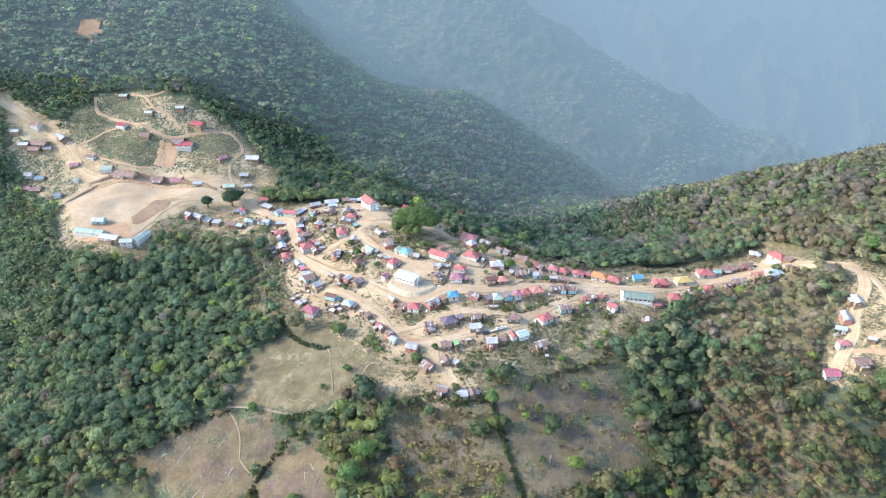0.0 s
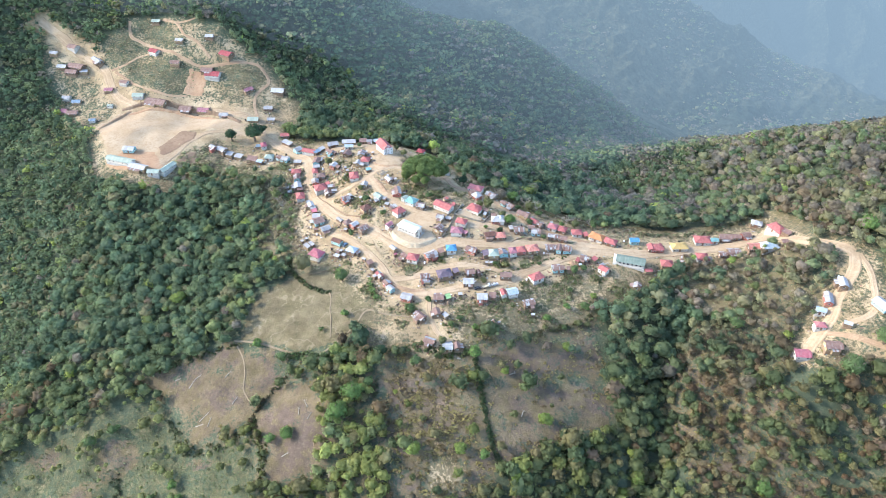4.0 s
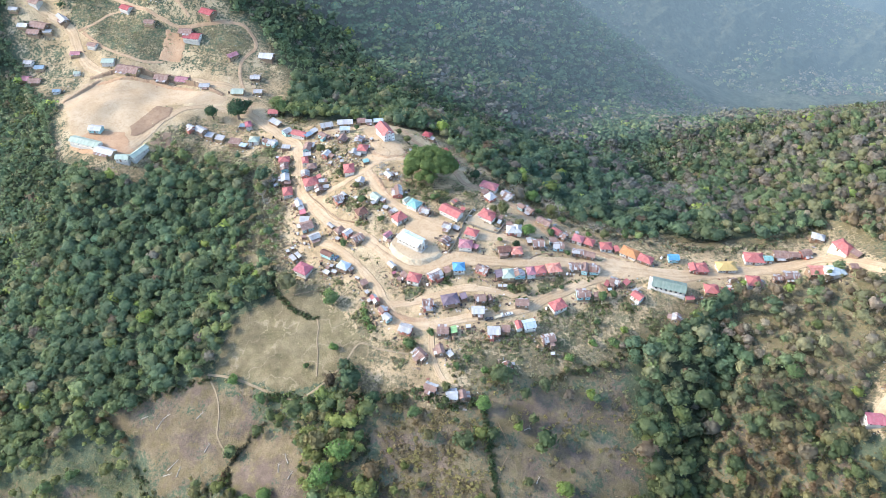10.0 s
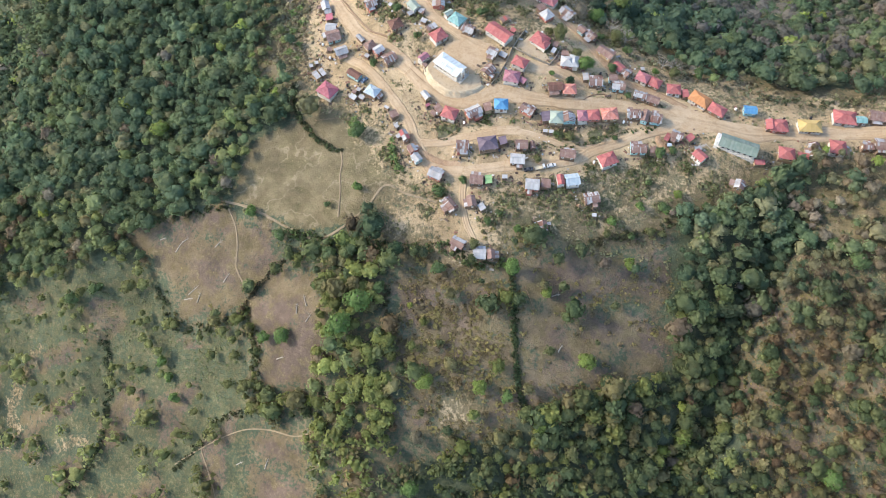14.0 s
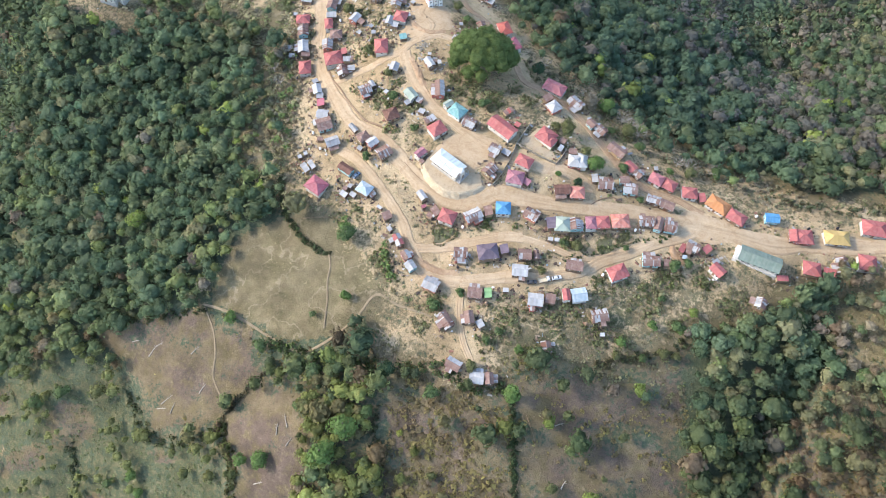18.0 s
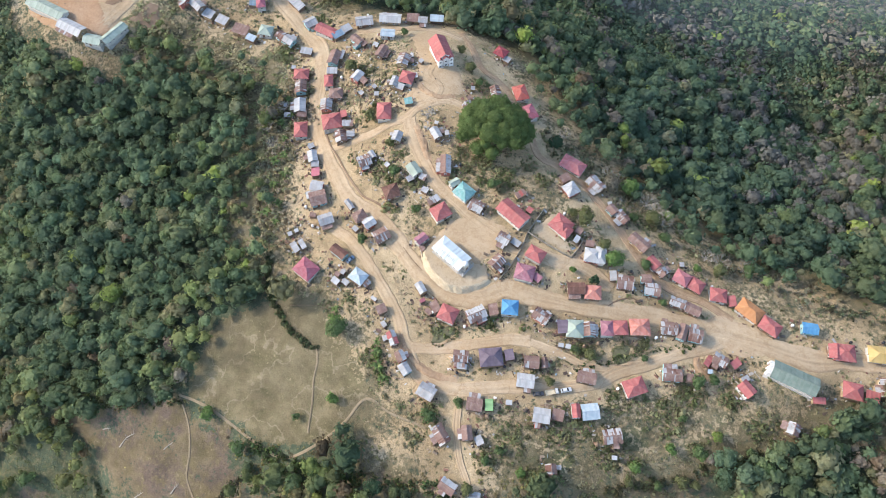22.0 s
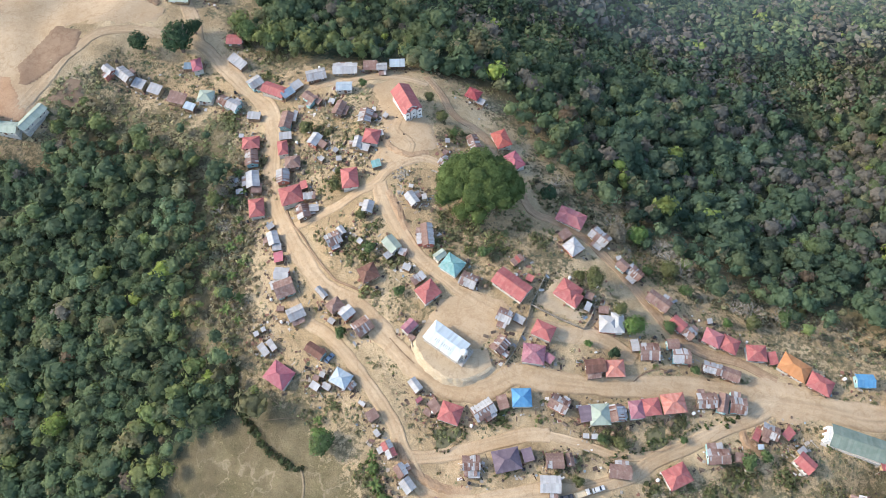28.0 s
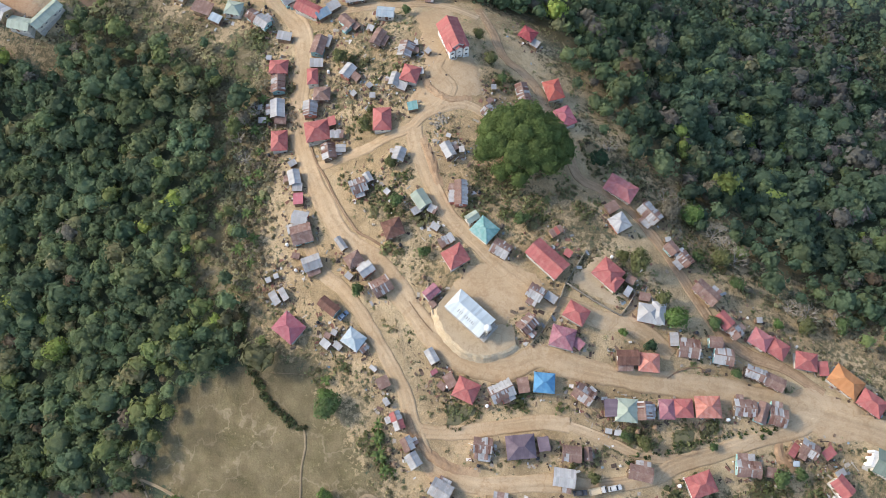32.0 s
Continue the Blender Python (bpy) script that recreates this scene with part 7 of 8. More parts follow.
gabled(195.7, 362.5, 6, 9.6, 6.9, "salmon")
gabled(183.0, 361.2, 6, 8.3, 6.3, "patch")
gabled(176.5, 359.7, 6, 5.1, 3.9, "stripe")
shed(211.6, 361.0, 6, 4.4, 3.3, "rust")
gabled(-258.6, 458.3, -2, 9.5, 6.8, "white")
gabled(-260.3, 445.2, -13, 23.5, 7.1, "mint")
gabled(-242.6, 437.2, -14, 15.0, 7.0, "white")
gabled(-221.2, 440.4, 68, 14.5, 5.8, "mint")
gabled(-229.4, 433.8, 2, 9.5, 6.0, "mint")
gabled(-348.9, 562.1, -12, 14.3, 8.3, "rust")
gabled(-311.8, 540.7, 6, 7.2, 5.4, "rose")
gabled(-304.0, 522.8, 6, 4.4, 3.3, "teal")
gabled(-337.0, 528.1, 6, 7.2, 5.4, "blue")
gabled(-334.6, 514.1, 6, 8.9, 6.6, "pink")
gabled(-310.1, 501.2, 6, 5.2, 3.9, "blue")
gabled(-281.5, 532.6, 6, 8.9, 6.6, "teal")
gabled(-263.6, 527.0, -11, 17.1, 9.2, "rust")
gabled(-237.8, 525.3, -3, 10.2, 7.4, "pink")
gabled(-222.2, 525.2, -3, 9.3, 6.9, "rose")
gabled(-202.4, 518.5, 6, 7.0, 5.2, "tin")
gabled(-176.1, 515.4, 6, 8.6, 6.5, "teal")
gabled(-162.2, 519.9, 6, 6.1, 4.6, "tin")
gabled(-168.4, 534.6, 6, 7.1, 5.3, "tin")
gabled(-165.2, 556.8, -3, 10.3, 7.8, "white")
gabled(-189.6, 549.5, 48, 7.6, 5.7, "rose")
gabled(-223.3, 561.1, -4, 12.4, 9.1, "darkred")
gabled(-143.3, 494.8, 6, 7.6, 5.7, "red")
gabled(-299.4, 546.9, -12, 7.3, 5.5, "rust")
gabled(-340.7, 558.2, 6, 6.4, 4.8, "tin")
# houses of the hamlet
gabled(228.2, 315.4, -97, 8.0, 5.2, "white")
gabled(218.9, 306.4, -102, 9.4, 4.7, "tin")
gabled(213.3, 299.0, -19, 5.7, 4.3, "sky")
hipped(209.7, 288.0, -0, 6.2, 4.6, "rose")
gabled(221.8, 285.7, -19, 4.4, 3.3, "white")
gabled(211.5, 273.1, -0, 8.9, 6.1, "rust")
gabled(197.1, 271.5, -0, 8.4, 6.3, "pink")
gabled(241.5, 296.3, -63, 9.6, 7.2, "white")
# highest houses on the hillside
gabled(-287.4, 607.6, -1, 7.1, 5.4, "teal")
gabled(-232.7, 591.3, -1, 7.0, 5.3, "white")
gabled(-258.8, 585.5, -1, 6.5, 4.8, "white")
gabled(-215.2, 579.4, -23, 11.0, 8.2, "red")
gabled(-229.3, 564.1, -1, 9.8, 7.3, "rust")
gabled(-258.2, 566.4, -1, 7.8, 5.9, "pink")
gabled(-281.4, 578.7, -23, 8.8, 6.6, "red")
gabled(-360.8, 559.8, -1, 7.9, 5.9, "white")
gabled(-351.0, 556.2, -1, 9.8, 7.3, "pink")
gabled(-331.8, 568.7, -42, 13.6, 5.2, "tin")
gabled(-357.1, 579.1, -21, 9.1, 6.9, "rust")
gabled(-372.1, 571.6, -1, 7.0, 5.2, "tin")
gabled(-347.5, 531.7, -1, 6.7, 5.0, "sky")
gabled(-344.8, 517.1, -1, 8.4, 6.3, "rose")
shed(-122.1, 422.4, -71, 2.2, 1.7, "tin")
shed(-78.5, 432.1, 15, 2.2, 2.1, "tin")
shed(-78.6, 426.6, 60, 2.2, 1.7, "tin")
shed(-62.0, 395.8, -30, 2.1, 2.0, "white")
shed(-40.6, 416.8, -71, 2.4, 1.9, "tin")
shed(-35.9, 445.2, 15, 1.9, 2.1, "tin")
shed(-35.9, 438.9, 60, 2.3, 2.0, "rust")
shed(-86.2, 432.2, -30, 2.2, 2.1, "tin")
shed(-63.1, 453.7, -30, 2.1, 2.0, "tin")
shed(-68.7, 456.8, -71, 2.4, 1.6, "white")
shed(-80.9, 436.1, -30, 2.0, 2.1, "tin")

# ---------------------------------------------------------------- single trees
TONES = {"deep": (0.055, 0.095, 0.05), "green": (0.125, 0.18, 0.075), "bright": (0.15, 0.23, 0.075), "olive": (0.16, 0.17, 0.075), "grey": (0.22, 0.20, 0.15), "lime": (0.21, 0.27, 0.075)}
TONE_WORDS = {"deep": "dark green", "green": "mid-green", "bright": "fresh green", "olive": "olive", "grey": "dry greyish", "lime": "lime green"}
crown_cache = {}


def coloured(name, v, q, tone, seed):
    me = sheet_mesh(name, v, q, LEAF)
    rr = np.random.RandomState(seed)
    a = me.color_attributes.new("leaf", "FLOAT_COLOR", "POINT")
    c = np.tile(np.array(tone), (len(v), 1)) * rr.uniform(0.85, 1.15, (len(v), 1))
    a.data.foreach_set("color", np.concatenate([c, np.ones((len(v), 1))], 1).astype(np.float32).ravel())
    return me


def trunk_mesh(seed, limbs=5):
    """A trunk of unit height with limbs that fork into the crown."""
    rr = random.Random(seed)
    bm = bmesh.new()
    tube(bm, (0, 0, -0.12), (0.02, 0.01, 0.45), 0.055, 0.04)
    tube(bm, (0.02, 0.01, 0.45), (0, 0.03, 0.85), 0.04, 0.015)
    for k in range(limbs):
        a = k * 6.283 / limbs + rr.uniform(-0.4, 0.4)
        mid = (0.17 * math.cos(a), 0.17 * math.sin(a), 0.55 + rr.uniform(-0.06, 0.06))
        tube(bm, (0.015, 0.01, 0.36 + 0.04 * k), mid, 0.026, 0.016, 5)
        tube(bm, mid, (0.32 * math.cos(a + 0.2), 0.32 * math.sin(a + 0.2), 0.72), 0.016, 0.006, 5)
        tube(bm, mid, (0.26 * math.cos(a - 0.5), 0.26 * math.sin(a - 0.5), 0.8), 0.014, 0.005, 5)
    me = bpy.data.meshes.new("trunk")
    bm.to_mesh(me)
    bm.free()
    me.materials.append(BARK)
    return me


TRUNKS = [trunk_mesh(s) for s in range(4)]


def tree(x, y, radius, tone):
    k = dice.randint(0, 3) + (4 if radius > 4.4 else 0)
    if (tone, k) not in crown_cache:
        v, q = crown_shape(300 + k, 380, 4, (0.12, 0.28), 13, -0.4, 0.7, 0.8) if k < 4 else crown_shape(300 + k, 760, 4, (0.08, 0.19), 16, -0.4, 0.7, 0.8)
        crown_cache[tone, k] = coloured("crown", v, q, TONES[tone], k)
    tall = radius * dice.uniform(1.55, 1.95)
    root = thing("tree", x, y, height(x, y), dice.uniform(0, 360), f"spreading {TONE_WORDS[tone]} leafy tree among the houses and fields", "tree", "single trees")
    piece("trunk", TRUNKS[k % 4], root, Matrix.Diagonal((tall * 1.1, tall * 1.1, tall, 1)))
    piece("crown", crown_cache[tone, k], root, Matrix.Translation((0, 0, tall * 0.5)) @ Matrix.Diagonal((radius, radius, radius * dice.uniform(0.75, 0.95), 1)))
    return root


# the great spreading tree beside the lane
great = thing("great_tree", -20, 421, height(-20, 421), 0, "huge old spreading tree with a dense dark green crown", "tree")
v_all, q_all, base = [], [], 0
rr = np.random.RandomState(77)
for k in range(84):
    a, d = rr.uniform(0, 6.283), math.sqrt(rr.uniform(0, 1))
    v, q = crown_shape(400 + k % 9, 230, 2, (0.10, 0.23), 7, -0.4)
    rad = rr.uniform(3.4, 5.2)
    c = np.array((math.cos(a) * d * 14.0, math.sin(a) * d * 13.0, 6.0 + 9.0 * math.sqrt(max(0.0, 1 - d * d * 0.95)) + rr.uniform(-1, 1)))
    rot = rr.uniform(0, 6.283)
    vv = np.stack([v[:, 0] * math.cos(rot) - v[:, 1] * math.sin(rot), v[:, 0] * math.sin(rot) + v[:, 1] * math.cos(rot), v[:, 2] * 0.85], -1) * rad + c
    v_all.append(vv)
    q_all.append(q + base)
    base += len(v)
piece("crown", coloured("crown", np.concatenate(v_all), np.concatenate(q_all), (0.140, 0.195, 0.068), 3), great, Matrix())
bm = bmesh.new()
tube(bm, (0, 0, -1.0), (0.2, 0.1, 4.0), 1.9, 1.3, 12)
tube(bm, (0.2, 0.1, 4.0), (0, 0.5, 11.0), 1.3, 0.5, 10)
part("trunk", bm, BARK, great)
for k in range(8):
    a = k * 0.785 + 0.3
    bm = bmesh.new()
    mid = (5.5 * math.cos(a), 5.0 * math.sin(a), 7.0)
    tube(bm, (0.4 * math.cos(a), 0.4 * math.sin(a), 3.2), mid, 0.75, 0.45, 8)
    tube(bm, mid, (12 * math.cos(a + 0.12), 11 * math.sin(a + 0.12), 9.5), 0.45, 0.15, 7)
    tube(bm, mid, (9 * math.cos(a - 0.35), 8.5 * math.sin(a - 0.35), 11.0), 0.38, 0.12, 7)
    part("limb", bm, BARK, great)

tree(-43.4, 377.5, 2.8, "green")
tree(-61.9, 323.2, 4.2, "bright")
tree(43.3, 417.6, 5.4, "bright")
tree(25.9, 391.3, 5.1, "olive")
tree(20.8, 392.6, 2.7, "olive")
tree(36.5, 381.4, 3.6, "olive")
tree(41.1, 376.3, 4.7, "bright")
tree(55.1, 403.5, 4.5, "olive")
tree(46.9, 401.7, 2.6, "green")
tree(35.0, 365.4, 2.6, "deep")
tree(25.8, 367.2, 1.9, "bright")
tree(54.1, 378.3, 3.1, "green")
tree(-14.4, 396.3, 3.2, "green")
tree(-12.1, 399.0, 2.0, "olive")
tree(7.1, 428.4, 4.2, "deep")
tree(34.7, 415.9, 5.0, "grey")
tree(51.2, 432.6, 5.7, "grey")
tree(-47.3, 467.6, 2.9, "olive")
tree(-40.1, 457.0, 3.3, "olive")
tree(-33.9, 450.7, 2.4, "green")
tree(-77.6, 473.4, 2.3, "green")
tree(85.3, 387.2, 3.9, "olive")
tree(98.2, 391.3, 3.6, "green")
tree(105.5, 395.8, 2.8, "olive")
tree(76.4, 385.4, 2.3, "bright")
tree(61.3, 395.4, 3.2, "green")
tree(50.6, 388.5, 2.7, "bright")
tree(82.3, 336.3, 3.6, "green")
tree(87.8, 339.1, 2.5, "green")
tree(39.4, 335.4, 3.3, "olive")
tree(33.0, 336.3, 2.0, "green")
tree(60.6, 340.3, 1.8, "green")
tree(26.6, 321.7, 2.4, "olive")
tree(63.7, 364.1, 2.2, "green")
tree(-62.2, 360.0, 2.8, "green")
tree(-96.0, 446.2, 4.0, "olive")
tree(-77.5, 419.8, 3.4, "olive")
tree(-126.1, 415.4, 4.5, "grey")
tree(-63.9, 406.9, 2.9, "olive")
tree(-57.8, 393.0, 3.2, "green")
tree(-77.4, 426.6, 2.1, "olive")
tree(-60.3, 320.8, 5.5, "green")
tree(-53.8, 294.7, 3.1, "bright")
tree(-28.2, 267.0, 4.7, "deep")
tree(31.1, 284.6, 5.5, "olive")
tree(-15.5, 297.2, 3.5, "green")
tree(87.9, 311.8, 3.5, "green")
tree(111.9, 312.5, 4.8, "green")
tree(83.3, 300.1, 3.0, "olive")
tree(-5.3, 304.7, 2.6, "green")
tree(23.7, 286.0, 2.5, "bright")
tree(-104.0, 277.5, 3.9, "bright")
tree(-168.1, 316.4, 6.3, "lime")
tree(-180.5, 389.5, 3.4, "lime")
tree(-66.4, 284.8, 2.1, "green")
tree(24.4, 267.3, 5.2, "bright")
tree(41.8, 261.3, 3.3, "lime")
tree(76.5, 283.1, 3.8, "lime")
tree(-86.4, 267.5, 4.1, "green")
tree(-39.9, 241.4, 7.1, "bright")
tree(-46.1, 229.2, 7.1, "bright")
tree(-32.7, 249.6, 3.8, "green")
tree(-59.7, 262.4, 3.9, "green")
tree(-58.7, 246.6, 4.9, "olive")
tree(-7.5, 261.5, 4.3, "green")
tree(5.5, 275.0, 3.3, "olive")
tree(-53.3, 267.5, 4.9, "green")
tree(-72.8, 222.3, 4.7, "bright")
tree(254.8, 358.7, 8.1, "bright")
tree(254.6, 384.7, 5.4, "green")
tree(235.8, 273.5, 6.8, "green")
tree(217.3, 260.0, 7.3, "green")
tree(171.2, 299.5, 5.4, "green")
tree(63.7, 236.1, 4.8, "lime")
tree(136.0, 325.9, 5.0, "green")
tree(-166.4, 486.8, 9.6, "deep")
tree(-184.7, 484.0, 6.1, "deep")
tree(-162.8, 496.6, 5.3, "deep")
tree(-137.8, 498.8, 6.2, "green")
tree(-4.0, 213.5, 5.2, "lime")
tree(20.5, 216.0, 4.4, "lime")
tree(32.5, 214.5, 3.6, "bright")
tree(49.0, 206.5, 4.6, "lime")
tree(112.0, 217.5, 5.0, "lime")
tree(-1.0, 171.0, 4.8, "bright")
tree(-137.0, 206.0, 3.6, "bright")
tree(-131.5, 199.5, 3.2, "bright")
tree(-125.0, 190.5, 3.4, "bright")
tree(-148.0, 201.0, 3.0, "green")
tree(-193.0, 227.0, 4.6, "green")
tree(-181.0, 234.0, 4.2, "green")
tree(-82.0, 221.0, 3.8, "bright")
tree(-61.5, 247.0, 3.4, "green")
tree(163.0, 307.0, 4.6, "green")
tree(171.0, 210.0, 5.4, "bright")
tree(112.0, 272.0, 5.6, "deep")
tree(65.0, 199.0, 4.4, "olive")
tree(65.0, 300.0, 3.0, "bright")
tree(77.0, 310.0, 2.8, "bright")
tree(89.0, 311.0, 2.9, "bright")
tree(113.0, 312.0, 4.2, "bright")
tree(103.0, 312.0, 2.6, "olive")
tree(93.0, 319.0, 2.8, "lime")
tree(14.0, 292.0, 2.2, "green")
tree(10.0, 287.0, 2.4, "green")
tree(79.0, 322.0, 2.0, "green")
tree(107.0, 317.0, 2.4, "green")
tree(64.0, 294.0, 2.2, "olive")
tree(120.0, 329.0, 2.4, "olive")
tree(75.0, 296.0, 2.4, "green")
tree(89.0, 300.0, 2.6, "olive")

# ---------------------------------------------------------------- walls, fences, banks and what stands about the yards
def yard_wall(line, tall, thick, mat, label):
    """A low wall that steps with the slope, one block to a bay."""
    c = np.concatenate([np.linspace(a, b, max(1, round(math.dist(a, b) / 2.4)), endpoint=False) for a, b in zip(line, line[1:])] + [np.array(line[-1:], float)])
    root = thing("yard_wall", c[0][0], c[0][1], height(*c[0]), 0, label, "wall", "yard walls")
    o = Vector((c[0][0], c[0][1], height(*c[0])))
    for a, b in zip(c, c[1:]):
        za, zb = height(*a), height(*b)
        bm = bmesh.new()
        top = max(za, zb) + tall - o.z
        d = Vector((b[0] - a[0], b[1] - a[1], 0))
        s = Vector((-d.y, d.x, 0)).normalized() * thick / 2
        p, q = Vector((a[0] - o.x, a[1] - o.y, 0)), Vector((b[0] - o.x, b[1] - o.y, 0))
        ring = [p - s, q - s, q + s, p + s]
        lo = [bm.verts.new((v.x, v.y, min(za, zb) - o.z - 0.6)) for v in ring]
        hi = [bm.verts.new((v.x, v.y, top)) for v in ring]
        bm.faces.new(hi)
        for i in range(4):
            j = (i + 1) % 4
            bm.faces.new((lo[i], lo[j], hi[j], hi[i]))
        part("wall_bay", bm, mat, root)
    return root


POST = bmesh.new()
box(POST, -0.06, 0.06, -0.06, 0.06, -0.4, 1.25)
POST_ME = bpy.data.meshes.new("post")
POST.to_mesh(POST_ME)
POST.free()
POST_ME.materials.append(TIMBER)


def fence(line, label="rough timber fence round a garden plot"):
    """Posts every two metres with two rails."""
    c = catmull(line, 2.0)
    o = Vector((c[0][0], c[0][1], height(*c[0])))
    root = thing("fence", *o, 0, label, "fence", "garden fences")
    tops = [Vector((p[0], p[1], height(*p))) - o for p in c]
    for t in tops:
        piece("post", POST_ME, root, Matrix.Translation(t) @ pose(0, 0, 0, dice.uniform(-4, 4), dice.uniform(-4, 4), dice.uniform(0, 90)))
    for hgt in (0.5, 1.05):
        bm = bmesh.new()
        rings = []
        for k, t in enumerate(tops):
            d = tops[min(k + 1, len(tops) - 1)] - tops[max(k - 1, 0)]
            s = Vector((-d.y, d.x, 0)).normalized() * 0.03
            up = Vector((0, 0, 0.045))
            c0 = t + Vector((0, 0, hgt + dice.uniform(-0.05, 0.05)))
            rings.append([bm.verts.new(c0 + q) for q in (-s - up, s - up, s + up, -s + up)])
        for a, b in zip(rings, rings[1:]):
            for i in range(4):
                bm.faces.new((a[i], a[(i + 1) % 4], b[(i + 1) % 4], b[i]))
        part("rail", bm, TIMBER, root)
    return root


def earth_bank(line, drop, label, mat=None):
    """A raw cut in the soil along a way."""
    c = catmull(line, 1.1)
    t = np.gradient(c, axis=0)
    nrm = np.stack([t[:, 1], -t[:, 0]], -1) / np.linalg.norm(t, axis=1)[:, None]
    r = np.random.RandomState(len(c))
    rows = []
    for out, f in ((-1.6, 0.0), (-0.7, 0.35), (-0.15, 0.8), (0.3, 1.0), (1.3, 1.0), (2.6, 0.1)):
        p = c + nrm * (out + r.uniform(-0.3, 0.3, len(c)))[:, None]
        taper = np.sin(np.linspace(0.12, 3.02, len(c)))
        z = ground(p[:, 0], p[:, 1]) + (drop * f * r.uniform(0.75, 1.1, len(c))) * taper - 0.15 * (f < 0.15)
        rows.append(np.concatenate([p, z[:, None]], 1))
    v = np.stack(rows, 1)
    i = np.arange(v.shape[0] * v.shape[1]).reshape(v.shape[:2])
    q = np.stack([i[:-1, :-1], i[:-1, 1:], i[1:, 1:], i[1:, :-1]], -1).reshape(-1, 4)
    return tagged(new("earth_bank", sheet_mesh("earth_bank", v.reshape(-1, 3), q, mat or LANE_DIRT, False)), label, "bank", "earth banks")


yard_wall([(-2, 356), (1, 362), (3.5, 370), (4.5, 378), (9, 392)], 1.2, 0.2, MASONRY, "grey concrete boundary wall beside the lane")
yard_wall([(4.5, 378.5), (14.5, 375), (24, 372.6)], 1.3, 0.22, MASONRY, "weathered concrete wall round a swept yard")
yard_wall([(24, 372.6), (26, 377), (27.5, 382)], 1.3, 0.22, MASONRY, "weathered concrete wall at the end of a yard")
yard_wall([(-39.5, 368), (-37, 362), (-35, 358)], 1.2, 0.25, MASONRY, "concrete wall above the street")
fence([(-23.5, 329.4), (-23.2, 333.2), (-14.5, 334.2), (-12.8, 330.4)])
fence([(-12.8, 330.4), (-17.6, 325.2), (-21.8, 325), (-23.5, 329.4)])
fence([(31.8, 339.3), (37.9, 341), (39, 335.6), (33.5, 334.2)])
fence([(47.9, 343.1), (54.5, 344.9), (56.1, 336.9), (48.5, 334.8)])
fence([(55.2, 347.4), (61.8, 349.2), (62.8, 343.8), (56.3, 341.4)])
fence([(-84, 365), (-90, 361.5), (-93, 354), (-103, 351), (-107, 342)], "old timber fence at the edge of the village")
fence([(-58, 322), (-68, 329), (-84, 327)], "timber fence above the dry field")
fence([(-47, 354), (-43, 346), (-40, 341)], "timber fence beside the lane")
fence([(32, 262), (38, 251), (35, 242), (33, 228)], "timber fence along a fallow field")
fence([(10, 307), (18, 304), (28, 306), (30, 312)])
fence([(40, 311), (52, 309), (60, 316)])
fence([(62, 330), (70, 327), (78, 333)])
fence([(-75, 396), (-68, 392), (-62, 396), (-64, 404)])
fence([(-95, 437), (-88, 432), (-84, 424)])
earth_bank([(-36, 328), (-30, 320), (-24, 315.5), (-16, 313.5), (-8, 314)], 0.8, "pale earth bank above the lower street")
earth_bank([(81, 347), (82.5, 343), (87, 341)], 0.7, "raw earth bank below the street")
earth_bank([(40, 349), (52, 350), (66, 352)], 0.5, "earth bank below the main street")
earth_bank([(-56, 420), (-50, 412), (-44, 402)], 0.7, "raw earth bank beside the lane")
earth_bank([(-64, 447), (-58, 440), (-50, 437), (-43, 440)], 0.8, "raw earth bank of the churchyard")
earth_bank([(-292, 519), (-265, 528), (-238, 527), (-205, 520), (-185, 511)], 3.6, "tall raw earth bank behind the levelled field", SPOIL)
earth_bank([(-286, 513), (-262, 521), (-240, 521), (-210, 515)], 1.6, "low cut terrace behind the levelled field", RED_EARTH)
earth_bank([(-300, 488), (-290, 508), (-284, 518)], 2.0, "raw earth bank at the end of the field")

# water tanks, drums, wood piles and loose sheets
bm = bmesh.new()
tube(bm, (0, 0, 0), (0, 0, 1.15), 0.52, 0.55, 14)
TANK_ME = bpy.data.meshes.new("tank")
bm.to_mesh(TANK_ME)
bm.free()
TANK_ME.materials.append(DARK_OPENING)
bm = bmesh.new()
tube(bm, (0, 0, 1.15), (0, 0, 1.32), 0.55, 0.25, 14)
tube(bm, (0, 0, 1.3), (0, 0, 1.4), 0.22, 0.2, 10)
LID_ME = bpy.data.meshes.new("lid")
bm.to_mesh(LID_ME)
bm.free()
LID_ME.materials.append(DARK_OPENING)
bm = bmesh.new()
for px in (-0.6, 0.6):
    for py in (-0.6, 0.6):
        box(bm, px - 0.06, px + 0.06, py - 0.06, py + 0.06, -0.8, 0.9)
box(bm, -0.75, 0.75, -0.75, 0.75, 0.9, 1.0)
STAND_ME = bpy.data.meshes.new("stand")
bm.to_mesh(STAND_ME)
bm.free()
STAND_ME.materials.append(TIMBER)
bm = bmesh.new()
tube(bm, (-0.9, 0, 0.11), (0.9, 0.03, 0.11), 0.11, 0.1, 6)
LOG_ME = bpy.data.meshes.new("log")
bm.to_mesh(LOG_ME)
bm.free()
LOG_ME.materials.append(BARK)
TANK_COLOURS = ((DARK_OPENING, "black plastic"), (TIMBER, "brown plastic"), (WHITE_PAINT, "white plastic"))


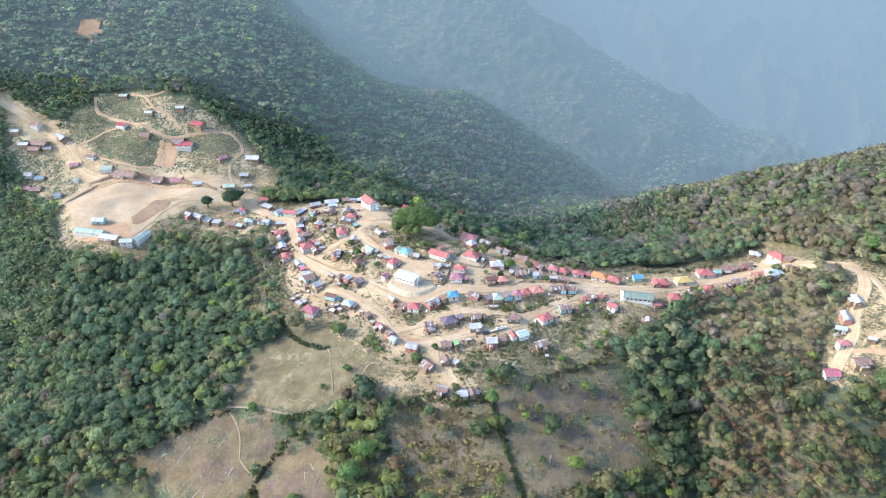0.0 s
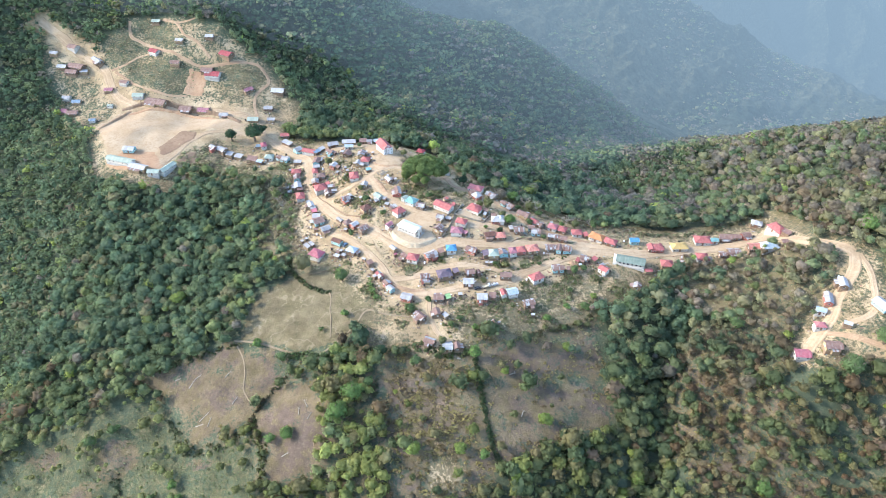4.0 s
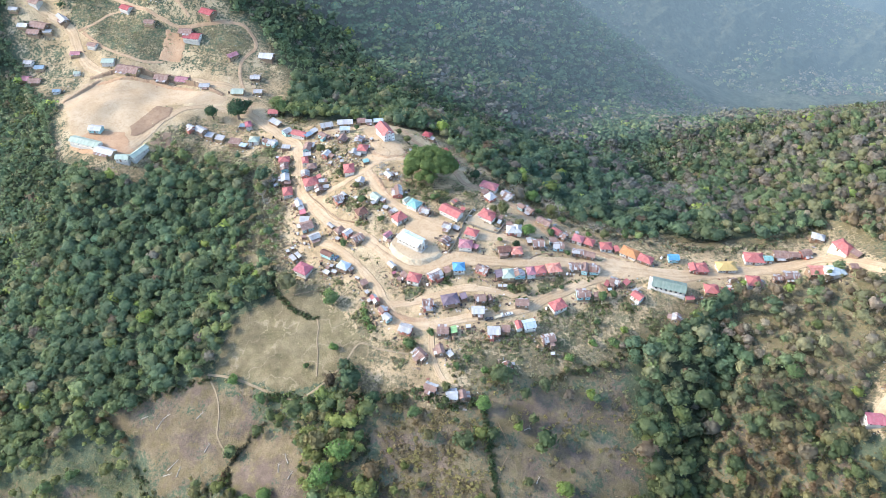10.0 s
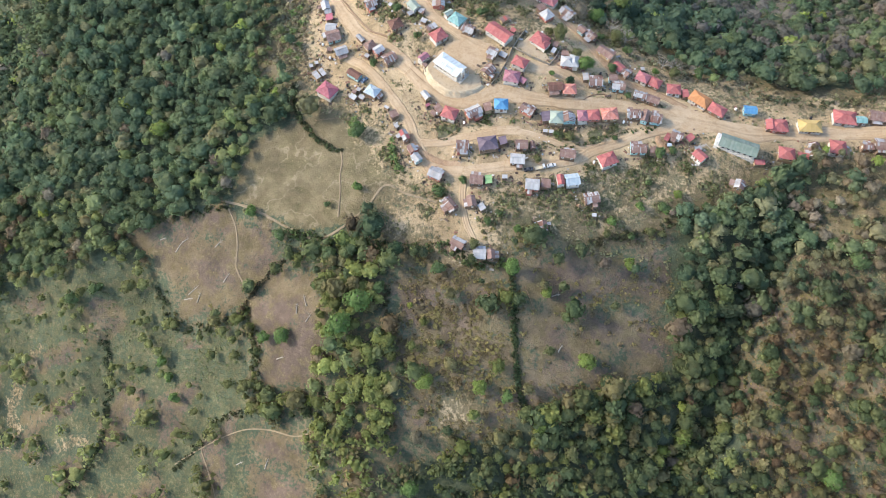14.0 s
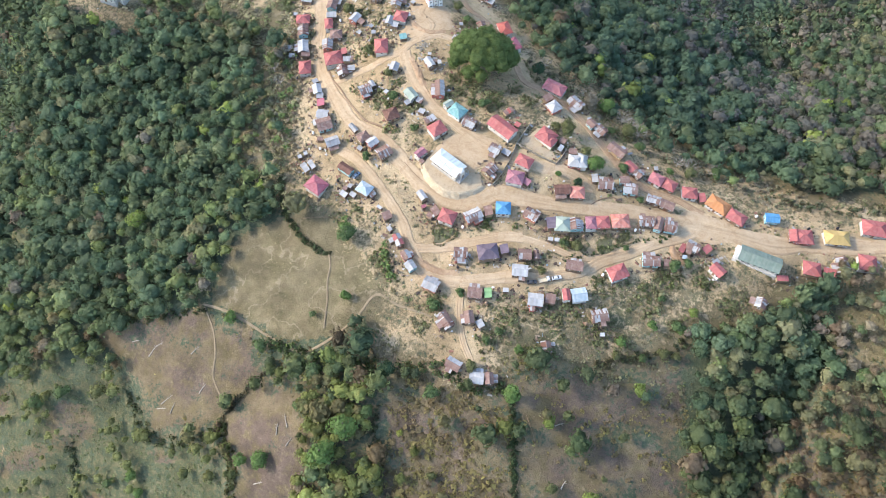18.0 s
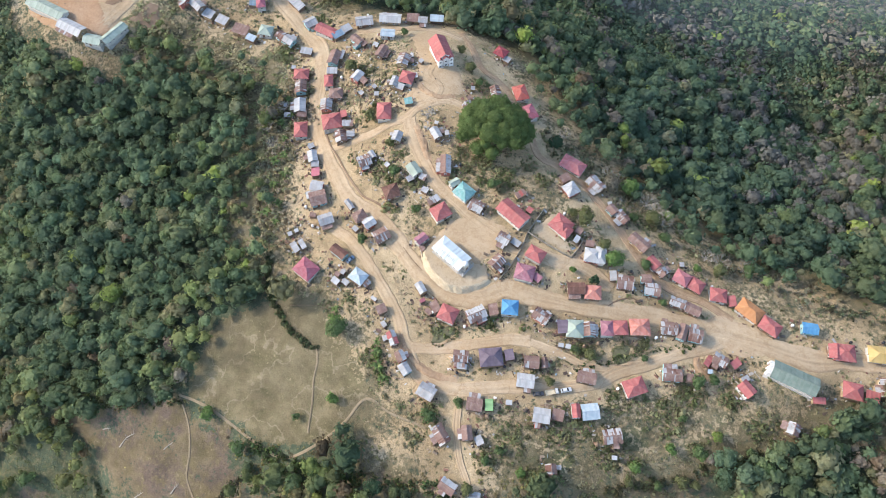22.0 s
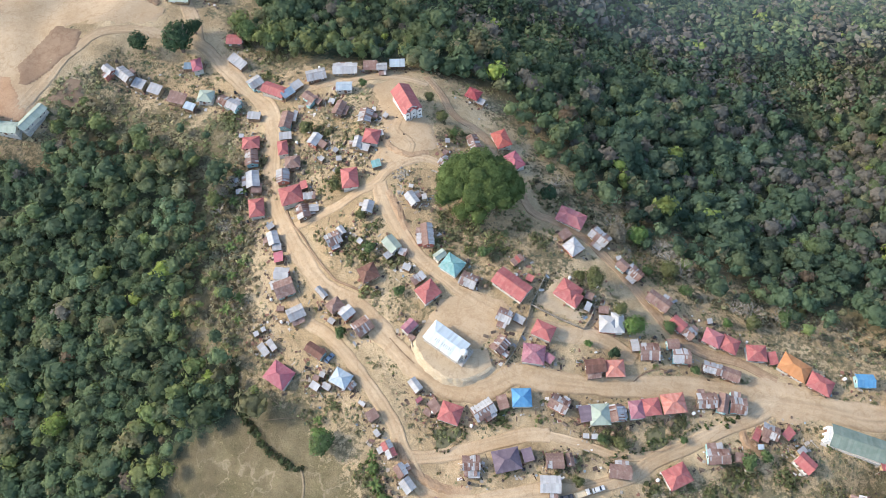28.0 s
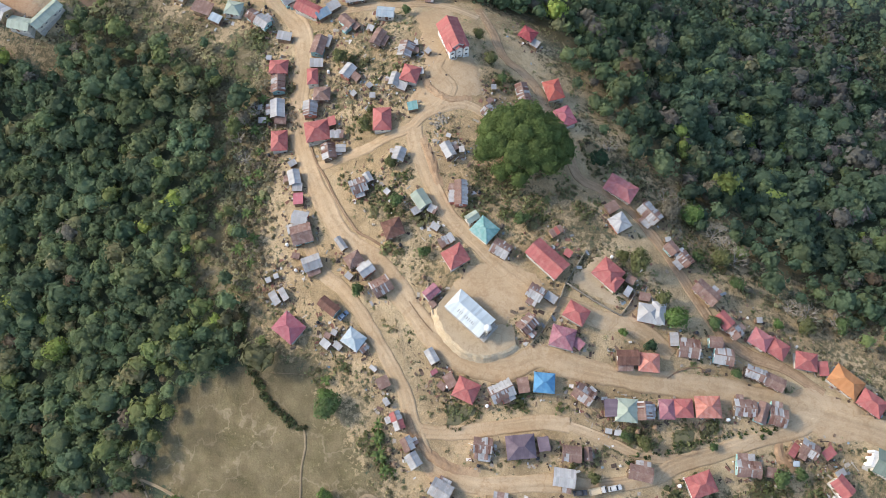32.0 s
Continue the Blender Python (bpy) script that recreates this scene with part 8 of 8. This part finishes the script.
def water_tank(x, y, k):
    mat, word = TANK_COLOURS[k]
    root = thing("water_tank", x, y, height(x, y), dice.uniform(0, 90), f"{word} water tank on a timber stand", "tank", "water tanks")
    piece("stand", STAND_ME, root, Matrix())
    t = piece("tank", TANK_ME, root, Matrix.Translation((0, 0, 1.0)), mat)
    piece("lid", LID_ME, t, Matrix(), mat)


def wood_pile(x, y, yaw):
    root = thing("wood_pile", x, y, height(x, y), yaw, "stack of cut firewood logs on bare ground", "wood pile", "wood piles")
    for row, n in enumerate((5, 4, 3, 2)):
        for k in range(n):
            piece("log", LOG_ME, root, Matrix.Translation((dice.uniform(-0.1, 0.1), (k - (n - 1) / 2) * 0.24, row * 0.2)))


def loose_sheet(x, y, yaw, mat):
    bm = slabs([((0, 0, 0), (2.2, 0, 0.05), (2.2, 0.9, 0.16), (0, 0.9, 0.08))], 0.02)
    root = thing("roofing_sheet", x, y, height(x, y) + 0.12, yaw, "loose corrugated roofing sheet lying in a yard", "sheet", "loose sheets")
    part("sheet", bm, mat, root)


spots = [(o.location.x, o.location.y, o.rotation_euler.z) for o in list(scene.objects) if o.parent is None and o.type == "EMPTY" and o.name.split(".")[0] == "house"]
for k, (px, py, rz) in enumerate(spots):
    if off_way(MAIN_STREET, np.array([px]), np.array([py]))[0] > 60:
        continue
    a = dice.uniform(0, 6.283)
    for tries in range(8):
        a += 0.8
        qx, qy = px + 6.3 * math.cos(a), py + 6.3 * math.sin(a)
        if min(math.hypot(qx - ox, qy - oy) for ox, oy, _ in spots) > 5.6 and min(off_way(w, np.array([qx]), np.array([qy]))[0] for w in WAYS) > 5.2:
            kind = k % 5
            if kind in (0, 1):
                water_tank(qx, qy, (k // 5) % 3)
            elif kind in (2, 3):
                wood_pile(qx, qy, dice.uniform(0, 180))
            else:
                loose_sheet(qx, qy, dice.uniform(0, 360), ROOF[("tin", "rust", "white")[k % 3]])
            break

# planks, boxes, offcuts of sheet and stones that lie about every house
def clutter_material():
    m, n, l, b = material("yard_clutter", 0.85)
    g = n.new("ShaderNodeNewGeometry")
    r = ramp(n, l, g.outputs["Random Per Island"], [(0.0, (0.07, 0.05, 0.04)), (0.22, (0.16, 0.11, 0.08)), (0.42, (0.27, 0.21, 0.15)), (0.58, (0.2, 0.1, 0.075)), (0.74, (0.31, 0.28, 0.24)), (0.91, (0.52, 0.5, 0.47)), (0.97, (0.24, 0.3, 0.33))])
    r.color_ramp.interpolation = "CONSTANT"
    spot = noise_node(n, l, 2.0, 4)
    l.new(mix(n, l, r.outputs[0], ramp(n, l, spot.outputs[0], [(0.3, (0.6, 0.6, 0.6)), (0.7, (1.2, 1.2, 1.2))]).outputs[0], 0.7, "MULTIPLY"), b.inputs["Base Color"])
    return m


def clutter(name, px, py, sizes, seed, label):
    """Loose flat and boxy odds and ends, each turned and tipped its own way."""
    r = np.random.RandomState(seed)
    n = len(px)
    unit = np.array([(-1, -1, 0), (1, -1, 0), (1, 1, 0), (-1, 1, 0), (-1, -1, 1), (1, -1, 1), (1, 1, 1), (-1, 1, 1)], float)
    v = unit[None] * sizes[:, None, :] * (1 + r.uniform(-0.18, 0.18, (n, 8, 3)))
    a = r.uniform(0, 6.283, n)[:, None]
    X = v[:, :, 0] * np.cos(a) - v[:, :, 1] * np.sin(a)
    Y = v[:, :, 0] * np.sin(a) + v[:, :, 1] * np.cos(a)
    Z = v[:, :, 2] + X * r.normal(0, 0.08, (n, 1)) + ground(px, py)[:, None] - 0.06
    V = np.stack([X + px[:, None], Y + py[:, None], Z], -1).reshape(-1, 3)
    f = np.array([(3, 2, 1, 0), (4, 5, 6, 7), (0, 1, 5, 4), (1, 2, 6, 5), (2, 3, 7, 6), (3, 0, 4, 7)])
    q = (f[None] + (np.arange(n) * 8)[:, None, None]).reshape(-1, 4)
    return tagged(new(name, sheet_mesh(name, V, q, clutter_material(), False)), label, "clutter", kind="stuff")


homes = np.array([(o.location.x, o.location.y) for o in list(scene.objects) if o.parent is None and o.type == "EMPTY" and o.name.split(".")[0] in ("house", "hut")])
cr = np.random.RandomState(88)
per = 24
ang, far = cr.uniform(0, 6.283, (len(homes), per)), 2.6 + np.abs(cr.normal(0, 2.6, (len(homes), per)))
cpx, cpy = (homes[:, :1] + far * np.cos(ang)).ravel(), (homes[:, 1:] + far * np.sin(ang)).ravel()
ok = np.min([off_way(l, cpx, cpy) for l in WAYS], 0) > 3.6
cpx, cpy = cpx[ok], cpy[ok]
kind = cr.randint(0, 4, len(cpx))
size = np.stack([cr.uniform(0.15, 0.45, len(cpx)), cr.uniform(0.15, 0.4, len(cpx)), cr.uniform(0.15, 0.7, len(cpx))], -1)
size[kind == 1] = np.stack([cr.uniform(0.5, 1.3, len(cpx)), cr.uniform(0.06, 0.14, len(cpx)), cr.uniform(0.1, 0.22, len(cpx))], -1)[kind == 1]
size[kind == 2] = np.stack([cr.uniform(0.4, 1.0, len(cpx)), cr.uniform(0.3, 0.6, len(cpx)), cr.uniform(0.08, 0.25, len(cpx))], -1)[kind == 2]
clutter("yard_clutter", cpx, cpy, size, 4, "planks, boxes, stones and sheet offcuts lying about the houses")

# field stones and stumps
STONE = cube_ball(901, 2, 0.3)
STONE_ME = sheet_mesh("stone", STONE[0] * (1.0, 0.8, 0.55), STONE[1], MASONRY, False)
heap = thing("stone_heap", -52, 427, height(-52, 427), 0, "heap of broken rocks on the mound", "stones")
for k in range(26):
    a, d = dice.uniform(0, 6.283), 3.2 * math.sqrt(dice.random())
    piece("stone", STONE_ME, heap, pose(d * math.cos(a), d * math.sin(a), height(-52 + d * math.cos(a), 427 + d * math.sin(a)) - height(-52, 427) + 0.15, 0, 0, dice.uniform(0, 360)) @ Matrix.Diagonal((*[dice.uniform(0.35, 0.8)] * 3, 1)))


PAINT = {"white": surface("white_car_paint", (0.5, 0.5, 0.49), (0.6, 0.6, 0.59), 0.6, rough=0.35, stain=(0.4, 0.35, 0.28)), "beige": surface("beige_truck_paint", (0.4, 0.34, 0.24), (0.5, 0.43, 0.31), 0.6, rough=0.5, stain=(0.3, 0.23, 0.15)),
         "dark": surface("dark_car_paint", (0.035, 0.04, 0.05), (0.07, 0.075, 0.085), 0.6, rough=0.3, stain=(0.2, 0.16, 0.12)), "blue": surface("grey_blue_car_paint", (0.14, 0.2, 0.28), (0.2, 0.27, 0.35), 0.6, rough=0.35, stain=(0.25, 0.22, 0.18))}
bm = bmesh.new()
tube(bm, (0, -0.11, 0), (0, 0.11, 0), 0.33, 0.33, 14)
WHEEL_ME = bpy.data.meshes.new("wheel")
bm.to_mesh(WHEEL_ME)
bm.free()
WHEEL_ME.materials.append(surface("tyre_rubber", (0.02, 0.02, 0.02), (0.045, 0.04, 0.035), 3.0))


def loft(rows):
    """A closed shell through four-cornered sections along x: (x, half width, bottom, top)."""
    bm = bmesh.new()
    rings = [[bm.verts.new(p) for p in ((x, -w, z0), (x, w, z0), (x, w * 0.94, z1), (x, -w * 0.94, z1))] for x, w, z0, z1 in rows]
    for a, b in zip(rings, rings[1:]):
        for k in range(4):
            bm.faces.new((a[k], b[k], b[(k + 1) % 4], a[(k + 1) % 4]))
    bm.faces.new(rings[0][::-1])
    bm.faces.new(rings[-1])
    bmesh.ops.recalc_face_normals(bm, faces=bm.faces)
    return bm


def vehicle(x, y, yaw, paint, kind, label, long=4.3):
    """A parked car, pickup or small truck on its four wheels."""
    root = thing({"car": "parked_car", "truck": "small_truck"}[kind], x, y, height(x, y) + 0.3, yaw, label, "car" if kind == "car" else "truck", "parked vehicles")
    h, w = long / 2, 0.84 if kind == "car" else 0.98
    if kind == "car":
        part("body", loft([(-h, w * 0.9, 0.35, 0.75), (-h + 0.15, w, 0.28, 0.9), (0.2, w, 0.28, 0.92), (h - 0.5, w, 0.28, 0.82), (h, w * 0.86, 0.36, 0.68)]), PAINT[paint], root)
        cabin = part("cabin", loft([(-h + 0.45, w * 0.9, 0.9, 0.94), (-h + 0.9, w * 0.84, 0.9, 1.42), (0.25, w * 0.84, 0.9, 1.45), (0.95, w * 0.9, 0.9, 0.94)]), PAINT[paint], root)
        part("windscreen", loft([(0.32, w * 0.76, 1.0, 1.44), (0.93, w * 0.82, 0.97, 0.99)]), DARK_OPENING, cabin)
        part("rear_window", loft([(-h + 0.5, w * 0.8, 0.96, 0.99), (-h + 0.84, w * 0.76, 0.98, 1.4)]), DARK_OPENING, cabin)
    else:
        part("chassis", loft([(-h, 0.4, 0.5, 0.72), (h, 0.4, 0.5, 0.72)]), DARK_OPENING, root)
        cabin = part("cab", loft([(h - 1.5, w, 0.5, 1.95), (h - 0.5, w, 0.5, 1.95), (h - 0.1, w, 0.5, 1.25), (h, w * 0.95, 0.5, 1.1)]), PAINT["white"], root)
        part("windscreen", loft([(h - 0.46, w * 0.88, 1.3, 1.92), (h - 0.08, w * 0.9, 1.27, 1.3)]), DARK_OPENING, cabin)
        bed = part("bed", loft([(-h, w, 0.74, 0.86), (h - 1.62, w, 0.74, 0.86)]), PAINT[paint], root)
        for sy in (-1, 1):
            bm = bmesh.new()
            box(bm, -h, h - 1.62, sy * w - 0.03, sy * w + 0.03, 0.87, 1.3)
            part("side_board", bm, PAINT[paint], bed)
        bm = bmesh.new()
        box(bm, -h - 0.03, -h + 0.03, -w, w, 0.87, 1.3)
        part("tailgate", bm, PAINT[paint], bed)
    for sx in (-h * 0.62, h * 0.62):
        for sy in (-1, 1):
            piece("wheel", WHEEL_ME, root, Matrix.Translation((sx, sy * (w - 0.1), 0.33)))


vehicle(28.6, 318.2, 27, "beige", "truck", "small truck with a white cab and beige bed on the street", 5.4)
vehicle(33.6, 320.4, 25, "white", "car", "white car parked at the side of the lower street")
vehicle(23.6, 316.2, 20, "dark", "car", "dark car parked beside a house on the lower street")
vehicle(-64.6, 351.0, 60, "blue", "car", "grey-blue car parked beside a brown-roofed house", 4.0)


def banana_leaf_mesh(seed):
    """One long arching leaf, folded along its rib."""
    rr = random.Random(seed)
    n, long = 7, rr.uniform(2.0, 2.7)
    v, q = [], []
    for i in range(n):
        u = i / (n - 1)
        w = 0.36 * math.sin(math.pi * (0.12 + 0.86 * u)) + 0.02
        px, pz = long * (u - 0.18 * u * u), long * (0.62 * u - 0.78 * u * u)
        v += [(px, -w, pz - 0.1), (px, 0, pz + 0.02), (px, w, pz - 0.1)]
    for i in range(n - 1):
        a = 3 * i
        q += [(a, a + 3, a + 4, a + 1), (a + 1, a + 4, a + 5, a + 2)]
    return coloured("leaf", np.array(v), np.array(q), (0.15, 0.21, 0.075), seed)


BANANA_LEAVES = [banana_leaf_mesh(s) for s in range(4)]
bm = bmesh.new()
tube(bm, (0, 0, -0.3), (0.05, 0.03, 1.5), 0.16, 0.1, 8)
BANANA_STEM = bpy.data.meshes.new("stem")
bm.to_mesh(BANANA_STEM)
bm.free()
BANANA_STEM.materials.append(surface("banana_stem", (0.13, 0.15, 0.07), (0.22, 0.22, 0.12), 1.5))


def banana_plant(x, y, size):
    root = thing("banana_plant", x, y, height(x, y), dice.uniform(0, 360), "banana plant with long arching green leaves on a dry slope", "banana plant", "banana plants")
    piece("stem", BANANA_STEM, root, Matrix.Diagonal((size, size, size, 1)))
    for k in range(7):
        piece("leaf", BANANA_LEAVES[k % 4], root, Matrix.Translation((0, 0, 1.4 * size)) @ pose(0, 0, 0, 0, dice.uniform(-30, 5), k * 51.4 + dice.uniform(-15, 15)) @ Matrix.Diagonal((size, size, size, 1)))


for bx_, by_, big_ in ((-118, 418, 1.1), (-121, 413, 1.3), (-116, 405, 1.0), (-113, 396, 1.2), (-116, 392, 1.4), (-109, 386, 1.1), (-112, 380, 1.3), (-106, 371, 1.2), (-110, 366, 1.4), (-104, 362, 1.0),
                       (-122, 426, 1.2), (-42, 316, 1.2), (-40, 311, 1.4), (-37, 307, 1.1), (-43, 320, 1.0), (44, 369, 1.0), (-64, 329, 1.1)):
    banana_plant(bx_, by_, big_)


def felled_trunk(x, y, yaw, length):
    """A bleached trunk lying on the burnt ground, with stubs of its limbs."""
    z = height(x, y)
    root = thing("felled_trunk", x, y, z, yaw, "bleached felled tree trunk lying on burnt ground", "log", "felled trunks")
    h = length / 2
    c, sn = math.cos(radians(yaw)), math.sin(radians(yaw))
    za, zb = height(x - h * c, y - h * sn) - z + 0.3, height(x + h * c, y + h * sn) - z + 0.22
    bm = bmesh.new()
    tube(bm, (-h, 0, za), (h * 0.1, 0.15, (za + zb) / 2), 0.28, 0.2, 8)
    tube(bm, (h * 0.1, 0.15, (za + zb) / 2), (h, -0.1, zb), 0.2, 0.09, 8)
    part("trunk", bm, PALE_WOOD, root)
    for k, (f, side) in enumerate(((0.1, 1), (0.35, -1), (0.6, 1))):
        bm = bmesh.new()
        zf = za + (zb - za) * (f + 1) / 2
        tube(bm, (h * f, 0.1, zf), (h * (f + 0.22), side * (0.9 + 0.2 * k), zf + 0.5), 0.09, 0.03, 6)
        part("limb", bm, PALE_WOOD, root)


for lx, ly, turn, long in ((-140, 259, 60, 6), (-137, 262, 35, 4), (-127, 240, 40, 7), (-123, 237, 75, 5), (-129, 236, 10, 5), (-118, 262, 50, 5), (-150, 262, 20, 4), (-110, 247, 65, 5),
                           (-66, 240, 120, 6), (-69, 236, 100, 5), (-62, 232, 65, 4), (-72, 214, 20, 4), (-84, 168, 30, 4), (-70, 170, 80, 5), (46, 262, 30, 4), (52, 240, 70, 4)):
    felled_trunk(lx, ly, turn, long)


def bare_tree(x, y, tall):
    """A leafless pale tree of forking branches."""
    root = thing("bare_tree", x, y, height(x, y), dice.uniform(0, 360), "leafless pale grey tree with fine forking branches", "tree", "bare trees")
    bm = bmesh.new()
    tube(bm, (0, 0, -0.4), (0, 0, tall * 0.45), 0.28, 0.2, 7)
    part("trunk", bm, PALE_WOOD, root)
    for k in range(7):
        a = k * 0.9 + dice.uniform(-0.2, 0.2)
        b0 = Vector((0, 0, tall * (0.25 + 0.03 * k)))
        b1 = Vector((math.cos(a) * tall * 0.25, math.sin(a) * tall * 0.25, tall * 0.62))
        bm = bmesh.new()
        tube(bm, b0, b1, 0.13, 0.08, 5)
        for j in range(4):
            e = b1 + Vector((math.cos(a + j * 0.5 - 0.8) * tall * 0.22, math.sin(a + j * 0.5 - 0.8) * tall * 0.22, tall * dice.uniform(0.12, 0.3)))
            tube(bm, b1, e, 0.075, 0.04, 4)
            for i in range(3):
                tube(bm, e, e + Vector((dice.uniform(-1, 1), dice.uniform(-1, 1), dice.uniform(0.2, 1.2))) * tall * 0.1, 0.04, 0.02, 3)
        part("branch", bm, PALE_WOOD, root)


for px, py, tall in ((33, 421, 7), (38, 419, 7), (52, 412, 8), (56, 408, 7), (80, 392, 6), (86, 391, 7), (96, 392, 6), (10, 436, 6), (-122, 420, 6), (-126, 408, 7), (-120, 400, 6), (60, 404, 8)):
    bare_tree(px, py, tall)
